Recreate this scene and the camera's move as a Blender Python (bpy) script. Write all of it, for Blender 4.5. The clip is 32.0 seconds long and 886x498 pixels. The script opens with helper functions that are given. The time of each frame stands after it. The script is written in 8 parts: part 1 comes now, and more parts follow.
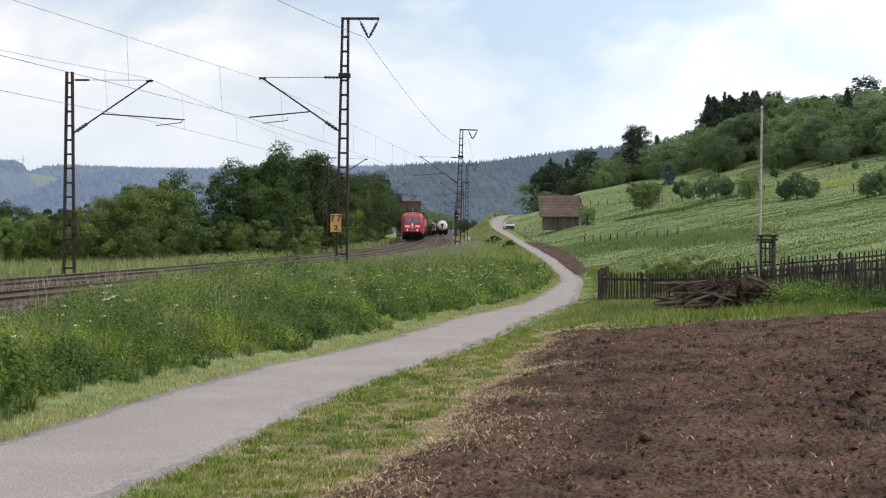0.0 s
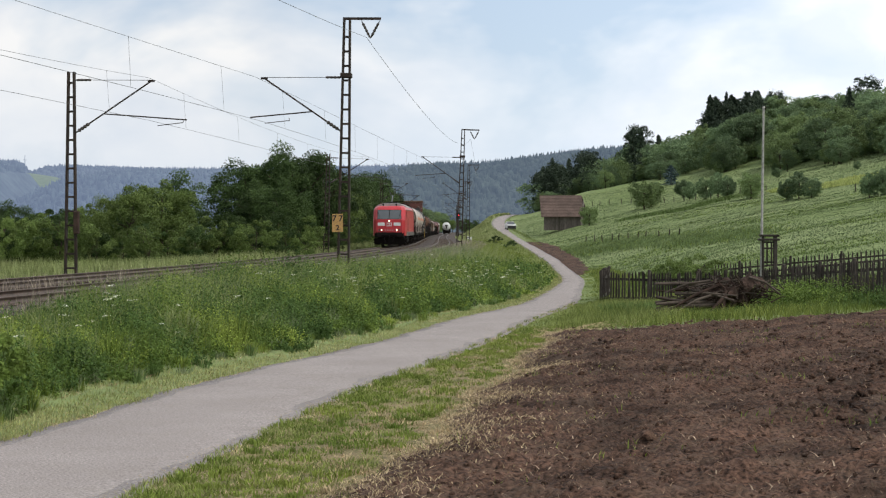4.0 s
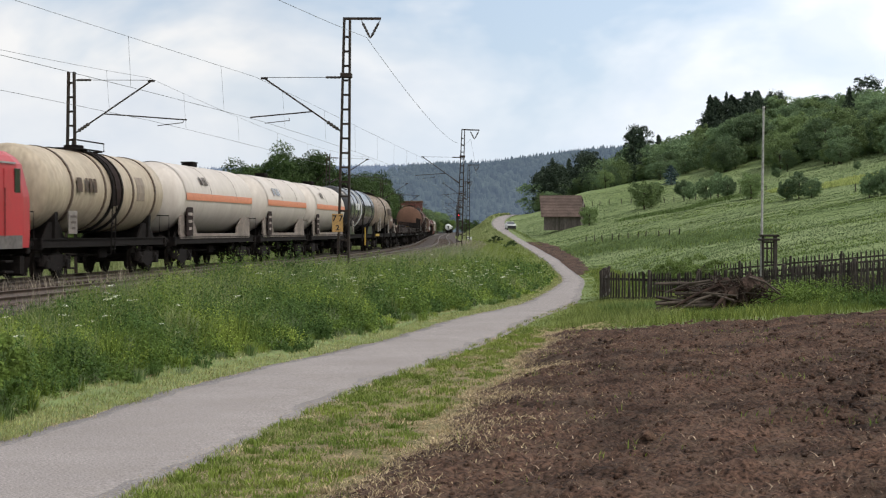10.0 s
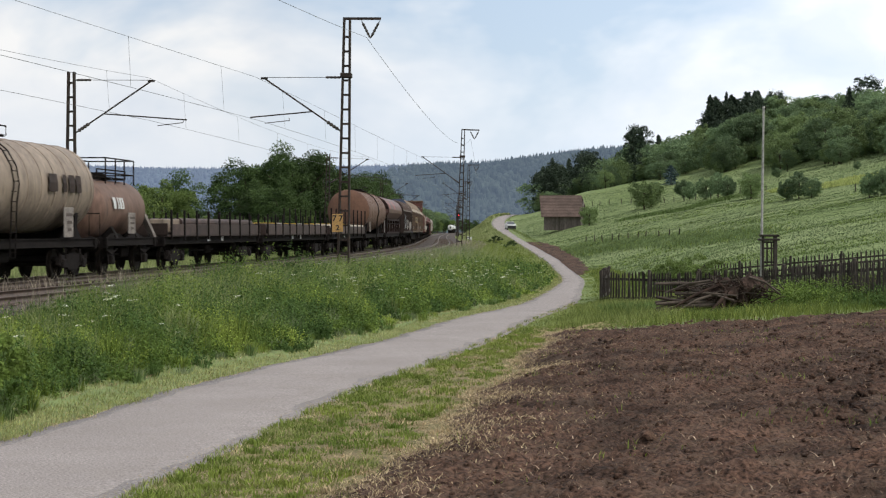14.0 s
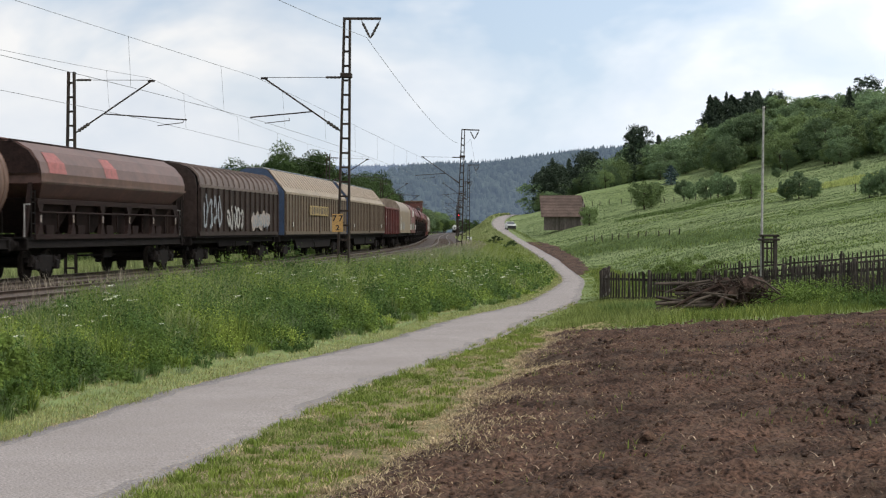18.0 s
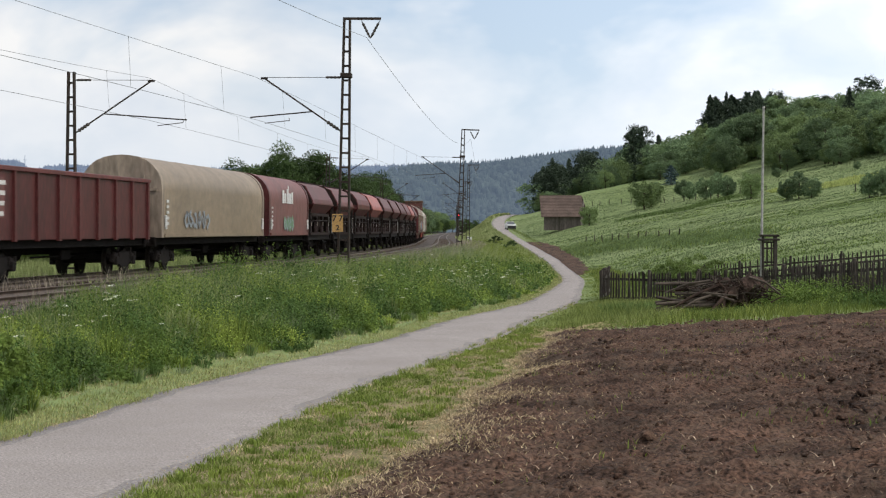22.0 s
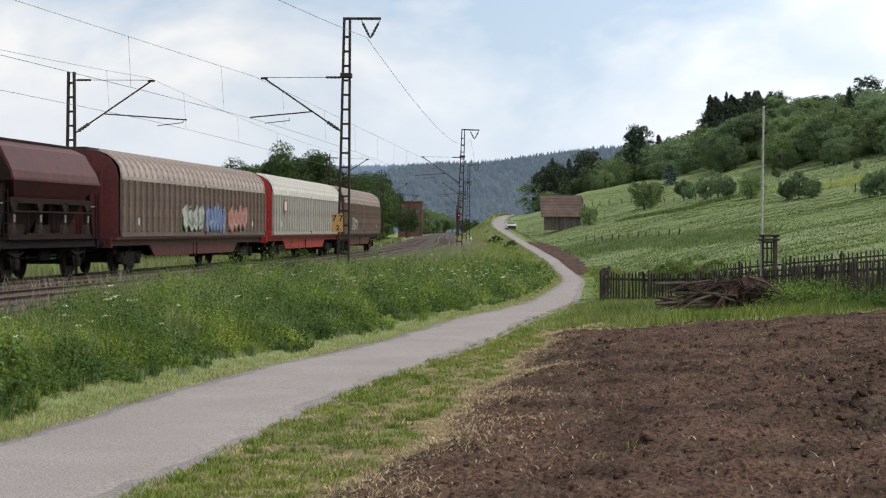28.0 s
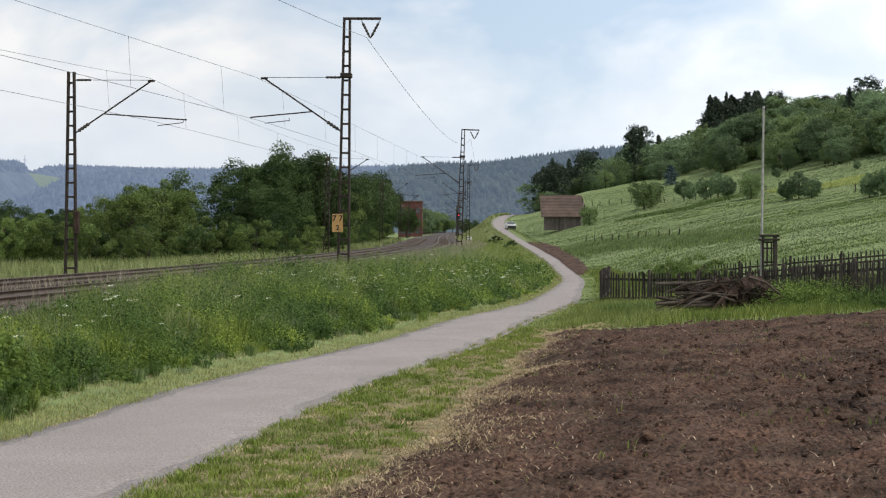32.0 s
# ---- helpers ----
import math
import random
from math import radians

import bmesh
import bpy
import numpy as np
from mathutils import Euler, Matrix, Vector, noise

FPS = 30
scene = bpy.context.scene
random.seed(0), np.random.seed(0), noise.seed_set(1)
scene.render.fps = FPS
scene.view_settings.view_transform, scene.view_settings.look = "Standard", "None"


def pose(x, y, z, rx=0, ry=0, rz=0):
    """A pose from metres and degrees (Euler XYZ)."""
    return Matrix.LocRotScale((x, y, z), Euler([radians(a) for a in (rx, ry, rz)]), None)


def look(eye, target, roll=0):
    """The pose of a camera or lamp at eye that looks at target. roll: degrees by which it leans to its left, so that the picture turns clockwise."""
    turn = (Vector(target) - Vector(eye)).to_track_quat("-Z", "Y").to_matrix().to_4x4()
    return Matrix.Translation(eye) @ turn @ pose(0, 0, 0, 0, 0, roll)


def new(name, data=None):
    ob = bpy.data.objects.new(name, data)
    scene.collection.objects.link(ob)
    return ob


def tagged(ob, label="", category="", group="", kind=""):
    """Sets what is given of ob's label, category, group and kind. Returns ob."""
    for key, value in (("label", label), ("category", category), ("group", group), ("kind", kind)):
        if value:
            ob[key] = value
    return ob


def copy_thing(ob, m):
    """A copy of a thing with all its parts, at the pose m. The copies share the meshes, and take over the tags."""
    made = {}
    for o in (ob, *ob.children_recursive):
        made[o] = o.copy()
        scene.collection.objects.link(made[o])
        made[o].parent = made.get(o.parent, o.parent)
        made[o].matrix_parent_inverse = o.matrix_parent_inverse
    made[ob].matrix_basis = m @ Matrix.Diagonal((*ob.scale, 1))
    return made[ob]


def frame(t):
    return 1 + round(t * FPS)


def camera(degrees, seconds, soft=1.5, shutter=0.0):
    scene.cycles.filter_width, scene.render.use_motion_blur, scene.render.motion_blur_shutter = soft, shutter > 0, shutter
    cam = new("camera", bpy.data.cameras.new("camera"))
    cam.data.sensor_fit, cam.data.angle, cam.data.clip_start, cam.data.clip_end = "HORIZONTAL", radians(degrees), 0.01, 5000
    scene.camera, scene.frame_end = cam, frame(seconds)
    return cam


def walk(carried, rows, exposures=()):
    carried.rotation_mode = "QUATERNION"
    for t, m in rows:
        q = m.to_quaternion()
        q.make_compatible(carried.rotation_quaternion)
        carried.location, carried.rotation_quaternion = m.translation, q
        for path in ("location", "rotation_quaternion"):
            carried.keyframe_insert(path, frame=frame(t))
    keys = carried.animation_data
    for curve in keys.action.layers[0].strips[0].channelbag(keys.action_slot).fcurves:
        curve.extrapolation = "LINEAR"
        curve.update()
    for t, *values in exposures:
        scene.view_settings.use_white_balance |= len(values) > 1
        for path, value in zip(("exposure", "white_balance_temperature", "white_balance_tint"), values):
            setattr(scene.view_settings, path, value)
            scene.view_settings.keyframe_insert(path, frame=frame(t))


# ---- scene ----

# ---- camera ----
EYE = Vector((0.0, 0.0, 2.44))
RAIL = 0.973            # top of rail above the lane
cam = camera(27.94, 32.0, soft=1.2, shutter=0.15)


def cam_pose(yaw):
    # almost still: a slight settling of the tripod head in the first second
    return pose(EYE.x, EYE.y, EYE.z, 90 - 0.609, 0, yaw)


walk(cam, [(0.0, cam_pose(-0.055)), (0.5, cam_pose(-0.027)), (1.0, cam_pose(0.0)), (1.5, cam_pose(0.0)), (32.0, cam_pose(0.0))],
     exposures=[(0.0, 0.14), (1.0, 0.09), (3.0, 0.03), (6.0, 0.0), (16.0, 0.02), (32.0, 0.02)])

# ---- light ----
SUN_EL, SUN_AZ = radians(52), radians(122)      # azimuth clockwise from +Y
world = bpy.data.worlds.new("overcast_sky")
scene.world = world
world.use_nodes = True
wt = world.node_tree
wt.nodes.clear()


def wnode(kind, **kw):
    n = wt.nodes.new(kind)
    for k, v in kw.items():
        n.inputs[k].default_value = v
    return n


sky = wt.nodes.new("ShaderNodeTexSky")
sky.sky_type, sky.sun_disc = "NISHITA", False
sky.sun_elevation, sky.sun_rotation = SUN_EL, SUN_AZ
blue = wnode("ShaderNodeVectorMath")
blue.operation = "SCALE"
blue.inputs["Scale"].default_value = 0.13
wt.links.new(sky.outputs[0], blue.inputs[0])
co = wt.nodes.new("ShaderNodeTexCoord")
mp = wnode("ShaderNodeMapping", Scale=(1.0, 1.0, 1.7), Location=(1.15, 0.62, 0.2))
wt.links.new(co.outputs["Generated"], mp.inputs[0])
n1 = wnode("ShaderNodeTexNoise", Scale=5.2, Detail=5.0, Roughness=0.52, Distortion=0.35)
wt.links.new(mp.outputs[0], n1.inputs["Vector"])
r1 = wt.nodes.new("ShaderNodeValToRGB")        # cover: 0 thin veil, 1 thick bright cloud
r1.color_ramp.elements[0].position, r1.color_ramp.elements[1].position = 0.36, 0.53
wt.links.new(n1.outputs[0], r1.inputs[0])
n2 = wnode("ShaderNodeTexNoise", Scale=10.0, Detail=5.0, Roughness=0.5)
wt.links.new(mp.outputs[0], n2.inputs["Vector"])
r2 = wt.nodes.new("ShaderNodeValToRGB")        # grey undersides to white tops
r2.color_ramp.elements[0].position, r2.color_ramp.elements[0].color = 0.32, (0.80, 0.87, 0.97, 1)
r2.color_ramp.elements[1].position, r2.color_ramp.elements[1].color = 0.56, (1.10, 1.10, 1.10, 1)
wt.links.new(n2.outputs[0], r2.inputs[0])
veil = wt.nodes.new("ShaderNodeMix")           # thin blue gaps behind a milky veil
veil.data_type = "RGBA"
veil.inputs[0].default_value = 0.66
veil.inputs[7].default_value = (0.66, 0.79, 0.98, 1)
wt.links.new(blue.outputs[0], veil.inputs[6])
cl = wt.nodes.new("ShaderNodeMix")
cl.data_type = "RGBA"
wt.links.new(r1.outputs[0], cl.inputs[0])
wt.links.new(veil.outputs[2], cl.inputs[6])
wt.links.new(r2.outputs[0], cl.inputs[7])
sp = wt.nodes.new("ShaderNodeSeparateXYZ")
wt.links.new(co.outputs["Generated"], sp.inputs[0])
low = wnode("ShaderNodeMapRange", **{"From Min": 0.03, "From Max": 0.10, "To Min": 0.62, "To Max": 0.0})   # pale blue haze over the horizon
wt.links.new(sp.outputs[2], low.inputs[0])
hz = wt.nodes.new("ShaderNodeMix")
hz.data_type = "RGBA"
hz.inputs[7].default_value = (0.76, 0.86, 0.99, 1)
wt.links.new(low.outputs[0], hz.inputs[0])
wt.links.new(cl.outputs[2], hz.inputs[6])
gr = wnode("ShaderNodeMapRange", **{"From Min": -0.10, "From Max": 0.22, "To Min": 0.89, "To Max": 1.17})   # brighter towards the sun's side
wt.links.new(sp.outputs[0], gr.inputs[0])
glow = wnode("ShaderNodeVectorMath")
glow.operation = "SCALE"
wt.links.new(hz.outputs[2], glow.inputs[0])
wt.links.new(gr.outputs[0], glow.inputs["Scale"])
bg = wnode("ShaderNodeBackground", Strength=0.95)
wt.links.new(glow.outputs[0], bg.inputs[0])
wo = wt.nodes.new("ShaderNodeOutputWorld")
wt.links.new(bg.outputs[0], wo.inputs[0])

sun = new("sun", bpy.data.lights.new("sun", "SUN"))
sun.data.energy, sun.data.angle, sun.data.color = 2.1, radians(14), (1.0, 0.935, 0.84)
sun.matrix_world = look((0, 0, 50), (-math.sin(SUN_AZ) * math.cos(SUN_EL) * 10, -math.cos(SUN_AZ) * math.cos(SUN_EL) * 10, 50 - math.sin(SUN_EL) * 10))

# ---- materials ----
MATS = {}


def mat(name, col, col2=None, scale=3.0, rough=0.7, metal=0.0, bump=0.0, bump_scale=40.0, fine=None, spread=0.0, stretch=(1, 1, 1),
        emit=None, dirt=None, dirt_amount=0.5, space="Object", island=0.0, transl=0.0, grain=0.35, spec=None):
    """A surface with colour variation at two scales, relief and, where asked, dirt, a shift from object to object or from piece to piece."""
    if name in MATS:
        return MATS[name]
    m = bpy.data.materials.new(name)
    m.use_nodes = True
    t = m.node_tree
    b = t.nodes["Principled BSDF"]
    b.inputs["Roughness"].default_value, b.inputs["Metallic"].default_value = rough, metal
    b.inputs["Specular IOR Level"].default_value = spec if spec is not None else (0.12 if island else 0.15 if rough >= 0.8 else 0.4)
    co = t.nodes.new("ShaderNodeTexCoord")
    mp = t.nodes.new("ShaderNodeMapping")
    mp.inputs["Scale"].default_value = stretch
    t.links.new(co.outputs[space], mp.inputs[0])
    col2 = col2 or tuple(c * 0.75 for c in col)
    n = t.nodes.new("ShaderNodeTexNoise")
    n.inputs["Scale"].default_value, n.inputs["Detail"].default_value = scale, 4.0
    t.links.new(mp.outputs[0], n.inputs["Vector"])
    r = t.nodes.new("ShaderNodeValToRGB")
    r.color_ramp.elements[0].position, r.color_ramp.elements[1].position = 0.32, 0.68
    r.color_ramp.elements[0].color, r.color_ramp.elements[1].color = (*col2, 1), (*col, 1)
    t.links.new(n.outputs[0], r.inputs[0])
    out = r.outputs[0]
    nf = t.nodes.new("ShaderNodeTexNoise")
    nf.inputs["Scale"].default_value, nf.inputs["Detail"].default_value = fine or scale * 9, 3.0
    t.links.new(mp.outputs[0], nf.inputs["Vector"])
    mx = t.nodes.new("ShaderNodeMix")
    mx.data_type, mx.blend_type = "RGBA", "OVERLAY"
    mx.inputs[0].default_value = grain
    t.links.new(out, mx.inputs[6])
    fr = t.nodes.new("ShaderNodeMapRange")
    fr.inputs[1].default_value, fr.inputs[2].default_value = 0.28, 0.72
    t.links.new(nf.outputs[0], fr.inputs[0])
    t.links.new(fr.outputs[0], mx.inputs[7])
    out = mx.outputs[2]
    if dirt:
        nd = t.nodes.new("ShaderNodeTexNoise")
        nd.inputs["Scale"].default_value, nd.inputs["Detail"].default_value, nd.inputs["Roughness"].default_value = scale * 2.3, 6.0, 0.7
        t.links.new(mp.outputs[0], nd.inputs["Vector"])
        rd = t.nodes.new("ShaderNodeMapRange")
        rd.inputs[1].default_value, rd.inputs[2].default_value = 0.45, 0.75
        rd.inputs[4].default_value = dirt_amount
        t.links.new(nd.outputs[0], rd.inputs[0])
        md = t.nodes.new("ShaderNodeMix")
        md.data_type = "RGBA"
        t.links.new(rd.outputs[0], md.inputs[0])
        t.links.new(out, md.inputs[6])
        md.inputs[7].default_value = (*dirt, 1)
        out = md.outputs[2]
    for amount, kind, sock in ((spread, "ShaderNodeObjectInfo", "Random"), (island, "ShaderNodeNewGeometry", "Random Per Island")):
        if amount:
            oi = t.nodes.new(kind)
            mr = t.nodes.new("ShaderNodeMapRange")
            mr.inputs[3].default_value, mr.inputs[4].default_value = 1 - amount, 1 + amount
            t.links.new(oi.outputs[sock], mr.inputs[0])
            hs = t.nodes.new("ShaderNodeHueSaturation")
            t.links.new(mr.outputs[0], hs.inputs["Value"])
            t.links.new(out, hs.inputs["Color"])
            out = hs.outputs[0]
    t.links.new(out, b.inputs["Base Color"])
    if bump:
        nb = t.nodes.new("ShaderNodeTexNoise")
        nb.inputs["Scale"].default_value, nb.inputs["Detail"].default_value = bump_scale, 5.0
        t.links.new(mp.outputs[0], nb.inputs["Vector"])
        bp = t.nodes.new("ShaderNodeBump")
        bp.inputs["Strength"].default_value, bp.inputs["Distance"].default_value = min(1.0, bump * 10), 0.05 * bump * 10
        t.links.new(nb.outputs[0], bp.inputs["Height"])
        t.links.new(bp.outputs[0], b.inputs["Normal"])
    if emit:
        b.inputs["Emission Color"].default_value = (*emit[:3], 1)
        b.inputs["Emission Strength"].default_value = emit[3]
    if transl:
        tr = t.nodes.new("ShaderNodeBsdfTranslucent")
        t.links.new(out, tr.inputs[0])
        ms = t.nodes.new("ShaderNodeMixShader")
        ms.inputs[0].default_value = transl
        t.links.new(b.outputs[0], ms.inputs[1])
        t.links.new(tr.outputs[0], ms.inputs[2])
        t.links.new(ms.outputs[0], t.nodes["Material Output"].inputs[0])
    MATS[name] = m
    return m


# ---- mesh helpers ----
class Geo:
    """Collects faces of one mesh."""

    def __init__(self):
        self.v, self.f = [], []

    def add(self, vs, fs):
        o = len(self.v)
        self.v += [tuple(p) for p in vs]
        self.f += [tuple(o + i for i in f) for f in fs]
        return self

    def box(self, c, s, rot=None, bevel=0.0):
        x, y, z = s[0] / 2, s[1] / 2, s[2] / 2
        if bevel:
            e = min(bevel, x * 0.9, y * 0.9, z * 0.9)
            vs, fs = [], []
            ring = lambda zz, k: [(-x + k, -y, zz), (x - k, -y, zz), (x, -y + k, zz), (x, y - k, zz), (x - k, y, zz), (-x + k, y, zz), (-x, y - k, zz), (-x, -y + k, zz)]
            small = lambda zz: [(-x + e, -y + e, zz), (x - e, -y + e, zz), (x - e, -y + e, zz), (x - e, y - e, zz), (x - e, y - e, zz), (-x + e, y - e, zz), (-x + e, y - e, zz), (-x + e, -y + e, zz)]
            vs = [(-x + e, -y + e, -z), (x - e, -y + e, -z), (x - e, y - e, -z), (-x + e, y - e, -z)] + ring(-z + e, e) + ring(z - e, e) + \
                 [(-x + e, -y + e, z), (x - e, -y + e, z), (x - e, y - e, z), (-x + e, y - e, z)]
            fs = [(3, 2, 1, 0), (20, 21, 22, 23)]
            fs += [(4 + i, 4 + (i + 1) % 8, 12 + (i + 1) % 8, 12 + i) for i in range(8)]
            m = [0, 1, 1, 2, 2, 3, 3, 0]
            for i in range(8):
                j = (i + 1) % 8
                if m[i] == m[j]:
                    fs += [(m[i], 4 + j, 4 + i), (20 + m[i], 12 + i, 12 + j)]
                else:
                    fs += [(m[i], m[j], 4 + j, 4 + i), (20 + m[j], 20 + m[i], 12 + i, 12 + j)]
        else:
            vs = [(a * x, b * y, d * z) for d in (-1, 1) for b in (-1, 1) for a in (-1, 1)]
            fs = [(0, 2, 3, 1), (4, 5, 7, 6), (0, 1, 5, 4), (2, 6, 7, 3), (0, 4, 6, 2), (1, 3, 7, 5)]
        if rot is not None:
            vs = [rot @ Vector(p) for p in vs]
        return self.add([(p[0] + c[0], p[1] + c[1], p[2] + c[2]) for p in vs], fs)

    def beam(self, p, q, w, h=None, up=(0, 0, 1)):
        """A bar from p to q, w wide and h high."""
        p, q = Vector(p), Vector(q)
        d = q - p
        if d.length < 1e-6:
            return self
        x = d.normalized()
        u = Vector(up)
        if abs(x.dot(u)) > 0.98:
            u = Vector((1, 0, 0))
        y = u.cross(x).normalized()
        z = x.cross(y)
        r = Matrix((x, y, z)).transposed()
        return self.box((p + q) / 2, (d.length, w, h or w), r)

    def tube(self, pts, r, n=6, caps=True):
        pts = [Vector(p) for p in pts]
        rings = []
        rs = r if isinstance(r, (list, tuple)) else [r] * len(pts)
        for i, p in enumerate(pts):
            d = (pts[min(i + 1, len(pts) - 1)] - pts[max(i - 1, 0)]).normalized()
            u = Vector((0, 0, 1)) if abs(d.z) < 0.95 else Vector((1, 0, 0))
            a = d.cross(u).normalized()
            b = d.cross(a)
            rings.append([p + (a * math.cos(k * math.tau / n) + b * math.sin(k * math.tau / n)) * rs[i] for k in range(n)])
        return self.loft(rings, caps)

    def loft(self, rings, caps=True, closed=True):
        n = len(rings[0])
        vs = [p for r in rings for p in r]
        fs = []
        for i in range(len(rings) - 1):
            for k in range(n if closed else n - 1):
                j = (k + 1) % n
                fs.append((i * n + k, i * n + j, (i + 1) * n + j, (i + 1) * n + k))
        if caps:
            fs += [tuple(range(n))[::-1], tuple(range((len(rings) - 1) * n, len(rings) * n))]
        return self.add(vs, fs)

    def lathe_x(self, prof, n=28, c=(0, 0, 0), caps=True):
        """A body of revolution about the x axis; prof: (x, radius)."""
        return self.loft([[(c[0] + x, c[1] + r * math.cos(k * math.tau / n), c[2] + r * math.sin(k * math.tau / n)) for k in range(n)] for x, r in prof], caps)

    def prism(self, poly, y0, y1, axis="y"):
        """A flat outline (two coordinates) pulled from y0 to y1 along an axis."""
        if axis == "y":
            ring = lambda y: [(p[0], y, p[1]) for p in poly]
        elif axis == "x":
            ring = lambda y: [(y, p[0], p[1]) for p in poly]
        else:
            ring = lambda y: [(p[0], p[1], y) for p in poly]
        return self.loft([ring(y0), ring(y1)])

    def mesh(self, name, m, smooth=0.0):
        me = bpy.data.meshes.new(name)
        me.from_pydata(self.v, [], self.f)
        b = bmesh.new()
        b.from_mesh(me)
        bmesh.ops.recalc_face_normals(b, faces=b.faces)
        b.to_mesh(me)
        b.free()
        me.materials.append(m)
        if smooth:
            me.shade_smooth()
            me.set_sharp_from_angle(angle=smooth)
        me.update()
        return me


def np_mesh(name, v, f, m):
    """A mesh from arrays of corners and faces (three or four corners each)."""
    me = bpy.data.meshes.new(name)
    v, f = np.asarray(v, np.float32), np.asarray(f, np.int32)
    k = f.shape[1]
    me.vertices.add(len(v))
    me.vertices.foreach_set("co", v.ravel())
    me.loops.add(f.size)
    me.loops.foreach_set("vertex_index", f.ravel())
    me.polygons.add(len(f))
    me.polygons.foreach_set("loop_start", np.arange(0, f.size, k, dtype=np.int32))
    me.materials.append(m)
    me.update(calc_edges=True)
    me.validate()
    return me


def part(name, geo, m, parent=None, label="", smooth=0.0, at=None):
    """One mesh object, under a thing or part if one is given. geo: a Geo or a ready mesh."""
    me = geo.mesh(name, m, smooth) if isinstance(geo, Geo) else geo
    ob = new(name, me)
    if parent:
        ob.parent = parent
    if at is not None:
        ob.matrix_basis = at
    if label:
        ob["label"] = label
    return ob


def thing(name, at, label, category, group="", kind=""):
    ob = new(name)
    ob.empty_display_size = 0.2
    ob.matrix_basis = at
    return tagged(ob, label, category, group, kind)


def spline(ys, xs):
    """Natural cubic through the knots, as a function of arrays."""
    ys, xs = np.asarray(ys, float), np.asarray(xs, float)
    n, h = len(ys), np.diff(ys)
    a, b = np.eye(n), np.zeros(n)
    for i in range(1, n - 1):
        a[i, i - 1:i + 2] = h[i - 1], 2 * (h[i - 1] + h[i]), h[i]
        b[i] = 6 * ((xs[i + 1] - xs[i]) / h[i] - (xs[i] - xs[i - 1]) / h[i - 1])
    m = np.linalg.solve(a, b)

    def at(y):
        y = np.asarray(y, float)
        i = np.clip(np.searchsorted(ys, y) - 1, 0, n - 2)
        u, w = y - ys[i], ys[i + 1] - y
        return (m[i] * w ** 3 + m[i + 1] * u ** 3) / (6 * h[i]) + (xs[i] / h[i] - m[i] * h[i] / 6) * w + (xs[i + 1] / h[i] - m[i + 1] * h[i] / 6) * u
    return at


def smooth(a, b, x):
    t = np.clip((np.asarray(x, float) - a) / (b - a), 0, 1)
    return t * t * (3 - 2 * t)

# ---- plan of the land ----
# centre between the two tracks, as x over y; the tracks lie 2 m to either side
mid = spline([-720, -500, -300, -100, 0, 20, 40, 60, 80, 100, 125, 150, 193, 250, 350, 490, 580, 700, 800, 900, 1000, 1150, 1500],
             [-375, -233, -118, -41.8, -18.6, -15.37, -12.31, -9.73, -7.59, -5.85, -4.19, -3.05, -2.07, -1.92, -2.05, -1.72, -1.0, -0.3, 0.6, 2.1, 5.0, 11, 30])
road_x = spline([-700, -100, 0, 22, 29.5, 40, 52, 61, 84, 109, 131, 178, 220, 272, 326, 364, 391, 450, 600],
                [-140, -28, -7.4, -3.35, -2.2, 0.2, 2.0, 3.6, 6.05, 7.9, 9.15, 10.35, 10.45, 10.75, 10.5, 11.5, 13.9, 22, 50])
road_z = spline([-700, -100, 0, 30, 65, 109, 143, 174, 210, 272, 326, 391, 450, 600],
                [0, 0, 0, 0, -0.25, -0.65, -0.88, -0.58, 0.02, 1.45, 2.85, 5.5, 6.2, 6.0])
ROAD_HALF = 1.38
# worn edges of the lane, either side of its line
EDGE_Y = [16, 32, 40, 46, 52, 60, 74, 84, 103, 144, 161, 178, 218, 241, 268, 304, 340, 380]
lane_left = lambda y: road_x(y) - np.interp(y, EDGE_Y, [1.46, 1.48, 1.60, 1.68, 1.60, 1.42, 1.36, 1.12, 0.76, 0.68, 0.50, 0.40, 0.28, 0.70, 1.05, 1.42, 1.30, 1.30])
lane_right = lambda y: road_x(y) + np.interp(y, EDGE_Y, [1.43, 1.30, 0.85, 0.72, 0.76, 0.62, 0.46, 0.47, 0.70, 0.80, 0.90, 1.20, 1.30, 0.85, 0.50, 0.80, 1.30, 1.30])


def bumps(x, y, f, seed=0.0):
    """A cheap smooth unevenness of about -1 to 1."""
    s = seed
    return (np.sin(x * f + 1.3 + s) * np.cos(y * f * 0.83 + 0.7 + 2 * s) + 0.6 * np.sin((x * 0.6 + y * 0.8) * f * 1.9 + 4.1 + s)
            + 0.4 * np.cos((x * 0.75 - y * 0.66) * f * 3.7 + s) + 0.25 * np.sin((x * 0.2 - y * 0.97) * f * 7.3 + 3 * s)) / 1.6


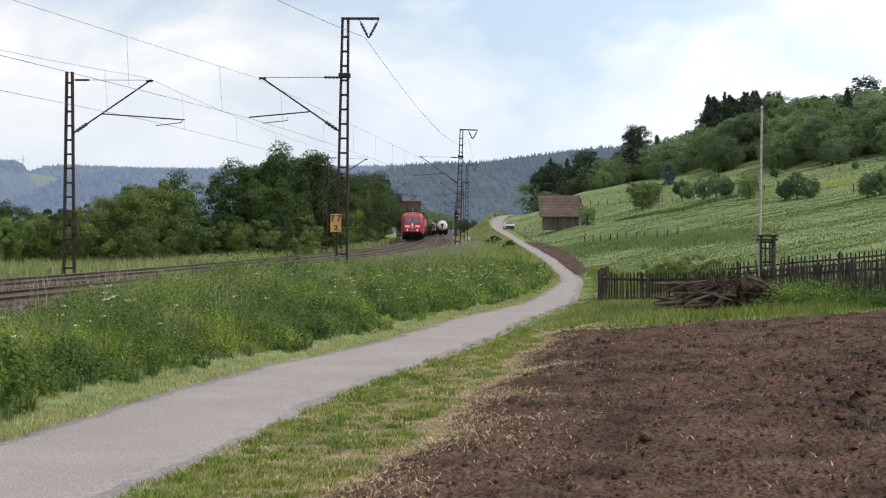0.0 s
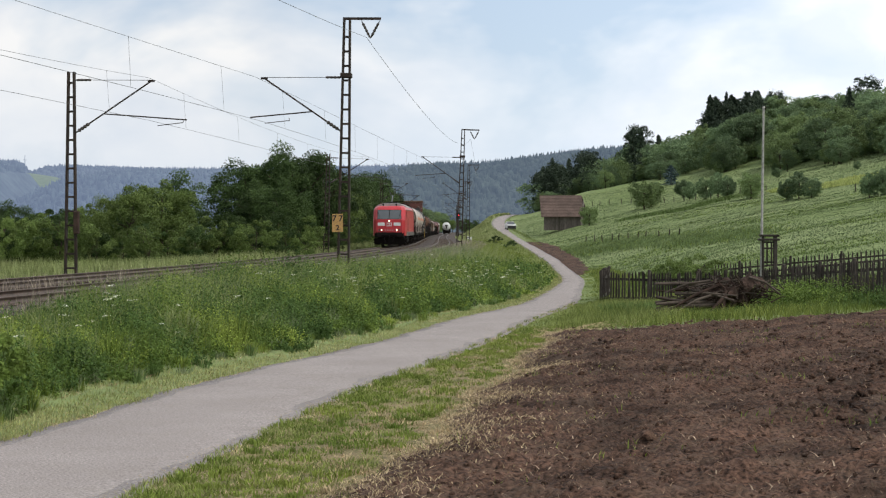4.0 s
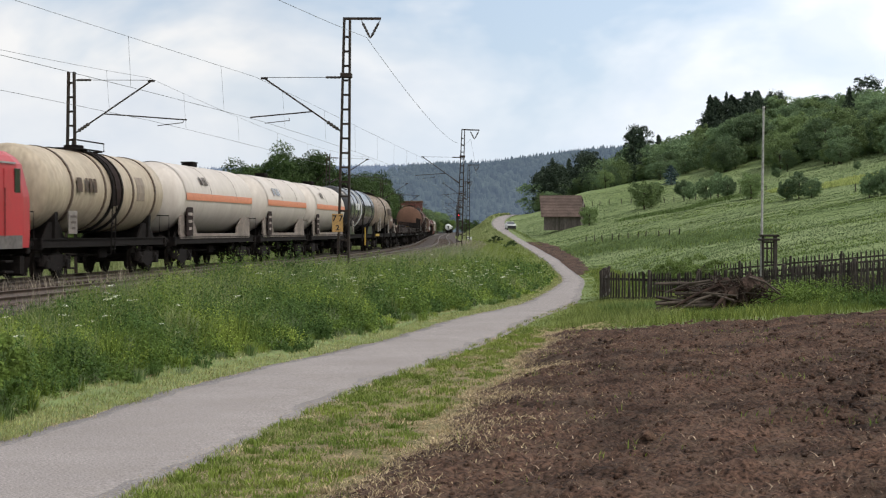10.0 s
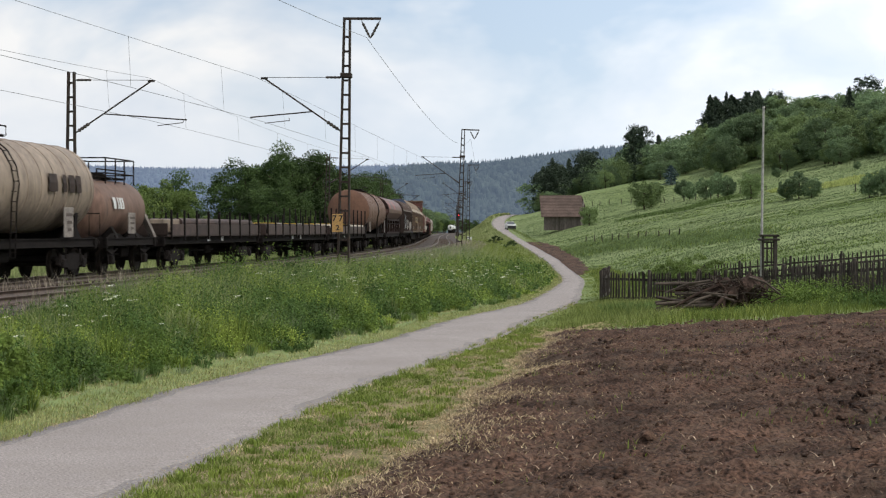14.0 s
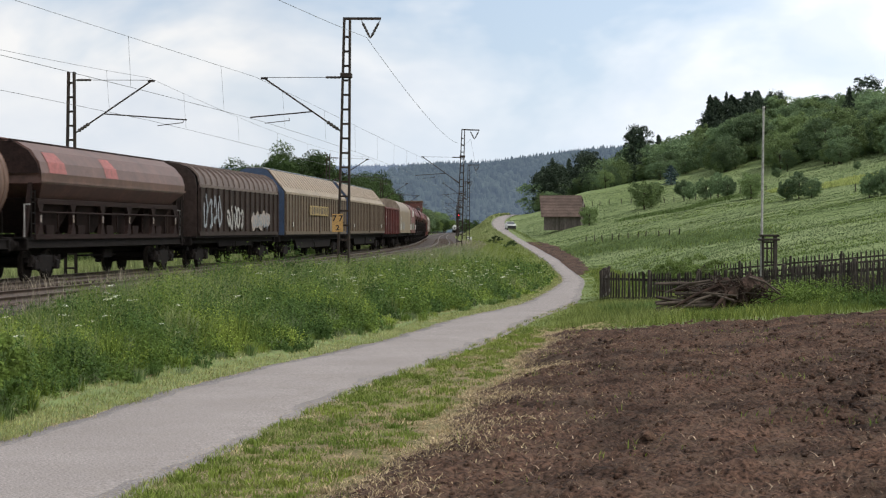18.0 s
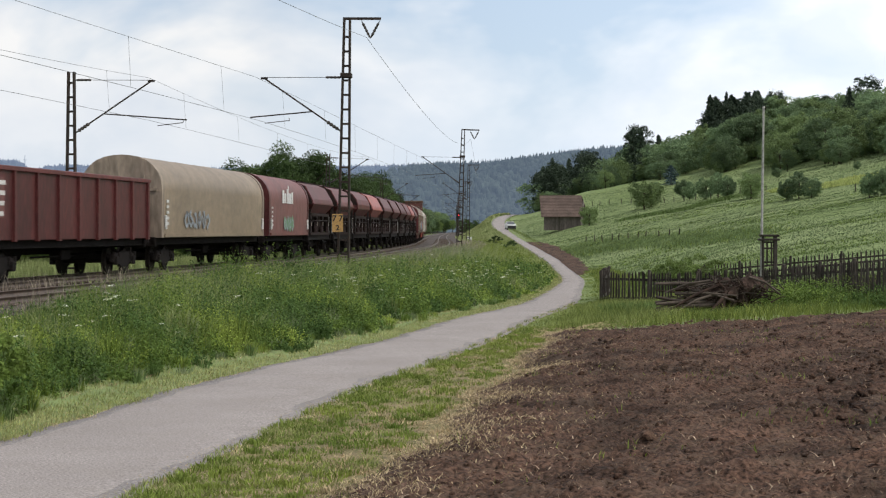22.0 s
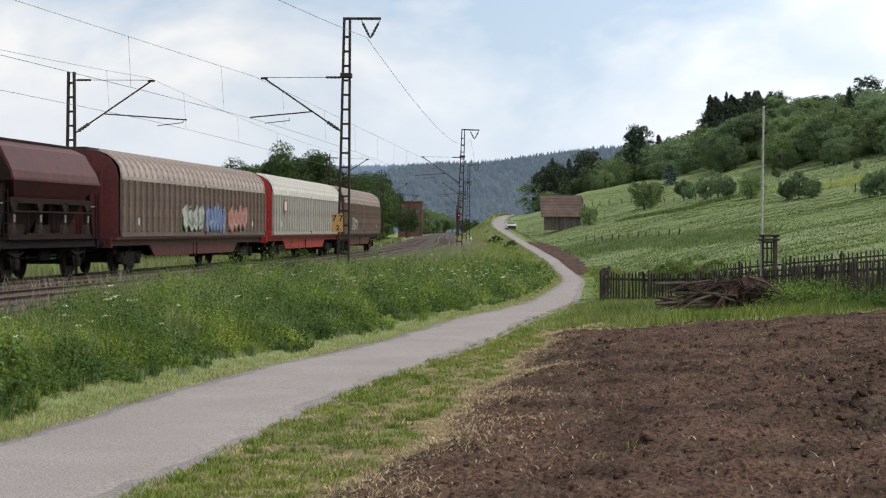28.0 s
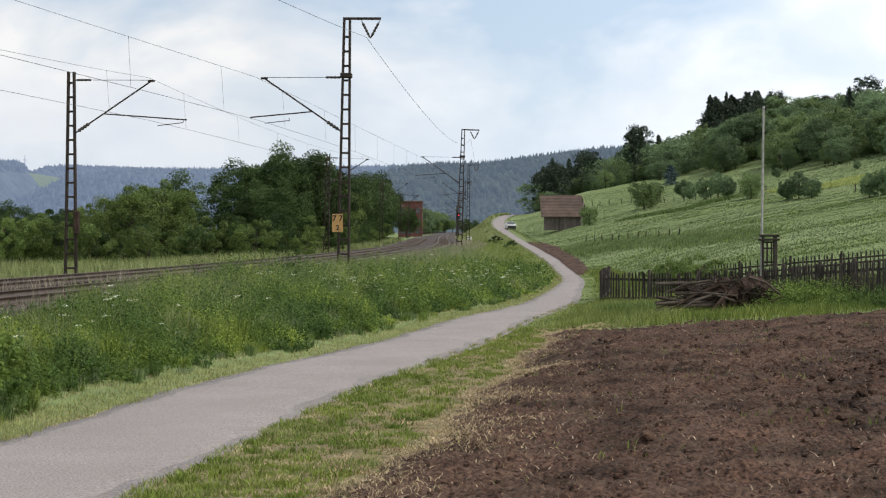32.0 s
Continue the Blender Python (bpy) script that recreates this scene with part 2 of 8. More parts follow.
def ground_z(x, y):
    """Height of the land: line bed on its bank, lane, slope of the hill, far wooded hills."""
    x, y = np.asarray(x, float), np.asarray(y, float)
    rx, rz, tx = road_x(np.clip(y, -700, 600)), road_z(np.clip(y, -700, 600)), mid(np.clip(y, -720, 1500))
    bed = np.full_like(rx + x, 0.52)
    # right of the lane: field and hill
    d = x - rx - ROAD_HALF
    dd = np.maximum(d, 0)
    k = 0.24 + 0.76 * smooth(45, 130, y)
    g = np.interp(dd, [0, 3, 8, 16, 29, 48, 62, 75, 92, 130, 260, 500], [0, 0.3, 1.7, 3.6, 6.2, 10.6, 14, 17.5, 22, 27, 32, 36])
    hill = rz + k * g + 13 * smooth(300, 520, y) * smooth(26, 62, dd)
    hill = np.where(hill > 18, 18 + 9 * np.tanh((hill - 18) / 9), hill)
    hill = hill + 0.18 * smooth(2, 20, dd) * bumps(x, y, 0.11) + 0.05 * bumps(x, y, 0.55, 2.0) * smooth(0.3, 2, dd)
    hill = hill + 1.7 * smooth(270, 370, y) * smooth(6, 16, dd) * (1 - smooth(26, 42, dd))
    near = rz + 0.055 * np.maximum(dd - 1.0, 0) + 0.02 * bumps(x, y, 0.5, 1.0)
    u = smooth(44, 70, y)
    hill = near * (1 - u) + hill * u
    # bank between line and lane
    foot = rx - ROAD_HALF - 1.1
    top = tx + 5.4
    w = np.clip((foot - x) / np.maximum(foot - top, 0.5), 0, 1)
    bank = rz + 0.06 + (bed - rz - 0.06) * smooth(0, 1, w)
    bank = np.where(y > 230, rz + 0.06 + (bed - rz - 0.06) * (w ** 0.8), bank)
    left = tx - 6.0 - x
    plain = bed - 0.35 * smooth(0, 8, left) + 0.12 * smooth(3, 15, left) * bumps(x, y, 0.2)
    z = np.where(x > rx + ROAD_HALF, hill, np.where(x > rx - ROAD_HALF - 1.1, rz - 0.05 * (np.abs(x - rx) < ROAD_HALF + 0.1), np.where(x > tx - 6, np.where(x > top, bank, bed), plain)))
    far = smooth(480, 700, y)
    return z * (1 - far) + far * np.where(z > 8, z, 0.4)



def slope(f, y):
    return (f(np.asarray(y) + 0.5) - f(np.asarray(y) - 0.5))


def beside(f, y, off):
    """The point off metres to the right of a plan line at y, square to it."""
    s = slope(f, y)
    n = np.sqrt(1 + s * s)
    return f(y) + off / n, y - off * s / n


def ribbon(f, ys, prof, name, m):
    """A cross section (offset, height) pulled along a plan line; height may be a function of y."""
    rows = []
    for off, z in prof:
        x, y = beside(f, ys, off)
        rows.append(np.stack([x, y, z(ys) if callable(z) else np.full(len(ys), z)], 1))
    v = np.stack(rows, 1)
    n, k = v.shape[:2]
    i = np.arange((n - 1) * k).reshape(n - 1, k)[:, :-1].ravel()
    return np_mesh(name, v.reshape(-1, 3), np.stack([i, i + 1, i + k + 1, i + k], 1), m)


# ---- ground ----
M_GROUND = mat("meadow_ground", (0.200, 0.245, 0.112), (0.145, 0.190, 0.074), scale=0.05, fine=2.0, rough=0.95, bump=0.06, bump_scale=9.0, spec=0.05)
gy = np.concatenate([np.linspace(-720, -40, 24), np.linspace(-30, 15, 20), np.linspace(15.5, 150, 160), np.linspace(151, 420, 90), np.geomspace(424, 4900, 50)])
gx = np.concatenate([-np.geomspace(3500, 62, 34), np.linspace(-60, -17, 60), np.linspace(-16.5, 26, 171), np.linspace(26.6, 130, 120), np.geomspace(134, 3500, 40)])
GX, GY = np.meshgrid(gx, gy)
V = np.stack([GX, GY, ground_z(GX, GY)], -1).reshape(-1, 3)
I = np.arange(len(V)).reshape(GX.shape)
F = np.stack([I[:-1, :-1], I[:-1, 1:], I[1:, 1:], I[1:, :-1]], -1).reshape(-1, 4)
me = np_mesh("ground", V, F, M_GROUND)
me.shade_smooth()
tagged(part("ground", me, M_GROUND), "green meadow land with a bank and a rising hill", "ground", kind="structure")

# ---- lane ----
M_ROAD = mat("worn_asphalt", (0.300, 0.268, 0.256), (0.258, 0.230, 0.219), scale=0.6, fine=38.0, grain=0.42, rough=0.92, bump=0.04, bump_scale=36.0, dirt=(0.235, 0.21, 0.185), dirt_amount=0.4)
ry = np.concatenate([np.linspace(-690, 10, 60), np.linspace(11, 130, 240), np.linspace(131, 560, 160)])


def fray(y, a):
    """Uneven line of a crumbling edge."""
    return 0.04 * np.sin(y * 1.1 + a) + 0.03 * np.sin(y * 2.7 + 2 * a) + 0.025 * np.sin(y * 6.3 + a) + 0.02 * np.sin(y * 15.0 + 3 * a)


M_ROADEDGE = mat("older_asphalt_edge", (0.250, 0.229, 0.226), (0.190, 0.174, 0.172), scale=1.3, fine=30.0, grain=0.5, rough=0.94, bump=0.05, bump_scale=36.0, dirt=(0.20, 0.18, 0.15), dirt_amount=0.5)
le, re_ = lane_left(ry) + fray(ry, 1.0), lane_right(ry) + fray(ry, 4.0)
lw, rw = np.minimum(0.30 + fray(ry * 0.6, 2.0), 0.3 * (re_ - le)), np.minimum(0.24 + 1.6 * fray(ry * 0.5, 6.0), 0.3 * (re_ - le))
cm = (le + re_) / 2
cols = [np.stack([x_, ry, road_z(ry) + dz], 1) for x_, dz in ((le, -0.04), (le + 0.03, 0.012), (le + lw, 0.022), ((le + cm) / 2, 0.034), (cm, 0.040), ((re_ + cm) / 2, 0.034), (re_ - rw, 0.022), (re_ - 0.03, 0.012), (re_, -0.04))]
v = np.stack(cols, 1)
i = np.arange((len(ry) - 1) * 9).reshape(-1, 9)[:, :-1].ravel()
road = tagged(part("road", np_mesh("road", v.reshape(-1, 3), np.stack([i, i + 1, i + 10, i + 9], 1), M_ROAD), M_ROAD), "narrow grey asphalt farm lane with worn edges", "road", kind="structure")
road.data.materials.append(M_ROADEDGE)
road.data.polygons.foreach_set("material_index", np.tile(np.array([1, 1, 0, 0, 0, 0, 1, 1], np.int32), len(ry) - 1))
road.data.shade_smooth()

# ---- railway line ----
M_BALLAST = mat("rusty_ballast", (0.100, 0.083, 0.075), (0.052, 0.043, 0.039), scale=1.2, fine=22.0, rough=0.95, bump=0.08, bump_scale=18.0)
M_RAIL = mat("rail_steel", (0.12, 0.085, 0.066), (0.075, 0.053, 0.042), scale=3.0, rough=0.55, metal=0.6)
M_SLEEPER = mat("sleeper_wood", (0.12, 0.095, 0.075), (0.07, 0.055, 0.045), scale=4.0, rough=0.9, spread=0.25, bump=0.03)
ty = np.concatenate([np.linspace(-715, 0, 180), np.linspace(2, 260, 200), np.linspace(264, 1480, 180)])
ballast = tagged(part("ballast_bed", ribbon(mid, ty, [(-5.3, 0.47), (-3.9, RAIL - 0.19), (-2.9, RAIL - 0.16), (-1.2, RAIL - 0.17), (0, RAIL - 0.3), (1.2, RAIL - 0.17), (2.9, RAIL - 0.16), (3.9, RAIL - 0.19), (5.3, 0.47)],
                                            "ballast_bed", M_BALLAST), M_BALLAST), "brown gravel bed of a double-track railway", "ballast", kind="structure")
ballast.data.shade_smooth()
TRACKS = []
for off in (-2.0, 2.0):
    tr = tagged(thing("railway_track", Matrix(), "rusty rails on dark sleepers in gravel", "track", "tracks", "structure"))
    TRACKS.append(tr)
    for side in (-0.755, 0.755):
        o = off + side
        prof = [(o - 0.065, RAIL - 0.16), (o - 0.065, RAIL - 0.145), (o - 0.012, RAIL - 0.125), (o - 0.012, RAIL - 0.045), (o - 0.036, RAIL - 0.035), (o - 0.036, RAIL - 0.004), (o, RAIL),
                (o + 0.036, RAIL - 0.004), (o + 0.036, RAIL - 0.035), (o + 0.012, RAIL - 0.045), (o + 0.012, RAIL - 0.125), (o + 0.065, RAIL - 0.145), (o + 0.065, RAIL - 0.16)]
        part("rail", ribbon(mid, ty, prof, "rail", M_RAIL), M_RAIL, tr)


def train_path(off):
    """Arc length along a track, from y = 15, and its inverse."""
    y = np.linspace(-719, 1499, 9000)
    x, yy = beside(mid, y, off)
    s = np.concatenate([[0], np.cumsum(np.hypot(np.diff(x), np.diff(yy)))])
    s -= np.interp(15, yy, s)
    return lambda q: (np.interp(q, s, x), np.interp(q, s, yy))


FAR_TRACK, NEAR_TRACK = train_path(-2.0), train_path(2.0)

# ---- overhead line ----
M_MAST = mat("mast_steel", (0.034, 0.025, 0.020), (0.018, 0.014, 0.012), scale=2.5, rough=0.75, metal=0.25, dirt=(0.10, 0.052, 0.03), dirt_amount=0.5)
M_WIRE = mat("copper_wire", (0.10, 0.105, 0.10), (0.07, 0.075, 0.07), rough=0.5, metal=0.5)
M_CERAMIC = mat("insulator_ceramic", (0.06, 0.05, 0.045), rough=0.25)
M_CONC = mat("concrete", (0.20, 0.19, 0.165), (0.13, 0.12, 0.10), scale=3.0, rough=0.9, bump=0.02)


def mast(tall, turn):
    """A lattice flat mast with its bracket; local +x points to the track."""
    h = 9.3 if tall else 7.45
    root = thing("catenary_mast", Matrix(), "tall rusty lattice steel mast with overhead line bracket", "mast", "catenary masts")
    hw = lambda z: 0.20 - 0.095 * z / h          # half width, narrowing upwards
    for s in (-1, 1):
        g = Geo()
        g.loft([[(s * hw(z) + a, b, z) for a, b in ((-0.035, -0.09), (0.035, -0.09), (0.035, 0.09), (-0.035, 0.09))] for z in (-0.4, h)])
        part("channel", g, M_MAST, root)
    z = 0.15
    while z < h - 0.15:
        part("rung", Geo().box((0, 0, z), (2 * hw(z), 0.15, 0.07)), M_MAST, root)
        z += 0.53
    part("foot", Geo().box((0, 0, -0.42), (0.8, 0.6, 0.5), bevel=0.06), M_CONC, root, "concrete mast footing")
    if tall:
        g = Geo()
        g.box((-0.55, 0, h), (1.4, 0.09, 0.09))
        part("cross_arm", g, M_MAST, root)
        for x in (-0.52, -1.22):
            g = Geo()
            pts = [Vector((x, 0, h - 0.05)).lerp(Vector((-0.87, 0, h - 0.72)), k / 12) for k in range(13)]
            g.tube(pts, [0.012, 0.012, 0.03] + [0.055, 0.035] * 4 + [0.03, 0.012], 8)
            part("insulator", g, M_CERAMIC, root)
    if tall:
        part("collar", Geo().box((0, 0, 7.22), (0.42, 0.26, 0.18), bevel=0.02), M_MAST, root)
    # strut, tie, registration tube, steady arm
    tip = Vector((3.05, 0, 7.1))
    low = Vector((0.12, 0, 5.15))
    g = Geo()
    g.tube([low, tip], 0.03, 8)
    g.box(tip, (0.25, 0.06, 0.08))
    part("strut", g, M_MAST, root)
    g = Geo()
    pts = [low.lerp(tip, 0.05 + 0.018 * k) for k in range(9)]
    g.tube(pts, [0.035, 0.08, 0.04, 0.08, 0.04, 0.08, 0.04, 0.08, 0.035], 10)
    part("insulator", g, M_CERAMIC, root)
    part("tie", Geo().tube([(0.12, 0, 7.15), (3.0, 0, 7.13)], 0.011, 6), M_MAST, root)
    pts = [Vector((0.2 + 0.07 * k, 0, 7.15)) for k in range(9)]
    part("insulator", Geo().tube(pts, [0.03, 0.05, 0.035, 0.05, 0.035, 0.05, 0.035, 0.05, 0.03], 8), M_CERAMIC, root)
    k = 0.38
    a = low.lerp(tip, k)
    g = Geo().tube([a, (3.55 if tall else 4.4, 0, 5.66)], 0.024, 8)
    part("registration_tube", g, M_MAST, root)
    part("steady_arm", Geo().tube([(4.3 if not tall else 2.1, 0, 5.66), (4.25 if not tall else 2.08, 0, 5.56), (3.3 if not tall else 3.0, 0, 5.45)], 0.016, 6), M_MAST, root)
    return root


MAST_Y = [-78.5, -6.5, 65.8, 137.3, 211.5, 285.0, 359.0, 433.0, 508.0, 583.0, 658.0]
INSET = {3: 0.64, 4: 0.58, 5: 0.15}         # the masts stand further over on the curve
near_mast, far_mast = mast(True, 0), mast(False, 0)
for proto, off, lean, flip in ((near_mast, 5.45, 0.9, 180), (far_mast, -4.83, 0.3, 0)):
    for i, y in enumerate(MAST_Y):
        x, yy = beside(mid, y, off - INSET.get(i, 0.0))
        turn = math.degrees(-math.atan(float(slope(mid, y))))
        m = pose(float(x), float(yy), RAIL - 0.1, 0, lean + 1.1 * (i == 3), 0) @ pose(0, 0, 0, 0, 0, flip + turn)
        if i == 0:
            proto.matrix_basis = m
        else:
            copy_thing(proto, m)


def span(f, off, y0, y1, z0, sag, r, n=14, zig=0.0):
    """Points of a sagging wire between two supports."""
    out = []
    for k in range(n + 1):
        u = k / n
        y = y0 + (y1 - y0) * u
        x, yy = beside(f, y, off + zig * (1 - 2 * u))
        out.append((float(x), float(yy), RAIL + z0 - 4 * sag * u * (1 - u)))
    return out


for off in (-2.0, 2.0):
    line = thing("overhead_line", Matrix(), "thin overhead contact line with droppers over the track", "wire", "overhead lines")
    zig = 0.3
    for y0, y1 in zip(MAST_Y[:-1], MAST_Y[1:]):
        near = 40 < y1 < 300
        c = span(mid, off, y0, y1, 5.5, 0.04, 0, 14, zig)
        w = span(mid, off, y0, y1, 7.1, 0.3 if off > 0 else 0.7, 0, 14, zig * 0.6)
        part("contact_wire", Geo().tube(c, 0.007, 5), M_WIRE, line)
        part("messenger_wire", Geo().tube(w, 0.006, 5), M_WIRE, line)
        for k in range(1, 14, 2):
            if y1 < 360:
                part("dropper", Geo().tube([c[k], w[k]], 0.004, 4), M_WIRE, line)
        zig = -zig
fl = thing("feeder_line", Matrix(), "sagging feeder cable hung from the mast tops", "cable")
for k, (y0, y1) in enumerate(zip(MAST_Y[:-1], MAST_Y[1:])):
    a, b = INSET.get(k, 0.0), INSET.get(k + 1, 0.0)
    part("cable", Geo().tube(span(mid, 5.45 + 0.87 - (a + b) / 2, y0, y1, 8.5, 0.9 if y1 < 70 else 1.75, 0, 18, (b - a) / 2), 0.008, 5), M_WIRE, fl)

# ---- trains ----
M_RED = mat("traffic_red_paint", (0.46, 0.030, 0.041), (0.39, 0.026, 0.035), scale=0.5, rough=0.38, dirt=(0.25, 0.045, 0.042), dirt_amount=0.4, grain=0.08, stretch=(1, 1, 0.6))
M_LIGHTGREY = mat("light_grey_paint", (0.33, 0.32, 0.31), (0.26, 0.25, 0.24), scale=1.0, rough=0.5, dirt=(0.16, 0.14, 0.125), dirt_amount=0.6)
M_ARM = mat("pantograph_steel", (0.11, 0.115, 0.12), (0.07, 0.072, 0.075), rough=0.5, metal=0.3)
M_SILL = mat("grimy_sill_paint", (0.17, 0.155, 0.145), (0.11, 0.098, 0.09), scale=1.0, rough=0.6, dirt=(0.06, 0.048, 0.042), dirt_amount=0.7)
M_ROOFGREY = mat("roof_grey", (0.33, 0.325, 0.315), (0.24, 0.235, 0.23), scale=1.3, rough=0.6, dirt=(0.16, 0.135, 0.115), dirt_amount=0.6)
M_GRILLE = mat("roof_grille", (0.13, 0.13, 0.13), (0.08, 0.08, 0.08), scale=2.0, rough=0.6, stretch=(14, 1, 1))
# near-black grime; shade beneath the wagons is darkened into it
M_GRIME = mat("shaded_running_gear_grime", (0.012, 0.0098, 0.009), (0.007, 0.0058, 0.0054), scale=3.0, rough=0.9, dirt=(0.024, 0.017, 0.0145), dirt_amount=0.5)
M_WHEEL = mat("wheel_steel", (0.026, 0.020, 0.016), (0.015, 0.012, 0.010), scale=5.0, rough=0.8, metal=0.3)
M_GLASS = mat("cab_glass", (0.085, 0.092, 0.095), (0.075, 0.082, 0.085), rough=0.08, grain=0.0, spec=0.7)
M_DARKGLASS = mat("dark_side_glass", (0.02, 0.022, 0.024), (0.016, 0.018, 0.02), rough=0.1, grain=0.0)
M_WHITE = mat("white_panel", (0.66, 0.66, 0.65), (0.56, 0.56, 0.55), rough=0.5)
M_FADEDWHITE = mat("faded_number_paint", (0.34, 0.25, 0.25), (0.28, 0.18, 0.18), rough=0.5)
M_HEADLAMP = mat("headlamp", (0.9, 0.88, 0.8), rough=0.3, emit=(1.0, 0.88, 0.62, 1.6))
M_BEIGE = mat("beige_tank", (0.45, 0.372, 0.272), (0.365, 0.298, 0.215), scale=0.7, rough=0.5, dirt=(0.21, 0.145, 0.095), dirt_amount=0.55, grain=0.2, stretch=(1, 1, 0.35))
M_GASWHITE = mat("gas_tank_white", (0.56, 0.50, 0.445), (0.47, 0.415, 0.365), scale=0.5, rough=0.5, dirt=(0.33, 0.275, 0.225), dirt_amount=0.4, grain=0.1, stretch=(1, 1, 0.3))
M_SKIRT = mat("stained_tank_skirt", (0.27, 0.222, 0.19), (0.14, 0.11, 0.092), scale=1.0, rough=0.6, dirt=(0.09, 0.07, 0.06), dirt_amount=0.6)
M_ORANGE = mat("orange_band", (0.62, 0.23, 0.125), (0.55, 0.20, 0.11), rough=0.5)
# base grey raised to carry the sky's reflection on the tank
M_DKTANK = mat("dark_grey_tank", (0.070, 0.067, 0.069), (0.050, 0.048, 0.050), scale=0.8, rough=0.2, dirt=(0.075, 0.064, 0.058), dirt_amount=0.4, spec=0.95)
M_BLACKTANK = mat("black_tank", (0.022, 0.022, 0.024), (0.014, 0.014, 0.016), rough=0.32, spec=0.5)
M_TAN = mat("tan_tank", (0.30, 0.238, 0.180), (0.215, 0.168, 0.130), scale=0.7, rough=0.6, dirt=(0.09, 0.066, 0.052), dirt_amount=0.7, stretch=(1, 1, 0.3))
M_BROWN = mat("brown_tank", (0.17, 0.10, 0.072), (0.12, 0.072, 0.053), scale=0.7, rough=0.65, dirt=(0.075, 0.05, 0.04), dirt_amount=0.7, stretch=(1, 1, 0.3))
M_HOPBROWN = mat("reddish_brown_hopper_paint", (0.145, 0.078, 0.063), (0.10, 0.056, 0.047), scale=0.8, rough=0.5, dirt=(0.07, 0.045, 0.039), dirt_amount=0.6, grain=0.2)
M_RUSTEND = mat("rusty_tank_end", (0.15, 0.082, 0.056), (0.105, 0.058, 0.042), scale=0.9, rough=0.8, dirt=(0.075, 0.045, 0.032), dirt_amount=0.5, grain=0.12)
M_OXIDE = mat("oxide_red_paint", (0.118, 0.030, 0.029), (0.080, 0.022, 0.022), scale=0.9, rough=0.5, dirt=(0.045, 0.027, 0.025), dirt_amount=0.6, spread=0.25, stretch=(1, 1, 0.4), spec=0.25)
M_BRIGHTRED = mat("faded_red_paint", (0.34, 0.095, 0.08), (0.26, 0.072, 0.062), scale=0.9, rough=0.5, dirt=(0.15, 0.07, 0.06), dirt_amount=0.5)
M_DKBROWN = mat("dark_brown_paint", (0.037, 0.024, 0.020), (0.025, 0.017, 0.0145), scale=0.8, rough=0.65, dirt=(0.06, 0.041, 0.034), dirt_amount=0.5, spec=0.2)
# each van roof is a paler copy of its wall, with skylight in the colour
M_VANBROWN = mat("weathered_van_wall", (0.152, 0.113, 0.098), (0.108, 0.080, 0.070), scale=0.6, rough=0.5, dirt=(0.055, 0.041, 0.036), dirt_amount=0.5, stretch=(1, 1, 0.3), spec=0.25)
M_VANROOF = mat("skylit_weathered_roof", (0.375, 0.310, 0.278), (0.300, 0.247, 0.220), scale=0.8, rough=0.42, dirt=(0.14, 0.103, 0.08), dirt_amount=0.45)
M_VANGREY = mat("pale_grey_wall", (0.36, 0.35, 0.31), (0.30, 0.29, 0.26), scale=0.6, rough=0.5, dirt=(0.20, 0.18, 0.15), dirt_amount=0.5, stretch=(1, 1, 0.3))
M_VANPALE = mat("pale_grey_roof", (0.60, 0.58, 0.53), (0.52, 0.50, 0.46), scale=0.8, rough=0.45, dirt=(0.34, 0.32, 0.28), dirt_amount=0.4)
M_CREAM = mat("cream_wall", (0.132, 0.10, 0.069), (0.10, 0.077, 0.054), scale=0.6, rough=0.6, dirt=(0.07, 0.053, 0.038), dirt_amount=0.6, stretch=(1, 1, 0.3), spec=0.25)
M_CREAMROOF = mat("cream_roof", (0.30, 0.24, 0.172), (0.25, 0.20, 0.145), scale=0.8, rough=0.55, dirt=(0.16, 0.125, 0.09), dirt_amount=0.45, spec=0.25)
M_BLUEEND = mat("blue_end_wall", (0.045, 0.075, 0.14), (0.03, 0.05, 0.095), rough=0.5, dirt=(0.06, 0.062, 0.068), dirt_amount=0.4)
M_TARP = mat("tarpaulin_beige", (0.26, 0.195, 0.132), (0.20, 0.152, 0.105), scale=0.5, rough=0.5, dirt=(0.12, 0.09, 0.066), dirt_amount=0.45, grain=0.2, stretch=(0.5, 1, 0.8))
M_TARPRED = mat("tarpaulin_red_brown", (0.165, 0.056, 0.049), (0.125, 0.044, 0.040), scale=0.6, rough=0.55, dirt=(0.14, 0.085, 0.075), dirt_amount=0.6, stretch=(1, 1, 0.4))
M_YELLOW = mat("yellow_paint", (0.55, 0.36, 0.05), (0.42, 0.28, 0.05), rough=0.6)
M_SIGNYELLOW = mat("faded_yellow_sign", (0.36, 0.26, 0.085), (0.27, 0.20, 0.085), scale=1.2, rough=0.7, dirt=(0.18, 0.14, 0.09), dirt_amount=0.6)
M_SIGNWHITE = mat("chalk_white", (0.62, 0.62, 0.6), rough=0.7)
M_DARKSIGN = mat("lettering_dark", (0.08, 0.06, 0.05), rough=0.7)
M_REDFRAME = mat("red_underframe", (0.37, 0.026, 0.024), (0.28, 0.022, 0.02), scale=1.0, rough=0.5, dirt=(0.16, 0.03, 0.026), dirt_amount=0.4)
M_DKRED = mat("dark_red_end_wall", (0.105, 0.018, 0.018), (0.07, 0.014, 0.014), scale=0.9, rough=0.55, dirt=(0.05, 0.022, 0.02), dirt_amount=0.6)
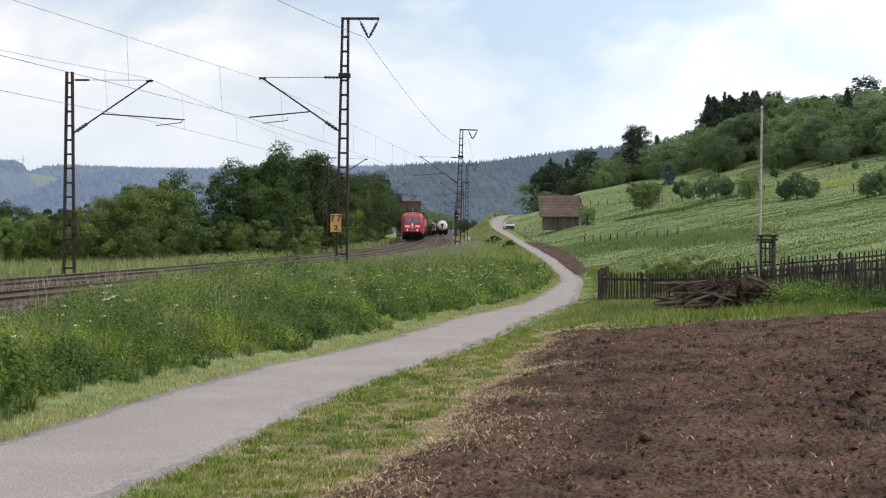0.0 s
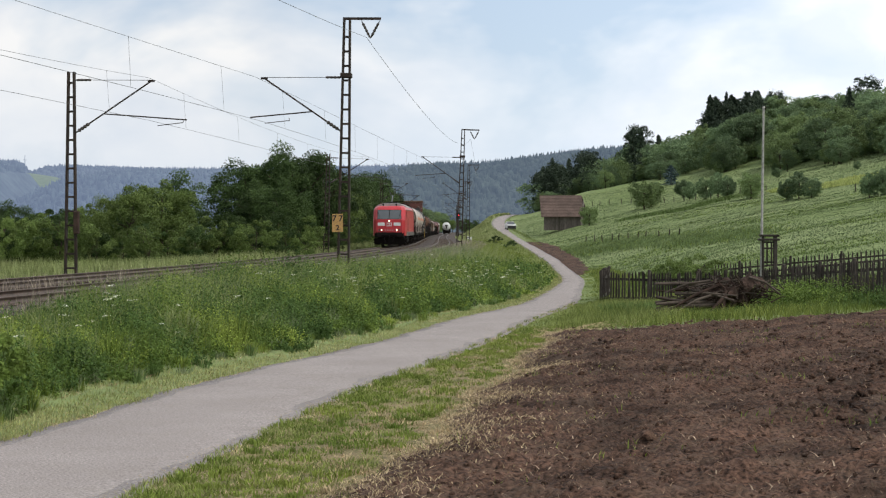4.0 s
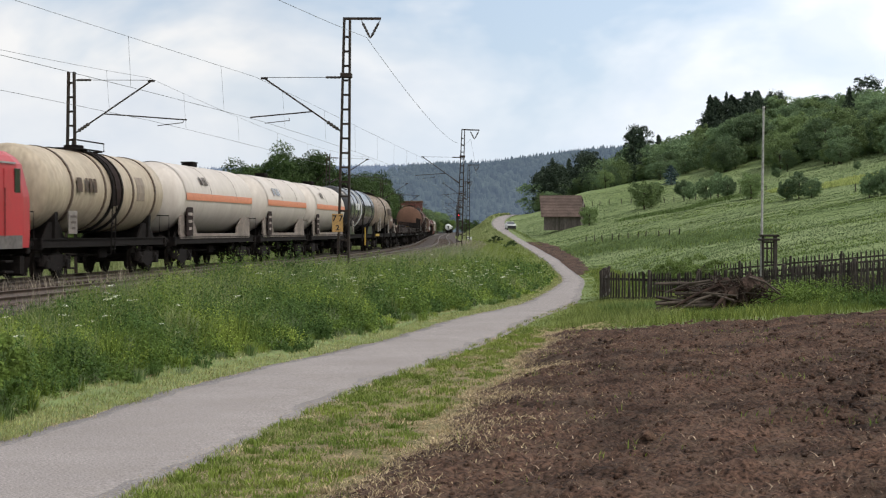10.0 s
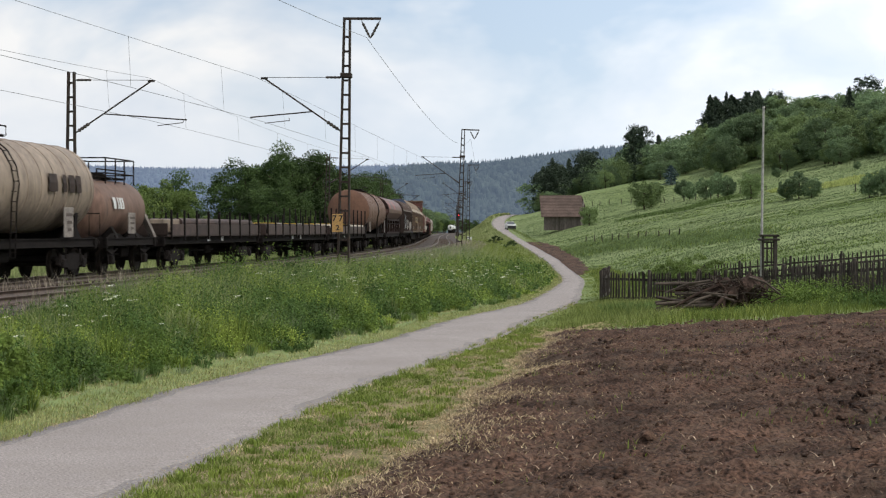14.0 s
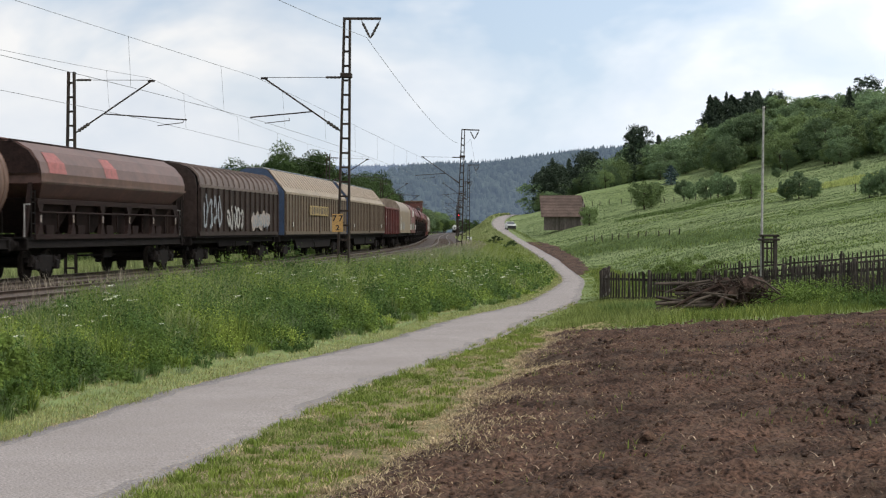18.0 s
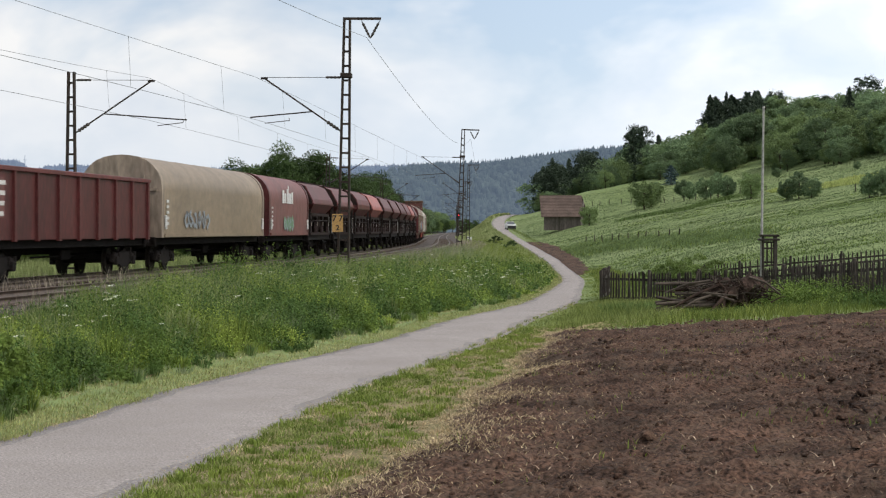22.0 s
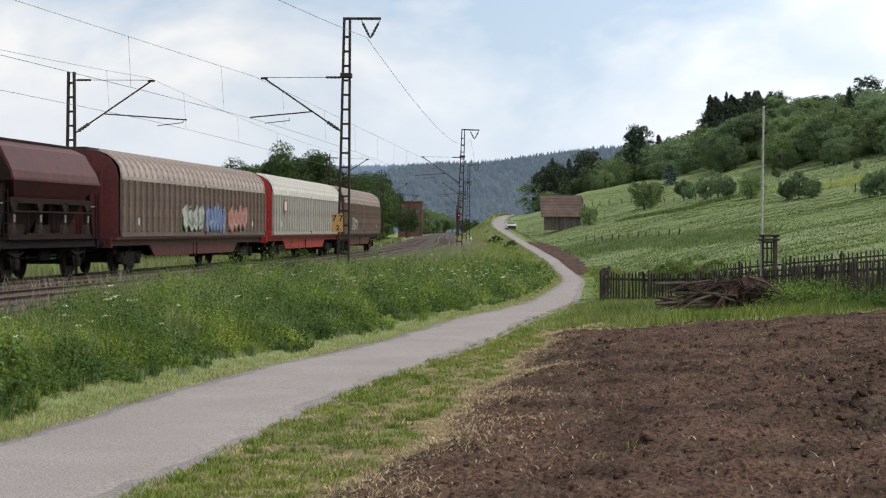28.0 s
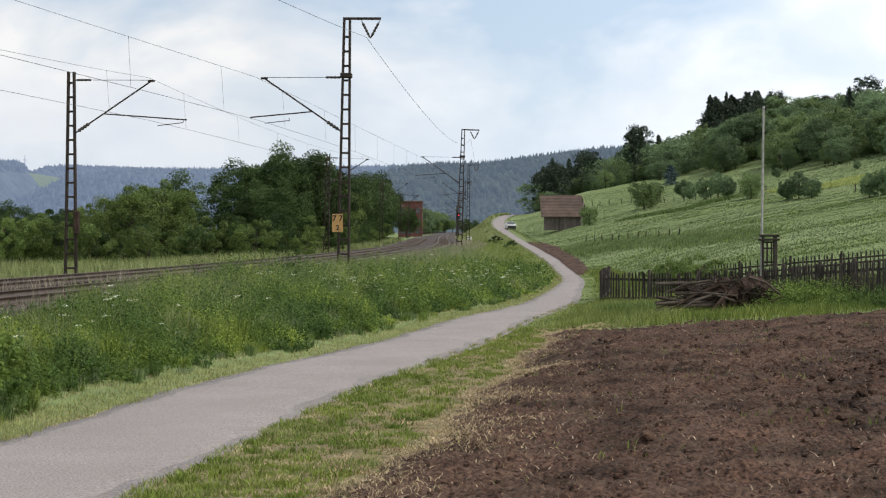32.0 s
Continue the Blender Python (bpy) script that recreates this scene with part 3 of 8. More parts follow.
# soot-dark steel that also carries shade under bodies and in recesses
M_SOOTSHADE = mat("sooty_shaded_steel", (0.026, 0.014, 0.012), (0.015, 0.009, 0.008), scale=1.6, rough=0.8, dirt=(0.034, 0.022, 0.019), dirt_amount=0.4)
# base darkened for shade beneath the body; the pale dust lies over it
M_PILLAR = mat("dusty_pillar_paint", (0.034, 0.021, 0.020), (0.012, 0.008, 0.007), scale=1.8, rough=0.8, dirt=(0.17, 0.125, 0.12), dirt_amount=0.3)
M_PANEL = mat("grimy_data_panel", (0.27, 0.24, 0.215), (0.14, 0.12, 0.105), scale=2.5, rough=0.7, dirt=(0.08, 0.065, 0.055), dirt_amount=0.5)
M_VANRIB = mat("van_rib_paint", (0.175, 0.128, 0.098), (0.13, 0.096, 0.074), scale=0.8, rough=0.6, spec=0.25)
M_FRESHCREAM = mat("repainted_cream", (0.20, 0.155, 0.108), (0.165, 0.128, 0.09), scale=1.0, rough=0.6)
M_HOOP = mat("brown_hoop_steel", (0.085, 0.052, 0.033), (0.055, 0.035, 0.024), scale=2.0, rough=0.7)
M_LOAD = mat("weathered_steel_load", (0.060, 0.038, 0.033), (0.030, 0.020, 0.018), scale=2.0, rough=0.7, spread=0.35)
M_PLANK = mat("pale_timber", (0.50, 0.46, 0.40), (0.40, 0.36, 0.30), scale=2.0, rough=0.7, spread=0.15)
M_GRAFFITI = [mat("spray_" + n, c, rough=0.6) for n, c in (("white", (0.44, 0.43, 0.41)), ("blue", (0.10, 0.16, 0.36)), ("orange", (0.42, 0.13, 0.08)), ("green", (0.15, 0.28, 0.16)), ("pale", (0.30, 0.33, 0.36)))]


def ring_y(g, prof, n=20):
    """A body of revolution about the y axis; prof: (y, radius)."""
    return g.loft([[(r * math.cos(k * math.tau / n), y, r * math.sin(k * math.tau / n)) for k in range(n)] for y, r in prof])


def shared(cache, key, build):
    if key not in cache:
        cache[key] = build()
    return cache[key]


MESHES = {}


def wheelset_mesh(r):
    def build():
        g = Geo()
        for s in (-1, 1):
            ring_y(g, [(s * 0.70, r * 0.35), (s * 0.71, r + 0.028), (s * 0.735, r + 0.028), (s * 0.745, r), (s * 0.84, r - 0.006), (s * 0.85, r * 0.88), (s * 0.81, r * 0.82), (s * 0.80, r * 0.3), (s * 0.88, r * 0.26), (s * 0.98, r * 0.22)])
        ring_y(g, [(-0.7, 0.08), (0.7, 0.08)], 10)
        return g.mesh("wheelset", M_WHEEL, 0.6)
    return shared(MESHES, ("wheelset", r), build)


def bogie_mesh(base):
    def build():
        g = Geo()
        for s in (-1, 1):
            y = s * 1.02
            g.prism([(-base - 0.35, 0.42), (-base + 0.35, 0.38), (-0.55, 0.36), (-0.35, 0.26), (0.35, 0.26), (0.55, 0.36), (base - 0.35, 0.38), (base + 0.35, 0.42), (base + 0.3, 0.66), (0.5, 0.74), (-0.5, 0.74), (-base - 0.3, 0.66)], y - 0.06, y + 0.06)
            for x in (-base, base):
                g.box((x, s * 1.06, 0.46), (0.30, 0.20, 0.28), bevel=0.03)
                for dx in (-0.24, 0.24):
                    g.tube([(x + dx, s * 1.06, 0.50), (x + dx, s * 1.06, 0.74)], 0.075, 8)
        g.box((0, 0, 0.66), (0.6, 2.1, 0.22))
        g.box((-base - 0.3, 0, 0.6), (0.12, 2.0, 0.14))
        g.box((base + 0.3, 0, 0.6), (0.12, 2.0, 0.14))
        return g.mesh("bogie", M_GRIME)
    return shared(MESHES, ("bogie", base), build)


def buffer_mesh():
    def build():
        g = Geo()
        g.lathe_x([(0, 0.13), (0.05, 0.13), (0.06, 0.095), (0.32, 0.09), (0.33, 0.065), (0.52, 0.065), (0.53, 0.2), (0.55, 0.22), (0.58, 0.2), (0.59, 0.05)], 16)
        return g.mesh("buffer", M_GRIME, 0.6)
    return shared(MESHES, "buffer", build)


def gear(root, L, axles, frame=None, base=0.9, wheel=0.46, pivot=None):
    """Underframe, buffers, couplings and running gear of a wagon of length L over buffers."""
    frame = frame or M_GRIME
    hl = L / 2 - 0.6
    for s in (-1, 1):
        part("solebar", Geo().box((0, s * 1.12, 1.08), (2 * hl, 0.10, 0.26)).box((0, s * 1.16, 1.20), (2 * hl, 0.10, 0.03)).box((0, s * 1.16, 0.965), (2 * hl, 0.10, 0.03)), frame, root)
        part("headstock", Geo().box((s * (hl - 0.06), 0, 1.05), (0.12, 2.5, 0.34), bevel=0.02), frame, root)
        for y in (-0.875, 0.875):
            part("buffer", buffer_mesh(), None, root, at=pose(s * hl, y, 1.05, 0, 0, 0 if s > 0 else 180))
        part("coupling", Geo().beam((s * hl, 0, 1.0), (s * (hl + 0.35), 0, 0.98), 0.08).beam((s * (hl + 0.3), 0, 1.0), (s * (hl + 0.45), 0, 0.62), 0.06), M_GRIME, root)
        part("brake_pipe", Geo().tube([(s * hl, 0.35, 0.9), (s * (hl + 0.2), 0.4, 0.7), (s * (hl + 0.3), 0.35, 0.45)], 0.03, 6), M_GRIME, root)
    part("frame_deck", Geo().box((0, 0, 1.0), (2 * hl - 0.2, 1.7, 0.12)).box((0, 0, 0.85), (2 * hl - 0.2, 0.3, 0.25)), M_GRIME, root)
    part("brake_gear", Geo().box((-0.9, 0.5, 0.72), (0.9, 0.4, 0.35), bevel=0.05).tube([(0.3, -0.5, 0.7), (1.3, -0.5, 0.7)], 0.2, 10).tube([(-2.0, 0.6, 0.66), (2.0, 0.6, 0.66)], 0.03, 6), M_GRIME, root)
    if axles == 4:
        p = pivot or (hl - 1.75)
        for s in (-1, 1):
            b = part("bogie", bogie_mesh(base), None, root, at=pose(s * p, 0, 0))
            for dx in (-base, base):
                part("wheelset", wheelset_mesh(wheel), None, b, at=pose(dx, 0, wheel))
    else:
        p = pivot or (hl * 0.62)
        for s in (-1, 1):
            part("wheelset", wheelset_mesh(0.5), None, root, at=pose(s * p, 0, 0.5))
            for y in (-1, 1):
                g = Geo()
                g.prism([(s * p - 0.45, 0.95), (s * p - 0.18, 0.34), (s * p + 0.18, 0.34), (s * p + 0.45, 0.95)], y * 1.03 - 0.02, y * 1.03 + 0.02)
                g.box((s * p, y * 1.06, 0.5), (0.3, 0.22, 0.3), bevel=0.03)
                part("axle_guard", g, M_GRIME, root)
                part("leaf_spring", Geo().loft([[(s * p + x, y * 1.06 - 0.05, z), (s * p + x, y * 1.06 + 0.05, z), (s * p + x, y * 1.06 + 0.05, z + h), (s * p + x, y * 1.06 - 0.05, z + h)]
                                               for x, z, h in ((-0.65, 0.84, 0.03), (-0.3, 0.74, 0.07), (0, 0.68, 0.14), (0.3, 0.74, 0.07), (0.65, 0.84, 0.03))]), M_GRIME, root)


def dished(L, r, head=0.45):
    """Profile of a tank with domed ends of the given depth."""
    h = L / 2
    dome = [(h - head + head * math.sin(a), max(0.02, r * math.cos(a) ** 0.9)) for a in (math.pi / 2 * k / 8 for k in range(1, 9))]
    return [(-x, q) for x, q in dome[::-1]] + [(-h + head + (L - 2 * head) * k / 6, r) for k in range(7)] + dome


def band(g, x, r, c, w=0.12, t=0.02, n=32, a0=0.0, a1=math.tau):
    """A flat hoop round a tank lying along x, or a piece of one."""
    m = n if a1 - a0 > 6 else max(2, int(n * (a1 - a0) / 6.28))
    ks = [a0 + (a1 - a0) * k / m for k in range(m + 1)]
    for dx0, dx1 in ((-w / 2, w / 2),):
        g.loft([[(x + a, (r + b) * math.cos(q), c + (r + b) * math.sin(q)) for a, b in ((dx0, -0.01), (dx0, t), (dx1, t), (dx1, -0.01))] for q in ks], caps=a1 - a0 < 6)
    return g


def ladder(x, y, z0, z1, w=0.4):
    g = Geo()
    for dx in (-w / 2, w / 2):
        g.tube([(x + dx, y, z0), (x + dx, y, z1)], 0.022, 6)
    k = z0 + 0.15
    while k < z1:
        g.tube([(x - w / 2, y, k), (x + w / 2, y, k)], 0.015, 6)
        k += 0.3
    return g


def scrawl(root, x0, x1, z0, z1, y, m, seed, n=7, fill=None):
    """Sprayed letters: strokes, over filled shapes where asked."""
    rnd = random.Random(seed)
    g, fills = Geo(), Geo()
    for i in range(n):
        cx, cz = x0 + (x1 - x0) * (i + 0.5) / n, (z0 + z1) / 2
        w, h = (x1 - x0) / n * 0.58, (z1 - z0) / 2
        pts = []
        for k in range(9):
            a = k / 8 * 5.2 + rnd.random() * 2
            pts.append((cx + w * math.cos(a) * rnd.uniform(0.4, 1), cz + h * math.sin(a) * rnd.uniform(0.5, 1)))
        t = 0.045 if fill else 0.07
        for (xa, za), (xb, zb) in zip(pts[:-1], pts[1:]):
            d = math.hypot(xb - xa, zb - za) or 1
            nx, nz = -(zb - za) / d * t, (xb - xa) / d * t
            g.add([(xa - nx, y, za - nz), (xb - nx, y, zb - nz), (xb + nx, y, zb + nz), (xa + nx, y, za + nz)], [(0, 1, 2, 3)])
        if fill:
            cz += h * rnd.uniform(-0.15, 0.15)
            rim = [(cx + w * rnd.uniform(0.8, 1.5) * math.cos(q * math.tau / 12), y - 0.004, cz + h * rnd.uniform(0.55, 1.1) * math.sin(q * math.tau / 12)) for q in range(12)]
            fills.add([(cx, y - 0.004, cz)] + rim, [(0, 1 + q, 1 + (q + 1) % 12) for q in range(12)])
    if fill:
        part("graffiti", fills, fill, root, "filled sprayed letter shapes")
    return part("graffiti", g, m, root, "sprayed paint strokes")


def data_panel(root, x, z, w, h, m=None, y=1.2):
    part("data_panel", Geo().box((x, y, z), (w, 0.03, h), bevel=0.008), m or M_SIGNWHITE, root)
    for k in range(3):
        part("marking", Geo().box((x - 0.05, y + 0.018, z + h * (0.25 - 0.25 * k)), (w * (0.7 - 0.15 * k), 0.006, h * 0.1)), M_VANROOF if m == M_SOOTSHADE else M_DARKSIGN, root)


def tank_wagon(L, r, c, body, label, hoops=(), hoop_m=None, ends=None, ribs=0, walk_w=1.6, axles=4, shade=False, stripe=False, dome=True, mark=None, lad=True, wheelp=None):
    root = thing("tank_wagon", Matrix(), label, "tank wagon", "freight wagons")
    gear(root, L, axles, pivot=wheelp)
    tl = L - 1.5
    part("tank", Geo().lathe_x(dished(tl, r, 1.05 if shade else 0.45), 36, (0, 0, c)), body, root, smooth=0.5)
    if ends:
        for s in (-1, 1):
            h = tl / 2
            prof = [(s * (x + 0.012), q + 0.008) for x, q in dished(tl, r, 0.45)[-8:][::-1]] + [(s * (h - 0.45), r + 0.01), (s * (h - 0.47), r - 0.01)]
            part("tank_end", Geo().lathe_x(prof, 36, (0, 0, c), caps=False), ends, root, smooth=0.6)
    for x in hoops:
        part("hoop", band(Geo(), x, r, c, 0.16, 0.03), hoop_m or body, root)
    for k in range(ribs):
        x = -tl / 2 + 0.7 + (tl - 1.4) * k / (ribs - 1)
        part("rib", band(Geo(), x, r, c, 0.05, 0.016), body, root)
    for s in (-1, 1):
        g = Geo()
        x = s * (tl / 2 - 1.5)
        g.prism([(-1.1, 1.2), (1.1, 1.2), (r * 0.86, c - r * 0.55), (r * 0.6, c - r * 0.8), (0, c - r), (-r * 0.6, c - r * 0.8), (-r * 0.86, c - r * 0.55)], x - 0.12, x + 0.12, "x")
        for y in (-1, 1):
            g.prism([(s * (tl / 2 - 2.6), 1.2), (s * (tl / 2 - 0.6), 1.2), (s * (tl / 2 - 1.2), c - r * 0.78), (s * (tl / 2 - 2.0), c - r * 0.78)], y * 0.98 - 0.03, y * 0.98 + 0.03)
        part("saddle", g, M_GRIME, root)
        part("hand_rail", Geo().tube([(s * (tl / 2 + 0.15), 1.0, 1.2), (s * (tl / 2 + 0.15), 1.0, 2.0), (s * (tl / 2 + 0.15), -1.0, 2.0), (s * (tl / 2 + 0.15), -1.0, 1.2)], 0.02, 6), M_GRIME, root)
    data_panel(root, tl / 2 - 1.9 if shade else tl / 2 - 2.5, 1.80 if shade else 1.70, 1.0 if shade else 0.8, 1.1 if shade else 0.7, M_SOOTSHADE if shade else M_PANEL, 1.27)
    if shade:
        sh = [[(x, (r + 0.02) * math.cos(a), c + (r + 0.02) * math.sin(a)) for a in [math.pi * (0.5 + (k - 12) / 12 * 0.48) for k in range(25)]] for x in (-tl / 2 + 1.05, 0, tl / 2 - 1.05)]
        part("sun_shield", Geo().loft(sh, False, False), body, root, smooth=0.5)
        for y in (-1, 1):
            part("side_beam", Geo().box((0, y * 1.17, 1.24), (tl - 1.6, 0.06, 0.2), bevel=0.01), M_SKIRT, root)
            for s in (-1, 1):
                edge_ = [(s * (tl / 2 - a), z) for a, z in ((0.75, 1.30), (3.4, 1.30), (3.3, 1.52), (3.0, 1.72), (2.6, 1.86), (2.4, c - r * 0.5), (1.0, c - r * 0.5), (0.75, 1.8))]
                part("skirt", Geo().prism(edge_, y * 1.15 - 0.03, y * 1.15 + 0.03), M_SKIRT, root, "dirty white skirt under the tank")
            for x in (-tl / 5, tl / 8):
                part("seam", band(Geo(), x, r + 0.02, c, 0.02, 0.012, a0=0.05 if y > 0 else math.pi - 1.3, a1=1.3 if y > 0 else math.pi - 0.05), M_SKIRT, root)
    if stripe:
        for s in (1, -1):
            a0, a1 = (-0.07, 0.13) if s > 0 else (math.pi - 0.13, math.pi + 0.07)
            g = Geo()
            n = 6
            g.loft([[(x, (r + 0.026) * math.cos(a0 + (a1 - a0) * k / n), c + (r + 0.026) * math.sin(a0 + (a1 - a0) * k / n)) for k in range(n + 1)] for x in (-tl / 2 + 1.07, tl / 2 - 1.07)], False, False)
            part("band", g, M_ORANGE, root, "orange warning band")
    if dome:
        g = Geo()
        g.tube([(0, 0, c + r - 0.05), (0, 0, c + r + 0.16)], 0.32, 16)
        g.box((0, 0, c + r + 0.18), (0.9 if shade else 0.5, 0.5, 0.05))
        part("manhole", g, M_GRIME, root)
    if walk_w and not shade:
        g = Geo()
        for y in (-0.35, 0.35):
            g.beam((-walk_w, y, c + r + 0.07), (walk_w, y, c + r + 0.07), 0.2, 0.03)
        for x in (-walk_w, 0, walk_w):
            g.box((x, 0, c + r + 0.04), (0.06, 0.9, 0.05))
        part("walkway", g, M_GRIME, root)
        part("walkway_rail", Geo().tube([(-walk_w, 0.5, c + r + 0.05), (-walk_w, 0.5, c + r + 0.32), (walk_w, 0.5, c + r + 0.32), (walk_w, 0.5, c + r + 0.05)], 0.025, 6), M_GRIME, root)
    if lad and not shade:
        g = Geo()
        for dx in (-0.2, 0.2):
            g.tube([(dx, 1.3, 0.7), (dx, 1.36, c - 0.5)] + [(dx, (r + 0.07) * math.cos(a), c + (r + 0.07) * math.sin(a)) for a in (0.0, 0.35, 0.7, 1.05, 1.35)], 0.022, 6)
        for k in range(12):
            z = 0.85 + 0.28 * k
            y = 1.34 if z < c else (max(0.25, (r + 0.07) ** 2 - (z - c) ** 2) ** 0.5)
            if z < c + r:
                g.tube([(-0.2, y, z), (0.2, y, z)], 0.014, 6)
        part("ladder", g, M_GRIME if not hoop_m else M_GRIME, root)
    if mark:
        mx, mz, mw, mh, mm = mark
        a = math.asin((mz - c) / r)
        for i, w in ((-0.55, 0.32), (-0.1, 0.14), (0.18, 0.22), (0.46, 0.2)):
            g = Geo()
            q0, q1 = a - mh / r / 2, a + mh / r / 2
            e = r + 0.062
            g.loft([[(mx - i * mw - w * mw / 2, e * math.cos(q), c + e * math.sin(q)), (mx - i * mw + w * mw / 2, e * math.cos(q), c + e * math.sin(q))] for q in (q0, (q0 + q1) / 2, q1)], False, False)
            part("lettering_bar", g, mm, root)
    return root


def loco():
    root = thing("electric_locomotive", Matrix(), "red four-axle electric freight locomotive with raised pantograph", "locomotive")

    def plan(z, lx, w, ch, fw):
        return [(lx, -fw, z), (lx, fw, z), (lx - ch * 0.35, w - 0.10, z), (lx - ch, w, z), (0, w, z), (-lx + ch, w, z), (-lx + ch * 0.35, w - 0.10, z), (-lx, fw, z), (-lx, -fw, z), (-lx + ch * 0.35, -w + 0.10, z), (-lx + ch, -w, z),
                (0, -w, z), (lx - ch, -w, z), (lx - ch * 0.35, -w + 0.10, z)]
    shell = [plan(0.98, 8.95, 1.49, 1.1, 1.12), plan(1.35, 9.02, 1.49, 1.1, 1.14), plan(2.38, 9.0, 1.49, 1.1, 1.13), plan(3.28, 8.42, 1.47, 1.0, 1.06), plan(3.48, 8.2, 1.36, 1.0, 1.0), plan(3.62, 7.9, 1.2, 1.0, 0.9)]
    part("body", Geo().loft(shell), M_RED, root)
    # grey roof between the cabs, its pitched shoulders and boxes
    part("roof", Geo().prism([(-1.42, 3.30), (-1.2, 3.68), (-0.85, 3.84), (0.85, 3.84), (1.2, 3.68), (1.42, 3.30)], -6.7, 6.7, "x"), M_ROOFGREY, root)
    for x in (-5.3, -2.2, 0.4, 3.0, 5.5):
        part("roof_hatch", Geo().box((x, 0, 3.87), (1.9, 1.5, 0.06), bevel=0.02), M_ROOFGREY, root)
        part("vent", Geo().box((x, 1.315, 3.50), (1.9, 0.03, 0.34), Euler((radians(-60) + math.pi / 2, 0, 0)).to_matrix(), bevel=0.01), M_GRILLE if x in (5.5, -2.2, -5.3) else M_ROOFGREY, root)
    part("gutter", Geo().box((0, 1.48, 3.29), (14.6, 0.05, 0.05)), M_LIGHTGREY, root)
    for s in (-1, 1):
        part("sill_band", Geo().box((0, s * 1.495, 1.14), (15.6, 0.012, 0.36)), M_SILL, root, "dirty grey band")
        part("side_emblem", Geo().box((0.1, s * 1.497, 2.35), (0.36, 0.012, 0.32)), M_WHITE, root, "small white emblem")
        part("side_emblem", Geo().box((0.1, s * 1.503, 2.35), (0.26, 0.008, 0.22)), M_RED, root)
        for k in range(3):
            part("side_marking", Geo().box((-0.2 + 0.5 * k, s * 1.497, 1.55), (0.3, 0.008, 0.05)), M_WHITE, root)
        for x in (-7.35, 7.35):
            part("cab_door", Geo().box((x - math.copysign(0.55, x), s * 1.492, 2.15), (0.62, 0.016, 1.95), bevel=0.004), M_RED, root)
            part("cab_window", Geo().box((x + math.copysign(0.1, x), s * 1.494, 2.82), (0.42, 0.02, 0.66), bevel=0.008), M_DARKGLASS, root)
            part("grab_rail", Geo().tube([(x - math.copysign(0.95, x), s * 1.56, 1.3), (x - math.copysign(0.95, x), s * 1.56, 2.6)], 0.018, 6), M_DKRED, root)
            part("step", Geo().box((x - math.copysign(0.55, x), s * 1.42, 0.62), (0.55, 0.2, 0.05)).box((x - math.copysign(0.55, x), s * 1.42, 0.34), (0.55, 0.2, 0.05)), M_GRIME, root)
        for x in (-6.0, -3.4, 0.4, 2.2, 5.0):
            part("body_vent", Geo().box((x, s * 1.5, 1.12), (0.28, 0.02, 0.16)), M_GRIME, root)
    for s in (-1, 1):
        # windscreen on the raked front
        n = Vector((0.9, 0, 0.58)).normalized()
        for y in (-0.53, 0.53):
            z0, z1 = 2.46, 3.24
            f = lambda z: 9.0 - (z - 2.38) / 0.9 * 0.58 + 0.014
            part("windscreen", Geo().loft([[(s * f(z0), y - 0.51, z0), (s * f(z0), y + 0.51, z0), (s * f(z1), y + 0.49, z1), (s * f(z1), y - 0.49, z1)], [(s * (f(z0) - 0.03), y - 0.51, z0), (s * (f(z0) - 0.03), y + 0.51, z0), (s * (f(z1) - 0.03), y + 0.49, z1), (s * (f(z1) - 0.03), y - 0.49, z1)]]), M_GLASS, root)
            part("windscreen_frame", Geo().loft([[(s * (f(z) - 0.008), y + a, z) for a, z in ((-0.55, 2.42), (0.55, 2.42), (0.53, 3.28), (-0.53, 3.28))], [(s * (f(z) - 0.03), y + a, z) for a, z in ((-0.55, 2.42), (0.55, 2.42), (0.53, 3.28), (-0.53, 3.28))]]), M_GRIME, root)
            part("front_panel", Geo().box((s * 9.015, y * 1.32, 1.99), (0.02, 0.62, 0.29), bevel=0.006), M_WHITE, root, "white rectangular front panel")
            part("lamp_pod", Geo().box((s * 9.0, y * 1.42, 1.47), (0.05, 0.46, 0.16), bevel=0.02), M_DKRED, root)
            part("headlight", Geo().lathe_x([(s * 9.03, 0.02), (s * 9.055, 0.06), (s * 9.02, 0.075)], 16, (0, y * 1.28, 1.47)), M_HEADLAMP if s > 0 else M_GLASS, root, "lit round headlight" if s > 0 else "")
            part("tail_light", Geo().lathe_x([(s * 9.03, 0.02), (s * 9.05, 0.06), (s * 9.02, 0.07)], 12, (0, y * 1.75, 1.47)), M_GLASS, root)
            part("wiper", Geo().beam((s * (f(2.5) + 0.03), y * 1.6, 2.5), (s * (f(3.05) + 0.03), y * 1.85, 3.05), 0.02), M_GRIME, root)
            part("buffer", buffer_mesh(), None, root, at=pose(s * 8.86, math.copysign(0.875, y), 1.05, 0, 0, 0 if s > 0 else 180))
            part("mirror_horn", Geo().tube([(s * 7.7, y * 1.1, 3.62), (s * 7.7, y * 1.1, 3.72), (s * 7.95, y * 1.1, 3.74)], [0.05, 0.05, 0.09], 8), M_GRIME, root)
        part("top_light", Geo().box((s * 9.015, 0, 2.27), (0.05, 0.15, 0.13), bevel=0.03), M_HEADLAMP if s > 0 else M_GLASS, root, "lit upper headlight" if s > 0 else "")
        part("front_emblem", Geo().box((s * 9.02, 0, 1.97), (0.02, 0.44, 0.32), bevel=0.004), M_WHITE, root, "white plate with red bars")
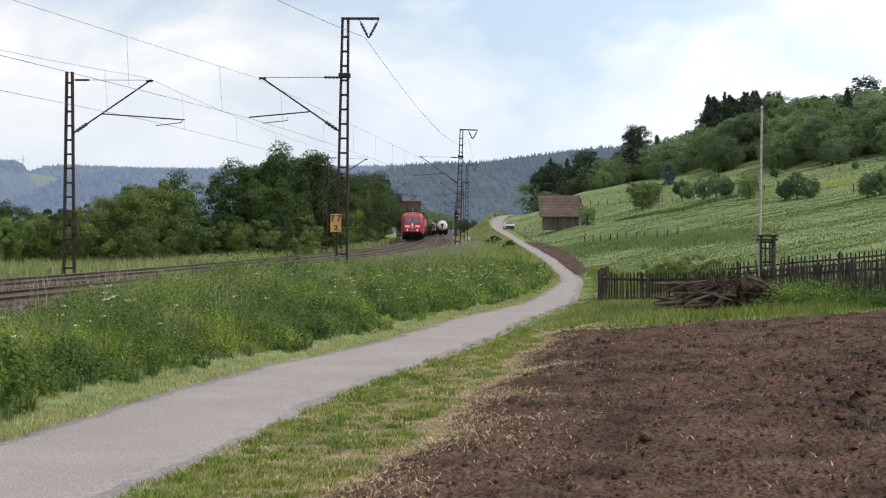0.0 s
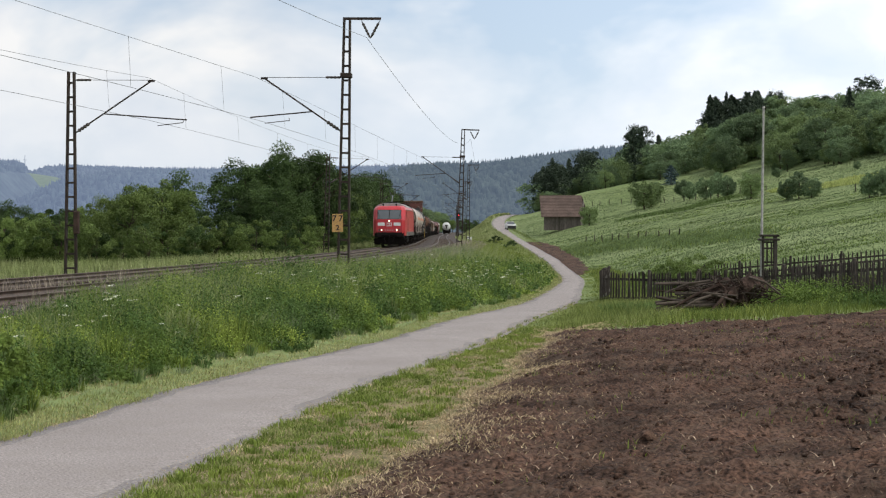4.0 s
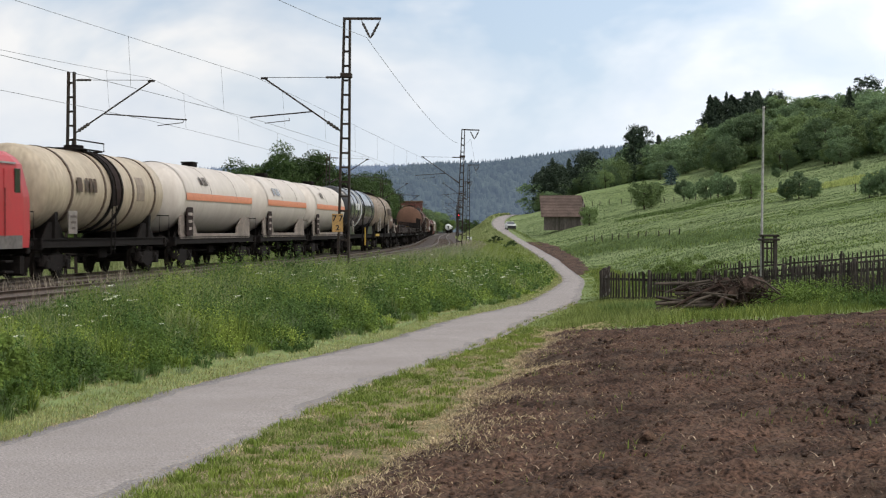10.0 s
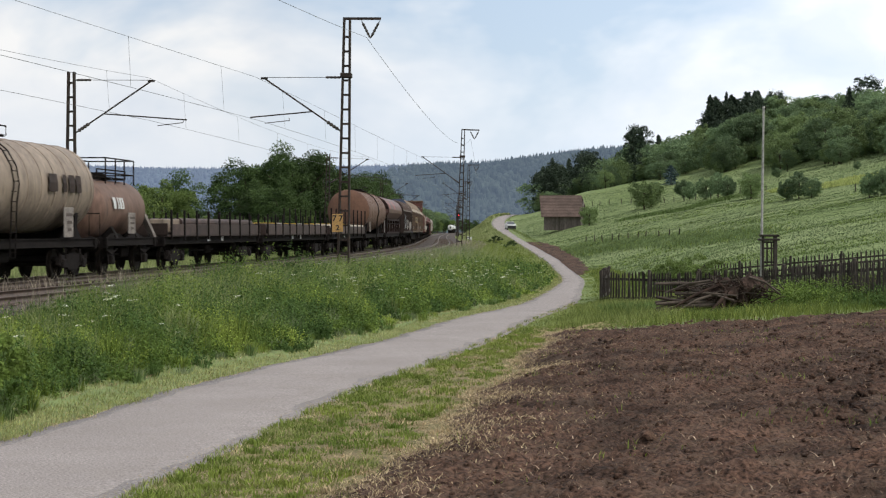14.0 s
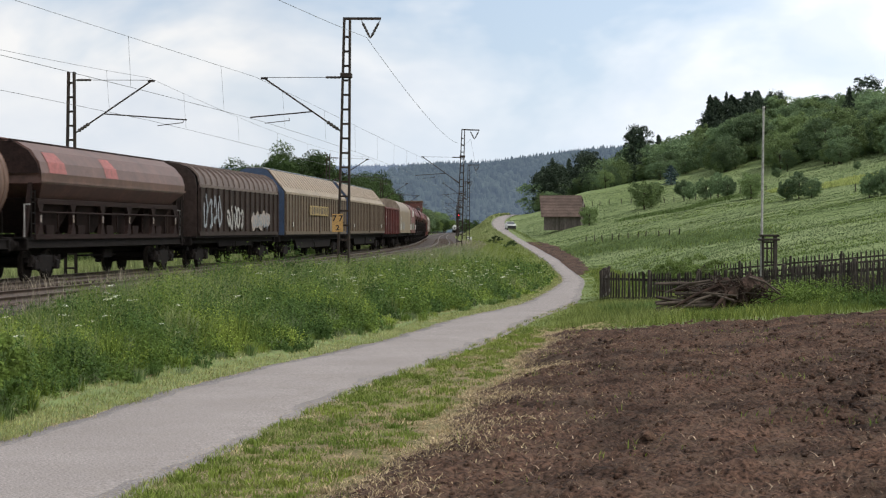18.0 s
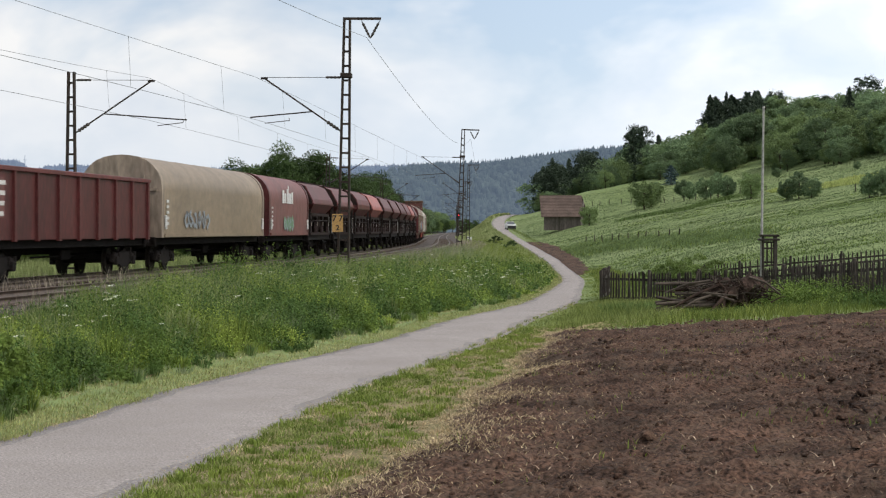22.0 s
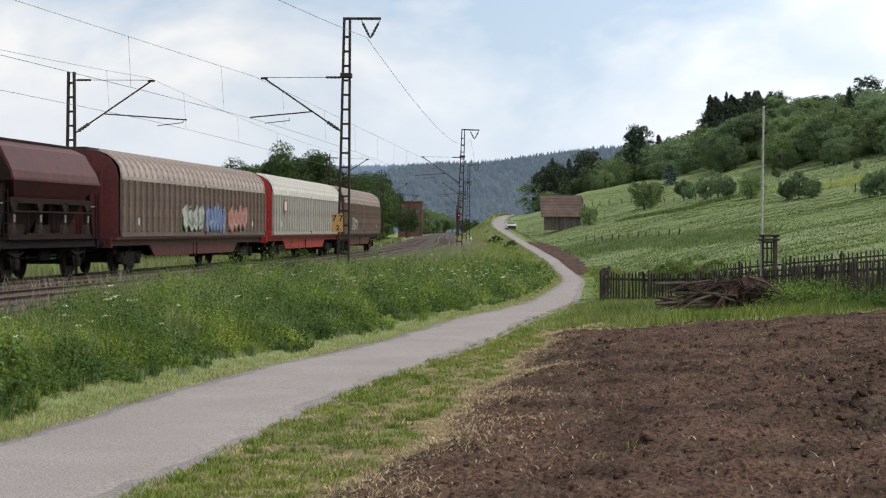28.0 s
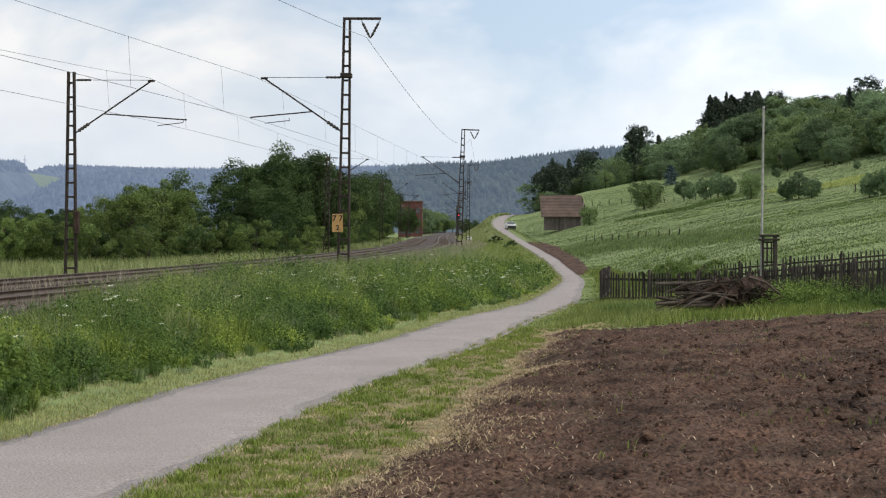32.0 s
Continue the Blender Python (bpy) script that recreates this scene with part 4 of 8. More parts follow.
        for y in (-0.1, 0.1):
            part("emblem_bar", Geo().box((s * 9.033, y, 1.97), (0.008, 0.13, 0.2)), M_RED, root)
        for k in range(5):
            part("number_bar", Geo().box((s * 9.025, -0.32 + 0.16 * k, 1.47), (0.012, 0.09, 0.09)), M_FADEDWHITE, root)
        part("buffer_beam", Geo().box((s * 8.78, 0, 1.0), (0.3, 2.6, 0.42), bevel=0.04).box((s * 8.93, 0, 1.12), (0.2, 2.3, 0.34), bevel=0.05), M_GRIME, root)
        part("snow_plough", Geo().loft([[(s * 8.5, -1.35, 0.18), (s * 8.75, 0, 0.18), (s * 8.5, 1.35, 0.18)], [(s * 8.75, -1.35, 0.72), (s * 9.05, 0, 0.72), (s * 8.75, 1.35, 0.72)]], False, False).box((s * 8.4, 0, 0.5), (0.3, 2.5, 0.5)), M_GRIME, root)
        part("coupling_hook", Geo().beam((s * 8.8, 0, 1.0), (s * 9.25, 0, 0.95), 0.1).beam((s * 9.2, 0, 0.95), (s * 9.28, 0, 0.55), 0.06), M_GRIME, root)
        part("hose", Geo().tube([(s * 8.9, 0.4, 0.85), (s * 9.1, 0.42, 0.6), (s * 9.15, 0.3, 0.4)], 0.03, 6).tube([(s * 8.9, -0.4, 0.85), (s * 9.1, -0.42, 0.6), (s * 9.15, -0.3, 0.4)], 0.03, 6), M_GRIME, root)
        b = part("bogie", bogie_mesh(1.3), None, root, at=pose(s * 5.2, 0, 0.12))
        for dx in (-1.3, 1.3):
            part("wheelset", wheelset_mesh(0.60), None, b, at=pose(dx, 0, 0.48))
        part("bogie_box", Geo().box((s * 5.2, 1.1, 0.8), (0.8, 0.2, 0.3), bevel=0.03).box((s * 5.2, -1.1, 0.8), (0.8, 0.2, 0.3), bevel=0.03), M_GRIME, root)
    part("transformer", Geo().box((0, 0, 0.68), (3.6, 2.5, 0.62), bevel=0.06).box((2.5, 0.6, 0.75), (1.0, 1.2, 0.45), bevel=0.04).box((-2.6, 0.6, 0.75), (1.1, 1.2, 0.45), bevel=0.04), M_GRIME, root)
    # pantographs: the front one up at the wire, the rear one folded
    z0 = 3.95
    g = Geo()
    for y in (-0.45, 0.45):
        g.box((4.3, y, z0), (1.9, 0.1, 0.08))
    for x in (3.5, 4.3, 5.1):
        g.box((x, 0, z0), (0.1, 1.0, 0.08))
        for y in (-0.45, 0.45):
            g.tube([(x, y, 3.72), (x, y, 3.8), (x, y, 3.95)], [0.05, 0.09, 0.05], 8)
    base = part("pantograph_base", g, M_GRIME, root)
    knee = Vector((2.9, 0, 4.62))
    head = Vector((4.45, 0, 5.40))
    part("lower_arm", Geo().tube([(4.7, 0, z0 + 0.05), knee], 0.06, 8), M_ARM, root)
    part("upper_arm", Geo().tube([knee + Vector((0, 0.12, 0)), head + Vector((0, 0.38, 0))], 0.025, 6).tube([knee + Vector((0, -0.12, 0)), head + Vector((0, -0.38, 0))], 0.025, 6).tube([knee + Vector((0, -0.15, 0)), knee + Vector((0, 0.15, 0))], 0.04, 8), M_ARM, root)
    g = Geo()
    for dx in (-0.18, 0.18):
        g.tube([(head.x + dx, -0.97, head.z - 0.22), (head.x + dx, -0.75, head.z - 0.02), (head.x + dx, -0.5, head.z + 0.06), (head.x + dx, 0.5, head.z + 0.06), (head.x + dx, 0.75, head.z - 0.02), (head.x + dx, 0.97, head.z - 0.22)], 0.025, 6)
    g.tube([(head.x - 0.18, 0.4, head.z), (head.x + 0.18, 0.4, head.z)], 0.02, 6).tube([(head.x - 0.18, -0.4, head.z), (head.x + 0.18, -0.4, head.z)], 0.02, 6)
    part("collector_head", g, M_GRIME, root)
    g = Geo()
    for y in (-0.45, 0.45):
        g.box((-6.1, y, z0), (1.9, 0.1, 0.08))
        g.tube([(-6.9, y * 0.5, z0 + 0.1), (-5.2, y * 0.6, z0 + 0.22)], 0.03, 6)
    g.tube([(-5.1, -0.95, z0 + 0.12), (-5.1, -0.5, z0 + 0.28), (-5.1, 0.5, z0 + 0.28), (-5.1, 0.95, z0 + 0.12)], 0.03, 6)
    for x in (-6.9, -5.3):
        g.box((x, 0, z0), (0.1, 1.0, 0.08))
    part("folded_pantograph", g, M_GRIME, root)
    part("roof_cable", Geo().tube([(4.9, 0.3, 4.0), (2.0, 0.3, 4.05), (-2.0, 0.3, 4.05), (-4.8, 0.3, 4.0)], 0.012, 6), M_GRIME, root)
    for x in (3.5, 1.0, -1.5, -4.0):
        part("roof_insulator", Geo().tube([(x, 0.3, 3.88), (x, 0.3, 3.94), (x, 0.3, 4.0)], [0.07, 0.05, 0.04], 8), M_CERAMIC, root)
    return root


def wall_van(L, wall, roof, label, eave=3.22, top=4.12, ends=None, frame=None, square=False, bays=2, ribs=13, shade_cols=None):
    """Sliding-wall van with ribbed walls and a ribbed, rounded or pitched roof."""
    root = thing("sliding_wall_van", Matrix(), label, "covered wagon", "freight wagons")
    gear(root, L, 4, frame, pivot=L / 2 - 3.3 if L > 20 else L / 2 - 2.7)
    bl = L - 1.3
    if square:
        sec = [(1.46, 1.22), (1.46, eave), (0.62, top - 0.05), (0.45, top)]
    else:
        sec = [(1.46, 1.22), (1.46, eave)] + [(1.46 * math.cos(a) ** 0.75, eave + (top - eave) * math.sin(a)) for a in (0.35, 0.65, 0.95, 1.2, 1.4)]
    full = sec + [(-y, z) for y, z in sec[::-1]]
    e = ends or wall
    part("end_wall", Geo().prism(full, bl / 2 - 0.02, bl / 2, "x"), e, root)
    part("end_wall", Geo().prism(full, -bl / 2, -bl / 2 + 0.02, "x"), e, root)
    for s in (-1, 1):
        for y in (-0.9, -0.3, 0.3, 0.9):
            part("end_rib", Geo().box((s * (bl / 2 + 0.03), y, 2.35), (0.08, 0.08, 2.2)), e, root)
    part("floor", Geo().box((0, 0, 1.20), (bl, 2.86, 0.08)), frame or M_GRIME, root)
    n = max(1, bays)
    inset = 0.35
    for s in (-1, 1):
        for b in range(n):
            x0 = -bl / 2 + inset + (bl - 2 * inset) * b / n + 0.015
            x1 = -bl / 2 + inset + (bl - 2 * inset) * (b + 1) / n - 0.015
            part("sliding_wall", Geo().box(((x0 + x1) / 2, s * 1.44, (1.27 + eave) / 2), (x1 - x0, 0.05, eave - 1.27)), wall, root)
            rm = shared(MESHES, ("wallrib", round(eave, 2), wall.name), lambda: Geo().box((0, 0, 0), (0.05, 0.07, eave - 1.5) if square else (0.085, 0.13, eave - 1.5), bevel=0.016).mesh("wall_rib", M_HOOP if square else M_VANRIB if wall == M_VANBROWN else wall))
            for k in range(ribs + 1):
                x = x0 + 0.06 + (x1 - x0 - 0.12) * k / ribs
                part("wall_rib", rm, None, root, at=pose(x, s * 1.48, (1.32 + eave) / 2))
            part("wall_rail", Geo().box(((x0 + x1) / 2, s * 1.475, 1.31), (x1 - x0, 0.05, 0.12)), wall, root)
            part("eave_rail", Geo().box(((x0 + x1) / 2, s * 1.475, eave - 0.06), (x1 - x0, 0.05, 0.10)), roof, root)
            # roof shell of the same door
            rs = [(s * y, z) for y, z in sec[1:]]
            g = Geo().loft([[(x, y, z) for y, z in rs] for x in (x0, x1)], False, False)
            part("roof_shell", g, roof, root, smooth=0.4)

            def rib():
                q = [(s * y * 1.0, z) for y, z in (sec[1:] if square else sec[1:-1])]
                gg = Geo()
                if square:      # short pressed seams that stop above the eave
                    (ya, za), (yb, zb) = q[0], q[1]
                    q = [(ya + (yb - ya) * u, za + (zb - za) * u) for u in (0.22, 1.0)]
                w_, d_ = (0.03, 0.03) if square else (0.05, 0.075)
                gg.loft([[(-w_, y, z), (-w_ * 0.7, y * (1 + d_ * 0.4), z + d_), (w_ * 0.7, y * (1 + d_ * 0.4), z + d_), (w_, y, z)] for y, z in q])
                return gg.mesh("roof_rib", M_TAN if square else roof)
            rr = shared(MESHES, ("roofrib", s, round(eave, 2), round(top, 2), roof.name, square), rib)
            for k in range(ribs + 1):
                part("roof_rib", rr, None, root, at=pose(x0 + 0.06 + (x1 - x0 - 0.12) * k / ribs, 0, 0))
    part("ridge", Geo().box((0, 0, top + 0.01), (bl - 0.3, 0.9 if square else 0.7, 0.11), bevel=0.03), M_DKTANK if square else M_DKBROWN, root)
    for s in (-1, 1):
        part("lower_frame", Geo().prism([(-bl / 2 + 4.6, 1.0), (bl / 2 - 4.6, 1.0), (bl / 2 - 5.4, 0.55), (-bl / 2 + 5.4, 0.55)], s * 1.16 - 0.03, s * 1.16 + 0.03) if L > 20 else Geo().box((0, s * 1.16, 0.9), (bl * 0.4, 0.05, 0.2)), frame or M_GRIME, root)
    if bays == 2:
        for s in (-1, 1):
            part("door_seam", Geo().box((0, s * 1.475, (1.27 + eave) / 2), (0.06, 0.11, eave - 1.3)), M_SOOTSHADE, root)
    part("step", Geo().tube([(0.6, 1.3, 1.0), (0.6, 1.3, 0.5), (1.1, 1.3, 0.5), (1.1, 1.3, 1.0)], 0.02, 6), M_GRIME, root)
    part("wall_plate", Geo().box((bl / 2 - 2.2, 1.530, 1.75), (0.18, 0.012, 0.24)), M_SIGNWHITE, root)
    part("wall_plate", Geo().box((-bl / 2 + 3.2, 1.530, 1.75), (0.18, 0.012, 0.24)), M_SIGNWHITE, root)
    return root


def hopper(L, paint, label, axles=2, lower=None, rounded=False):
    """Self-discharging hopper with a swing roof, slanted upper body and open lower frame."""
    root = thing("hopper_wagon", Matrix(), label, "hopper wagon", "freight wagons")
    lower = lower or M_PILLAR
    gear(root, L, axles, pivot=None if axles == 2 else L / 2 - 2.6)
    bl = L - 1.35
    h = bl / 2
    up = [(1.12, 2.34), (1.46, 2.86), (1.40, 3.12), (1.02, 3.80), (0.55, 4.02), (0.0, 4.08)]
    if rounded:
        up = [(1.12, 2.40), (1.45, 2.80), (1.47, 3.10), (1.38, 3.42), (1.12, 3.76), (0.7, 4.0), (0, 4.08)]
    sec = up + [(-y, z) for y, z in up[-2::-1]]

    def rake(z):
        """Half length of the body at a height: longest at the lip, drawn in below it and towards the ridge."""
        return h - (0.42 + 0.95 * max(0.0, (2.86 - z) / 0.52) if z < 2.86 else 0.42 + 0.22 * (z - 2.86) / 1.2)
    part("hopper_body", Geo().loft([[(s * rake(z), y, z) for y, z in sec] for s in (-1, 1)]), paint, root)
    part("roof_edge", Geo().box((0, 0.58, 4.03), (bl - 0.7, 0.10, 0.07)).box((0, -0.58, 4.03), (bl - 0.7, 0.10, 0.07)), M_SOOTSHADE, root)
    part("ridge_flap", Geo().box((0, 0, 4.10), (bl - 0.8, 0.5, 0.05), bevel=0.015), paint, root)
    nf = 2 if L < 12 else 4
    for s in (-1, 1):
        part("body_lip", Geo().beam((-rake(2.9), s * 1.45, 2.88), (rake(2.9), s * 1.45, 2.88), 0.07), paint, root)
        # end gables: the shade of the recessed ends is in the dark colour
        part("end_gable", Geo().prism([(y * 0.97, z - 0.02) for y, z in sec if z > 2.8], s * (rake(2.9) - 0.05), s * (rake(2.9) + 0.012), "x"), M_SOOTSHADE, root)
    for k in range(nf):
        x0, x1 = -h + 0.95 + (2 * h - 1.9) * k / nf + 0.06, -h + 0.95 + (2 * h - 1.9) * (k + 1) / nf - 0.06
        m0, dx = (x0 + x1) / 2, (x1 - x0) * 0.24
        # funnels near black: the unlit gaps are painted in
        part("funnel", Geo().loft([[(x0, -1.1, 2.38), (x1, -1.1, 2.38), (x1, 1.1, 2.38), (x0, 1.1, 2.38)], [(m0 - dx, -0.8, 1.38), (m0 + dx, -0.8, 1.38), (m0 + dx, 0.8, 1.38), (m0 - dx, 0.8, 1.38)]]), M_SOOTSHADE, root)
    n = 4 if L < 12 else 6
    for s in (-1, 1):
        for y in (-1.1, 1.1):
            part("end_strut", Geo().beam((s * (h - 0.1), y, 1.2), (s * (h - 0.6), y, 2.85), 0.12), M_SOOTSHADE, root)
        part("ladder", ladder(s * (h - 0.25), 1.3, 1.2, 2.6, 0.3), M_GRIME, root)
        part("end_platform", Geo().box((s * (h - 0.2), 0, 1.25), (0.7, 2.4, 0.05)), M_GRIME, root)
        part("platform_rail", Geo().tube([(s * (h + 0.05), 1.15, 1.25), (s * (h + 0.05), 1.15, 2.2), (s * (h - 0.4), 1.15, 2.2)], 0.025, 6), M_LIGHTGREY, root)
        part("crossbeam", Geo().box((0, s * 1.2, 2.3), (2 * h - 1.5, 0.12, 0.16)), M_SOOTSHADE, root)
        for k in range(n):
            # posts flare out under the body and at the foot
            x = -h + 1.0 + (2 * h - 2.0) * k / (n - 1)
            part("pillar", Geo().prism([(-0.30, 2.28), (-0.12, 2.0), (-0.10, 1.62), (-0.26, 1.28), (0.26, 1.28), (0.10, 1.62), (0.12, 2.0), (0.30, 2.28)], s * 1.2 - 0.06, s * 1.2 + 0.06), lower, root, at=pose(x, 0, 0))
            part("marking", Geo().box((x, s * 1.268, 1.8), (0.09, 0.012, 0.22)), M_VANROOF, root)
        part("walk_rail", Geo().tube([(-h + 0.8, s * 1.32, 1.98), (h - 0.8, s * 1.32, 1.98)], 0.028, 6), M_SOOTSHADE, root)
        part("side_sill", Geo().box((0, s * 1.22, 1.27), (2 * h - 1.2, 0.08, 0.14)), M_SOOTSHADE, root)
        for k in range(n - 1):
            x = -h + 1.0 + (2 * h - 2.0) * (k + 0.5) / (n - 1)
            part("lever", Geo().beam((x, s * 1.28, 1.35), (x + 0.12, s * 1.3, 1.95), 0.04), lower, root)
            part("chute", Geo().prism([(x - 0.36, 1.62), (x + 0.36, 1.62), (x + 0.26, 1.22), (x - 0.26, 1.22)], s * 1.0 - 0.04, s * 1.0 + 0.04), M_SOOTSHADE, root)
    return root


def stake_wagon(L, load, label, stakes=9):
    root = thing("stake_wagon", Matrix(), label, "flat wagon", "freight wagons")
    gear(root, L, 4, pivot=L / 2 - 2.8)
    bl = L - 1.3
    part("deck", Geo().box((0, 0, 1.27), (bl, 2.7, 0.08)), M_DKBROWN, root)
    for s in (-1, 1):
        part("end_board", Geo().box((s * bl / 2, 0, 1.5), (0.06, 2.7, 0.42), bevel=0.01), M_DKBROWN, root)
        for k in range(stakes):
            x = -bl / 2 + 0.5 + (bl - 1.0) * k / (stakes - 1)
            part("stake", Geo().box((x, s * 1.36, 1.9 if load == "white" else 1.65), (0.07, 0.08, 1.65 if load == "white" else 1.1), bevel=0.015), M_GRIME, root)
        for k in range(stakes - 1):
            x = -bl / 2 + 0.5 + (bl - 1.0) * (k + 0.5) / (stakes - 1)
            part("side_board", Geo().box((x, s * 1.33, 1.48), ((bl - 1) / (stakes - 1) - 0.16, 0.05, 0.42), bevel=0.01), M_LOAD, root)
        data_panel(root, s * 1.2, 1.12, 0.4, 0.18, y=1.2)
    rnd = random.Random(L)
    if load == "pipes":
        for k in range(7):
            y = -1.05 + 0.35 * k
            part("pipe", Geo().tube([(-bl / 2 + 0.6 + rnd.random(), y, 1.75), (bl * 0.28 + rnd.random(), y, 1.75)], 0.165, 12), M_LOAD, root)
        part("plate_stack", Geo().box((bl / 2 - 2.0, 0, 1.62), (3.2, 2.2, 0.5), bevel=0.02), M_TAN, root)
    elif load == "straps":
        for k in range(8):
            part("beam", Geo().box((rnd.uniform(-0.3, 0.3), -1.05 + 0.3 * k, 1.55), (bl - 2, 0.24, 0.45), bevel=0.02), M_LOAD, root)
        for k in range(9):
            x = -bl / 2 + 1.5 + (bl - 3) * k / 8
            part("strap", Geo().box((x, 0, 1.79), (0.22 + 0.3 * (k % 2), 2.4, 0.05)), M_YELLOW if k % 3 else M_PLANK, root)
    else:
        for k in range(8):
            part("plank_pack", Geo().box((rnd.uniform(-0.2, 0.2), -1.08 + 0.31 * k, 1.72), (bl - 1.2, 0.29, 0.16), bevel=0.01), M_PLANK, root)
        for k in range(4):
            part("strap", Geo().box((-bl / 3 + bl / 4.5 * k, 0, 1.83), (0.5, 0.8, 0.05)), M_YELLOW, root)
    return root


def gondola(L):
    root = thing("open_wagon", Matrix(), "rust-red high-sided open freight wagon", "open wagon", "freight wagons")
    gear(root, L, 4, pivot=L / 2 - 2.5)
    bl = L - 1.3
    top = 3.15
    for s in (-1, 1):
        part("side_wall", Geo().box((0, s * 1.36, (1.2 + top) / 2), (bl, 0.06, top - 1.2)), M_OXIDE, root)
        part("end_wall", Geo().box((s * bl / 2, 0, (1.2 + top) / 2), (0.06, 2.78, top - 1.2)), M_OXIDE, root)
        part("top_rail", Geo().box((0, s * 1.38, top), (bl + 0.06, 0.16, 0.14), bevel=0.02), M_OXIDE, root)
        for k in range(9):
            x = -bl / 2 + 0.25 + (bl - 0.5) * k / 8
            part("side_post", Geo().prism([(-0.09, 1.15), (0.09, 1.15), (0.07, top - 0.05), (-0.07, top - 0.05)], s * 1.37, s * 1.47), M_OXIDE, root, at=pose(x, 0, 0))
        for y in (-0.9, -0.3, 0.3, 0.9):
            part("end_post", Geo().box((s * (bl / 2 + 0.06), y, (1.2 + top) / 2), (0.1, 0.12, top - 1.3)), M_OXIDE, root)
    part("floor", Geo().box((0, 0, 1.22), (bl, 2.7, 0.06)), M_OXIDE, root)
    for k in range(4):
        part("marking", Geo().box((bl / 2 - 1.1, 1.40, 2.75 - 0.28 * k), (0.7 - 0.1 * k, 0.012, 0.12)), M_SIGNWHITE, root)
    part("wall_plate", Geo().box((bl / 2 - 0.9, 1.40, 2.35), (0.9, 0.01, 1.1)), M_TARPRED, root)
    return root


def hood_wagon(L, skin, endm, label, mark=0):
    """Telescopic-hood or tarpaulin wagon with a barrel roof."""
    root = thing("hood_wagon", Matrix(), label, "covered wagon", "freight wagons")
    gear(root, L, 4, pivot=L / 2 - 2.5)
    bl = L - 1.25
    sec = [(1.44, 1.2), (1.46, 2.9)] + [(1.46 * math.cos(a) ** 0.8, 2.9 + 1.2 * math.sin(a)) for a in (0.25, 0.5, 0.75, 1.0, 1.25, 1.45)] + [(0, 4.11)]
    full = sec + [(-y, z) for y, z in sec[-2::-1]]
    wav = 30
    rings = []
    for k in range(wav + 1):
        x = -bl / 2 + 0.35 + (bl - 0.7) * k / wav
        d = 1.0 + 0.006 * math.sin(k * 2.4)
        rings.append([(x, y * d, z if z < 1.3 else 1.2 + (z - 1.2) * d) for y, z in full])
    part("hood", Geo().loft(rings), skin, root, smooth=0.5)
    for s in (-1, 1):
        part("end_wall", Geo().prism([(y * 1.015, z if z < 1.3 else z + 0.03) for y, z in full], s * (bl / 2 - 0.32), s * bl / 2, "x"), endm, root)
        part("end_frame", Geo().box((s * (bl / 2 + 0.03), 0.8, 2.3), (0.08, 0.1, 2.2)).box((s * (bl / 2 + 0.03), -0.8, 2.3), (0.08, 0.1, 2.2)).box((s * (bl / 2 + 0.03), 0, 2.9), (0.08, 2.6, 0.1)), endm, root)
        part("latch", Geo().box((s * (bl / 2 - 0.45), 1.5, 1.75), (0.12, 0.08, 0.5), bevel=0.02), M_SIGNWHITE, root)
    part("side_rail", Geo().box((0, 1.47, 1.28), (bl - 0.8, 0.05, 0.12)).box((0, -1.47, 1.28), (bl - 0.8, 0.05, 0.12)), skin, root)
    for k in range(5):
        part("marking", Geo().box((bl / 2 - 0.75, 1.49, 2.5 - 0.2 * k), (0.34, 0.012, 0.1)), M_SIGNWHITE, root)
    if mark:
        g = Geo()
        x = 1.9
        for w, hh in ((0.36, 0.62), (0.34, 0.48), (0.12, 0.7), (0.12, 0.86), (0.12, 0.5), (0.36, 0.5), (0.34, 0.56)):
            g.box((x, 1.485, 2.95 + hh / 2 - 0.2), (w, 0.03, hh))
            x -= w + 0.17
        part("lettering_bars", g, M_WHITE, root, "white plain lettering bars")
    return root


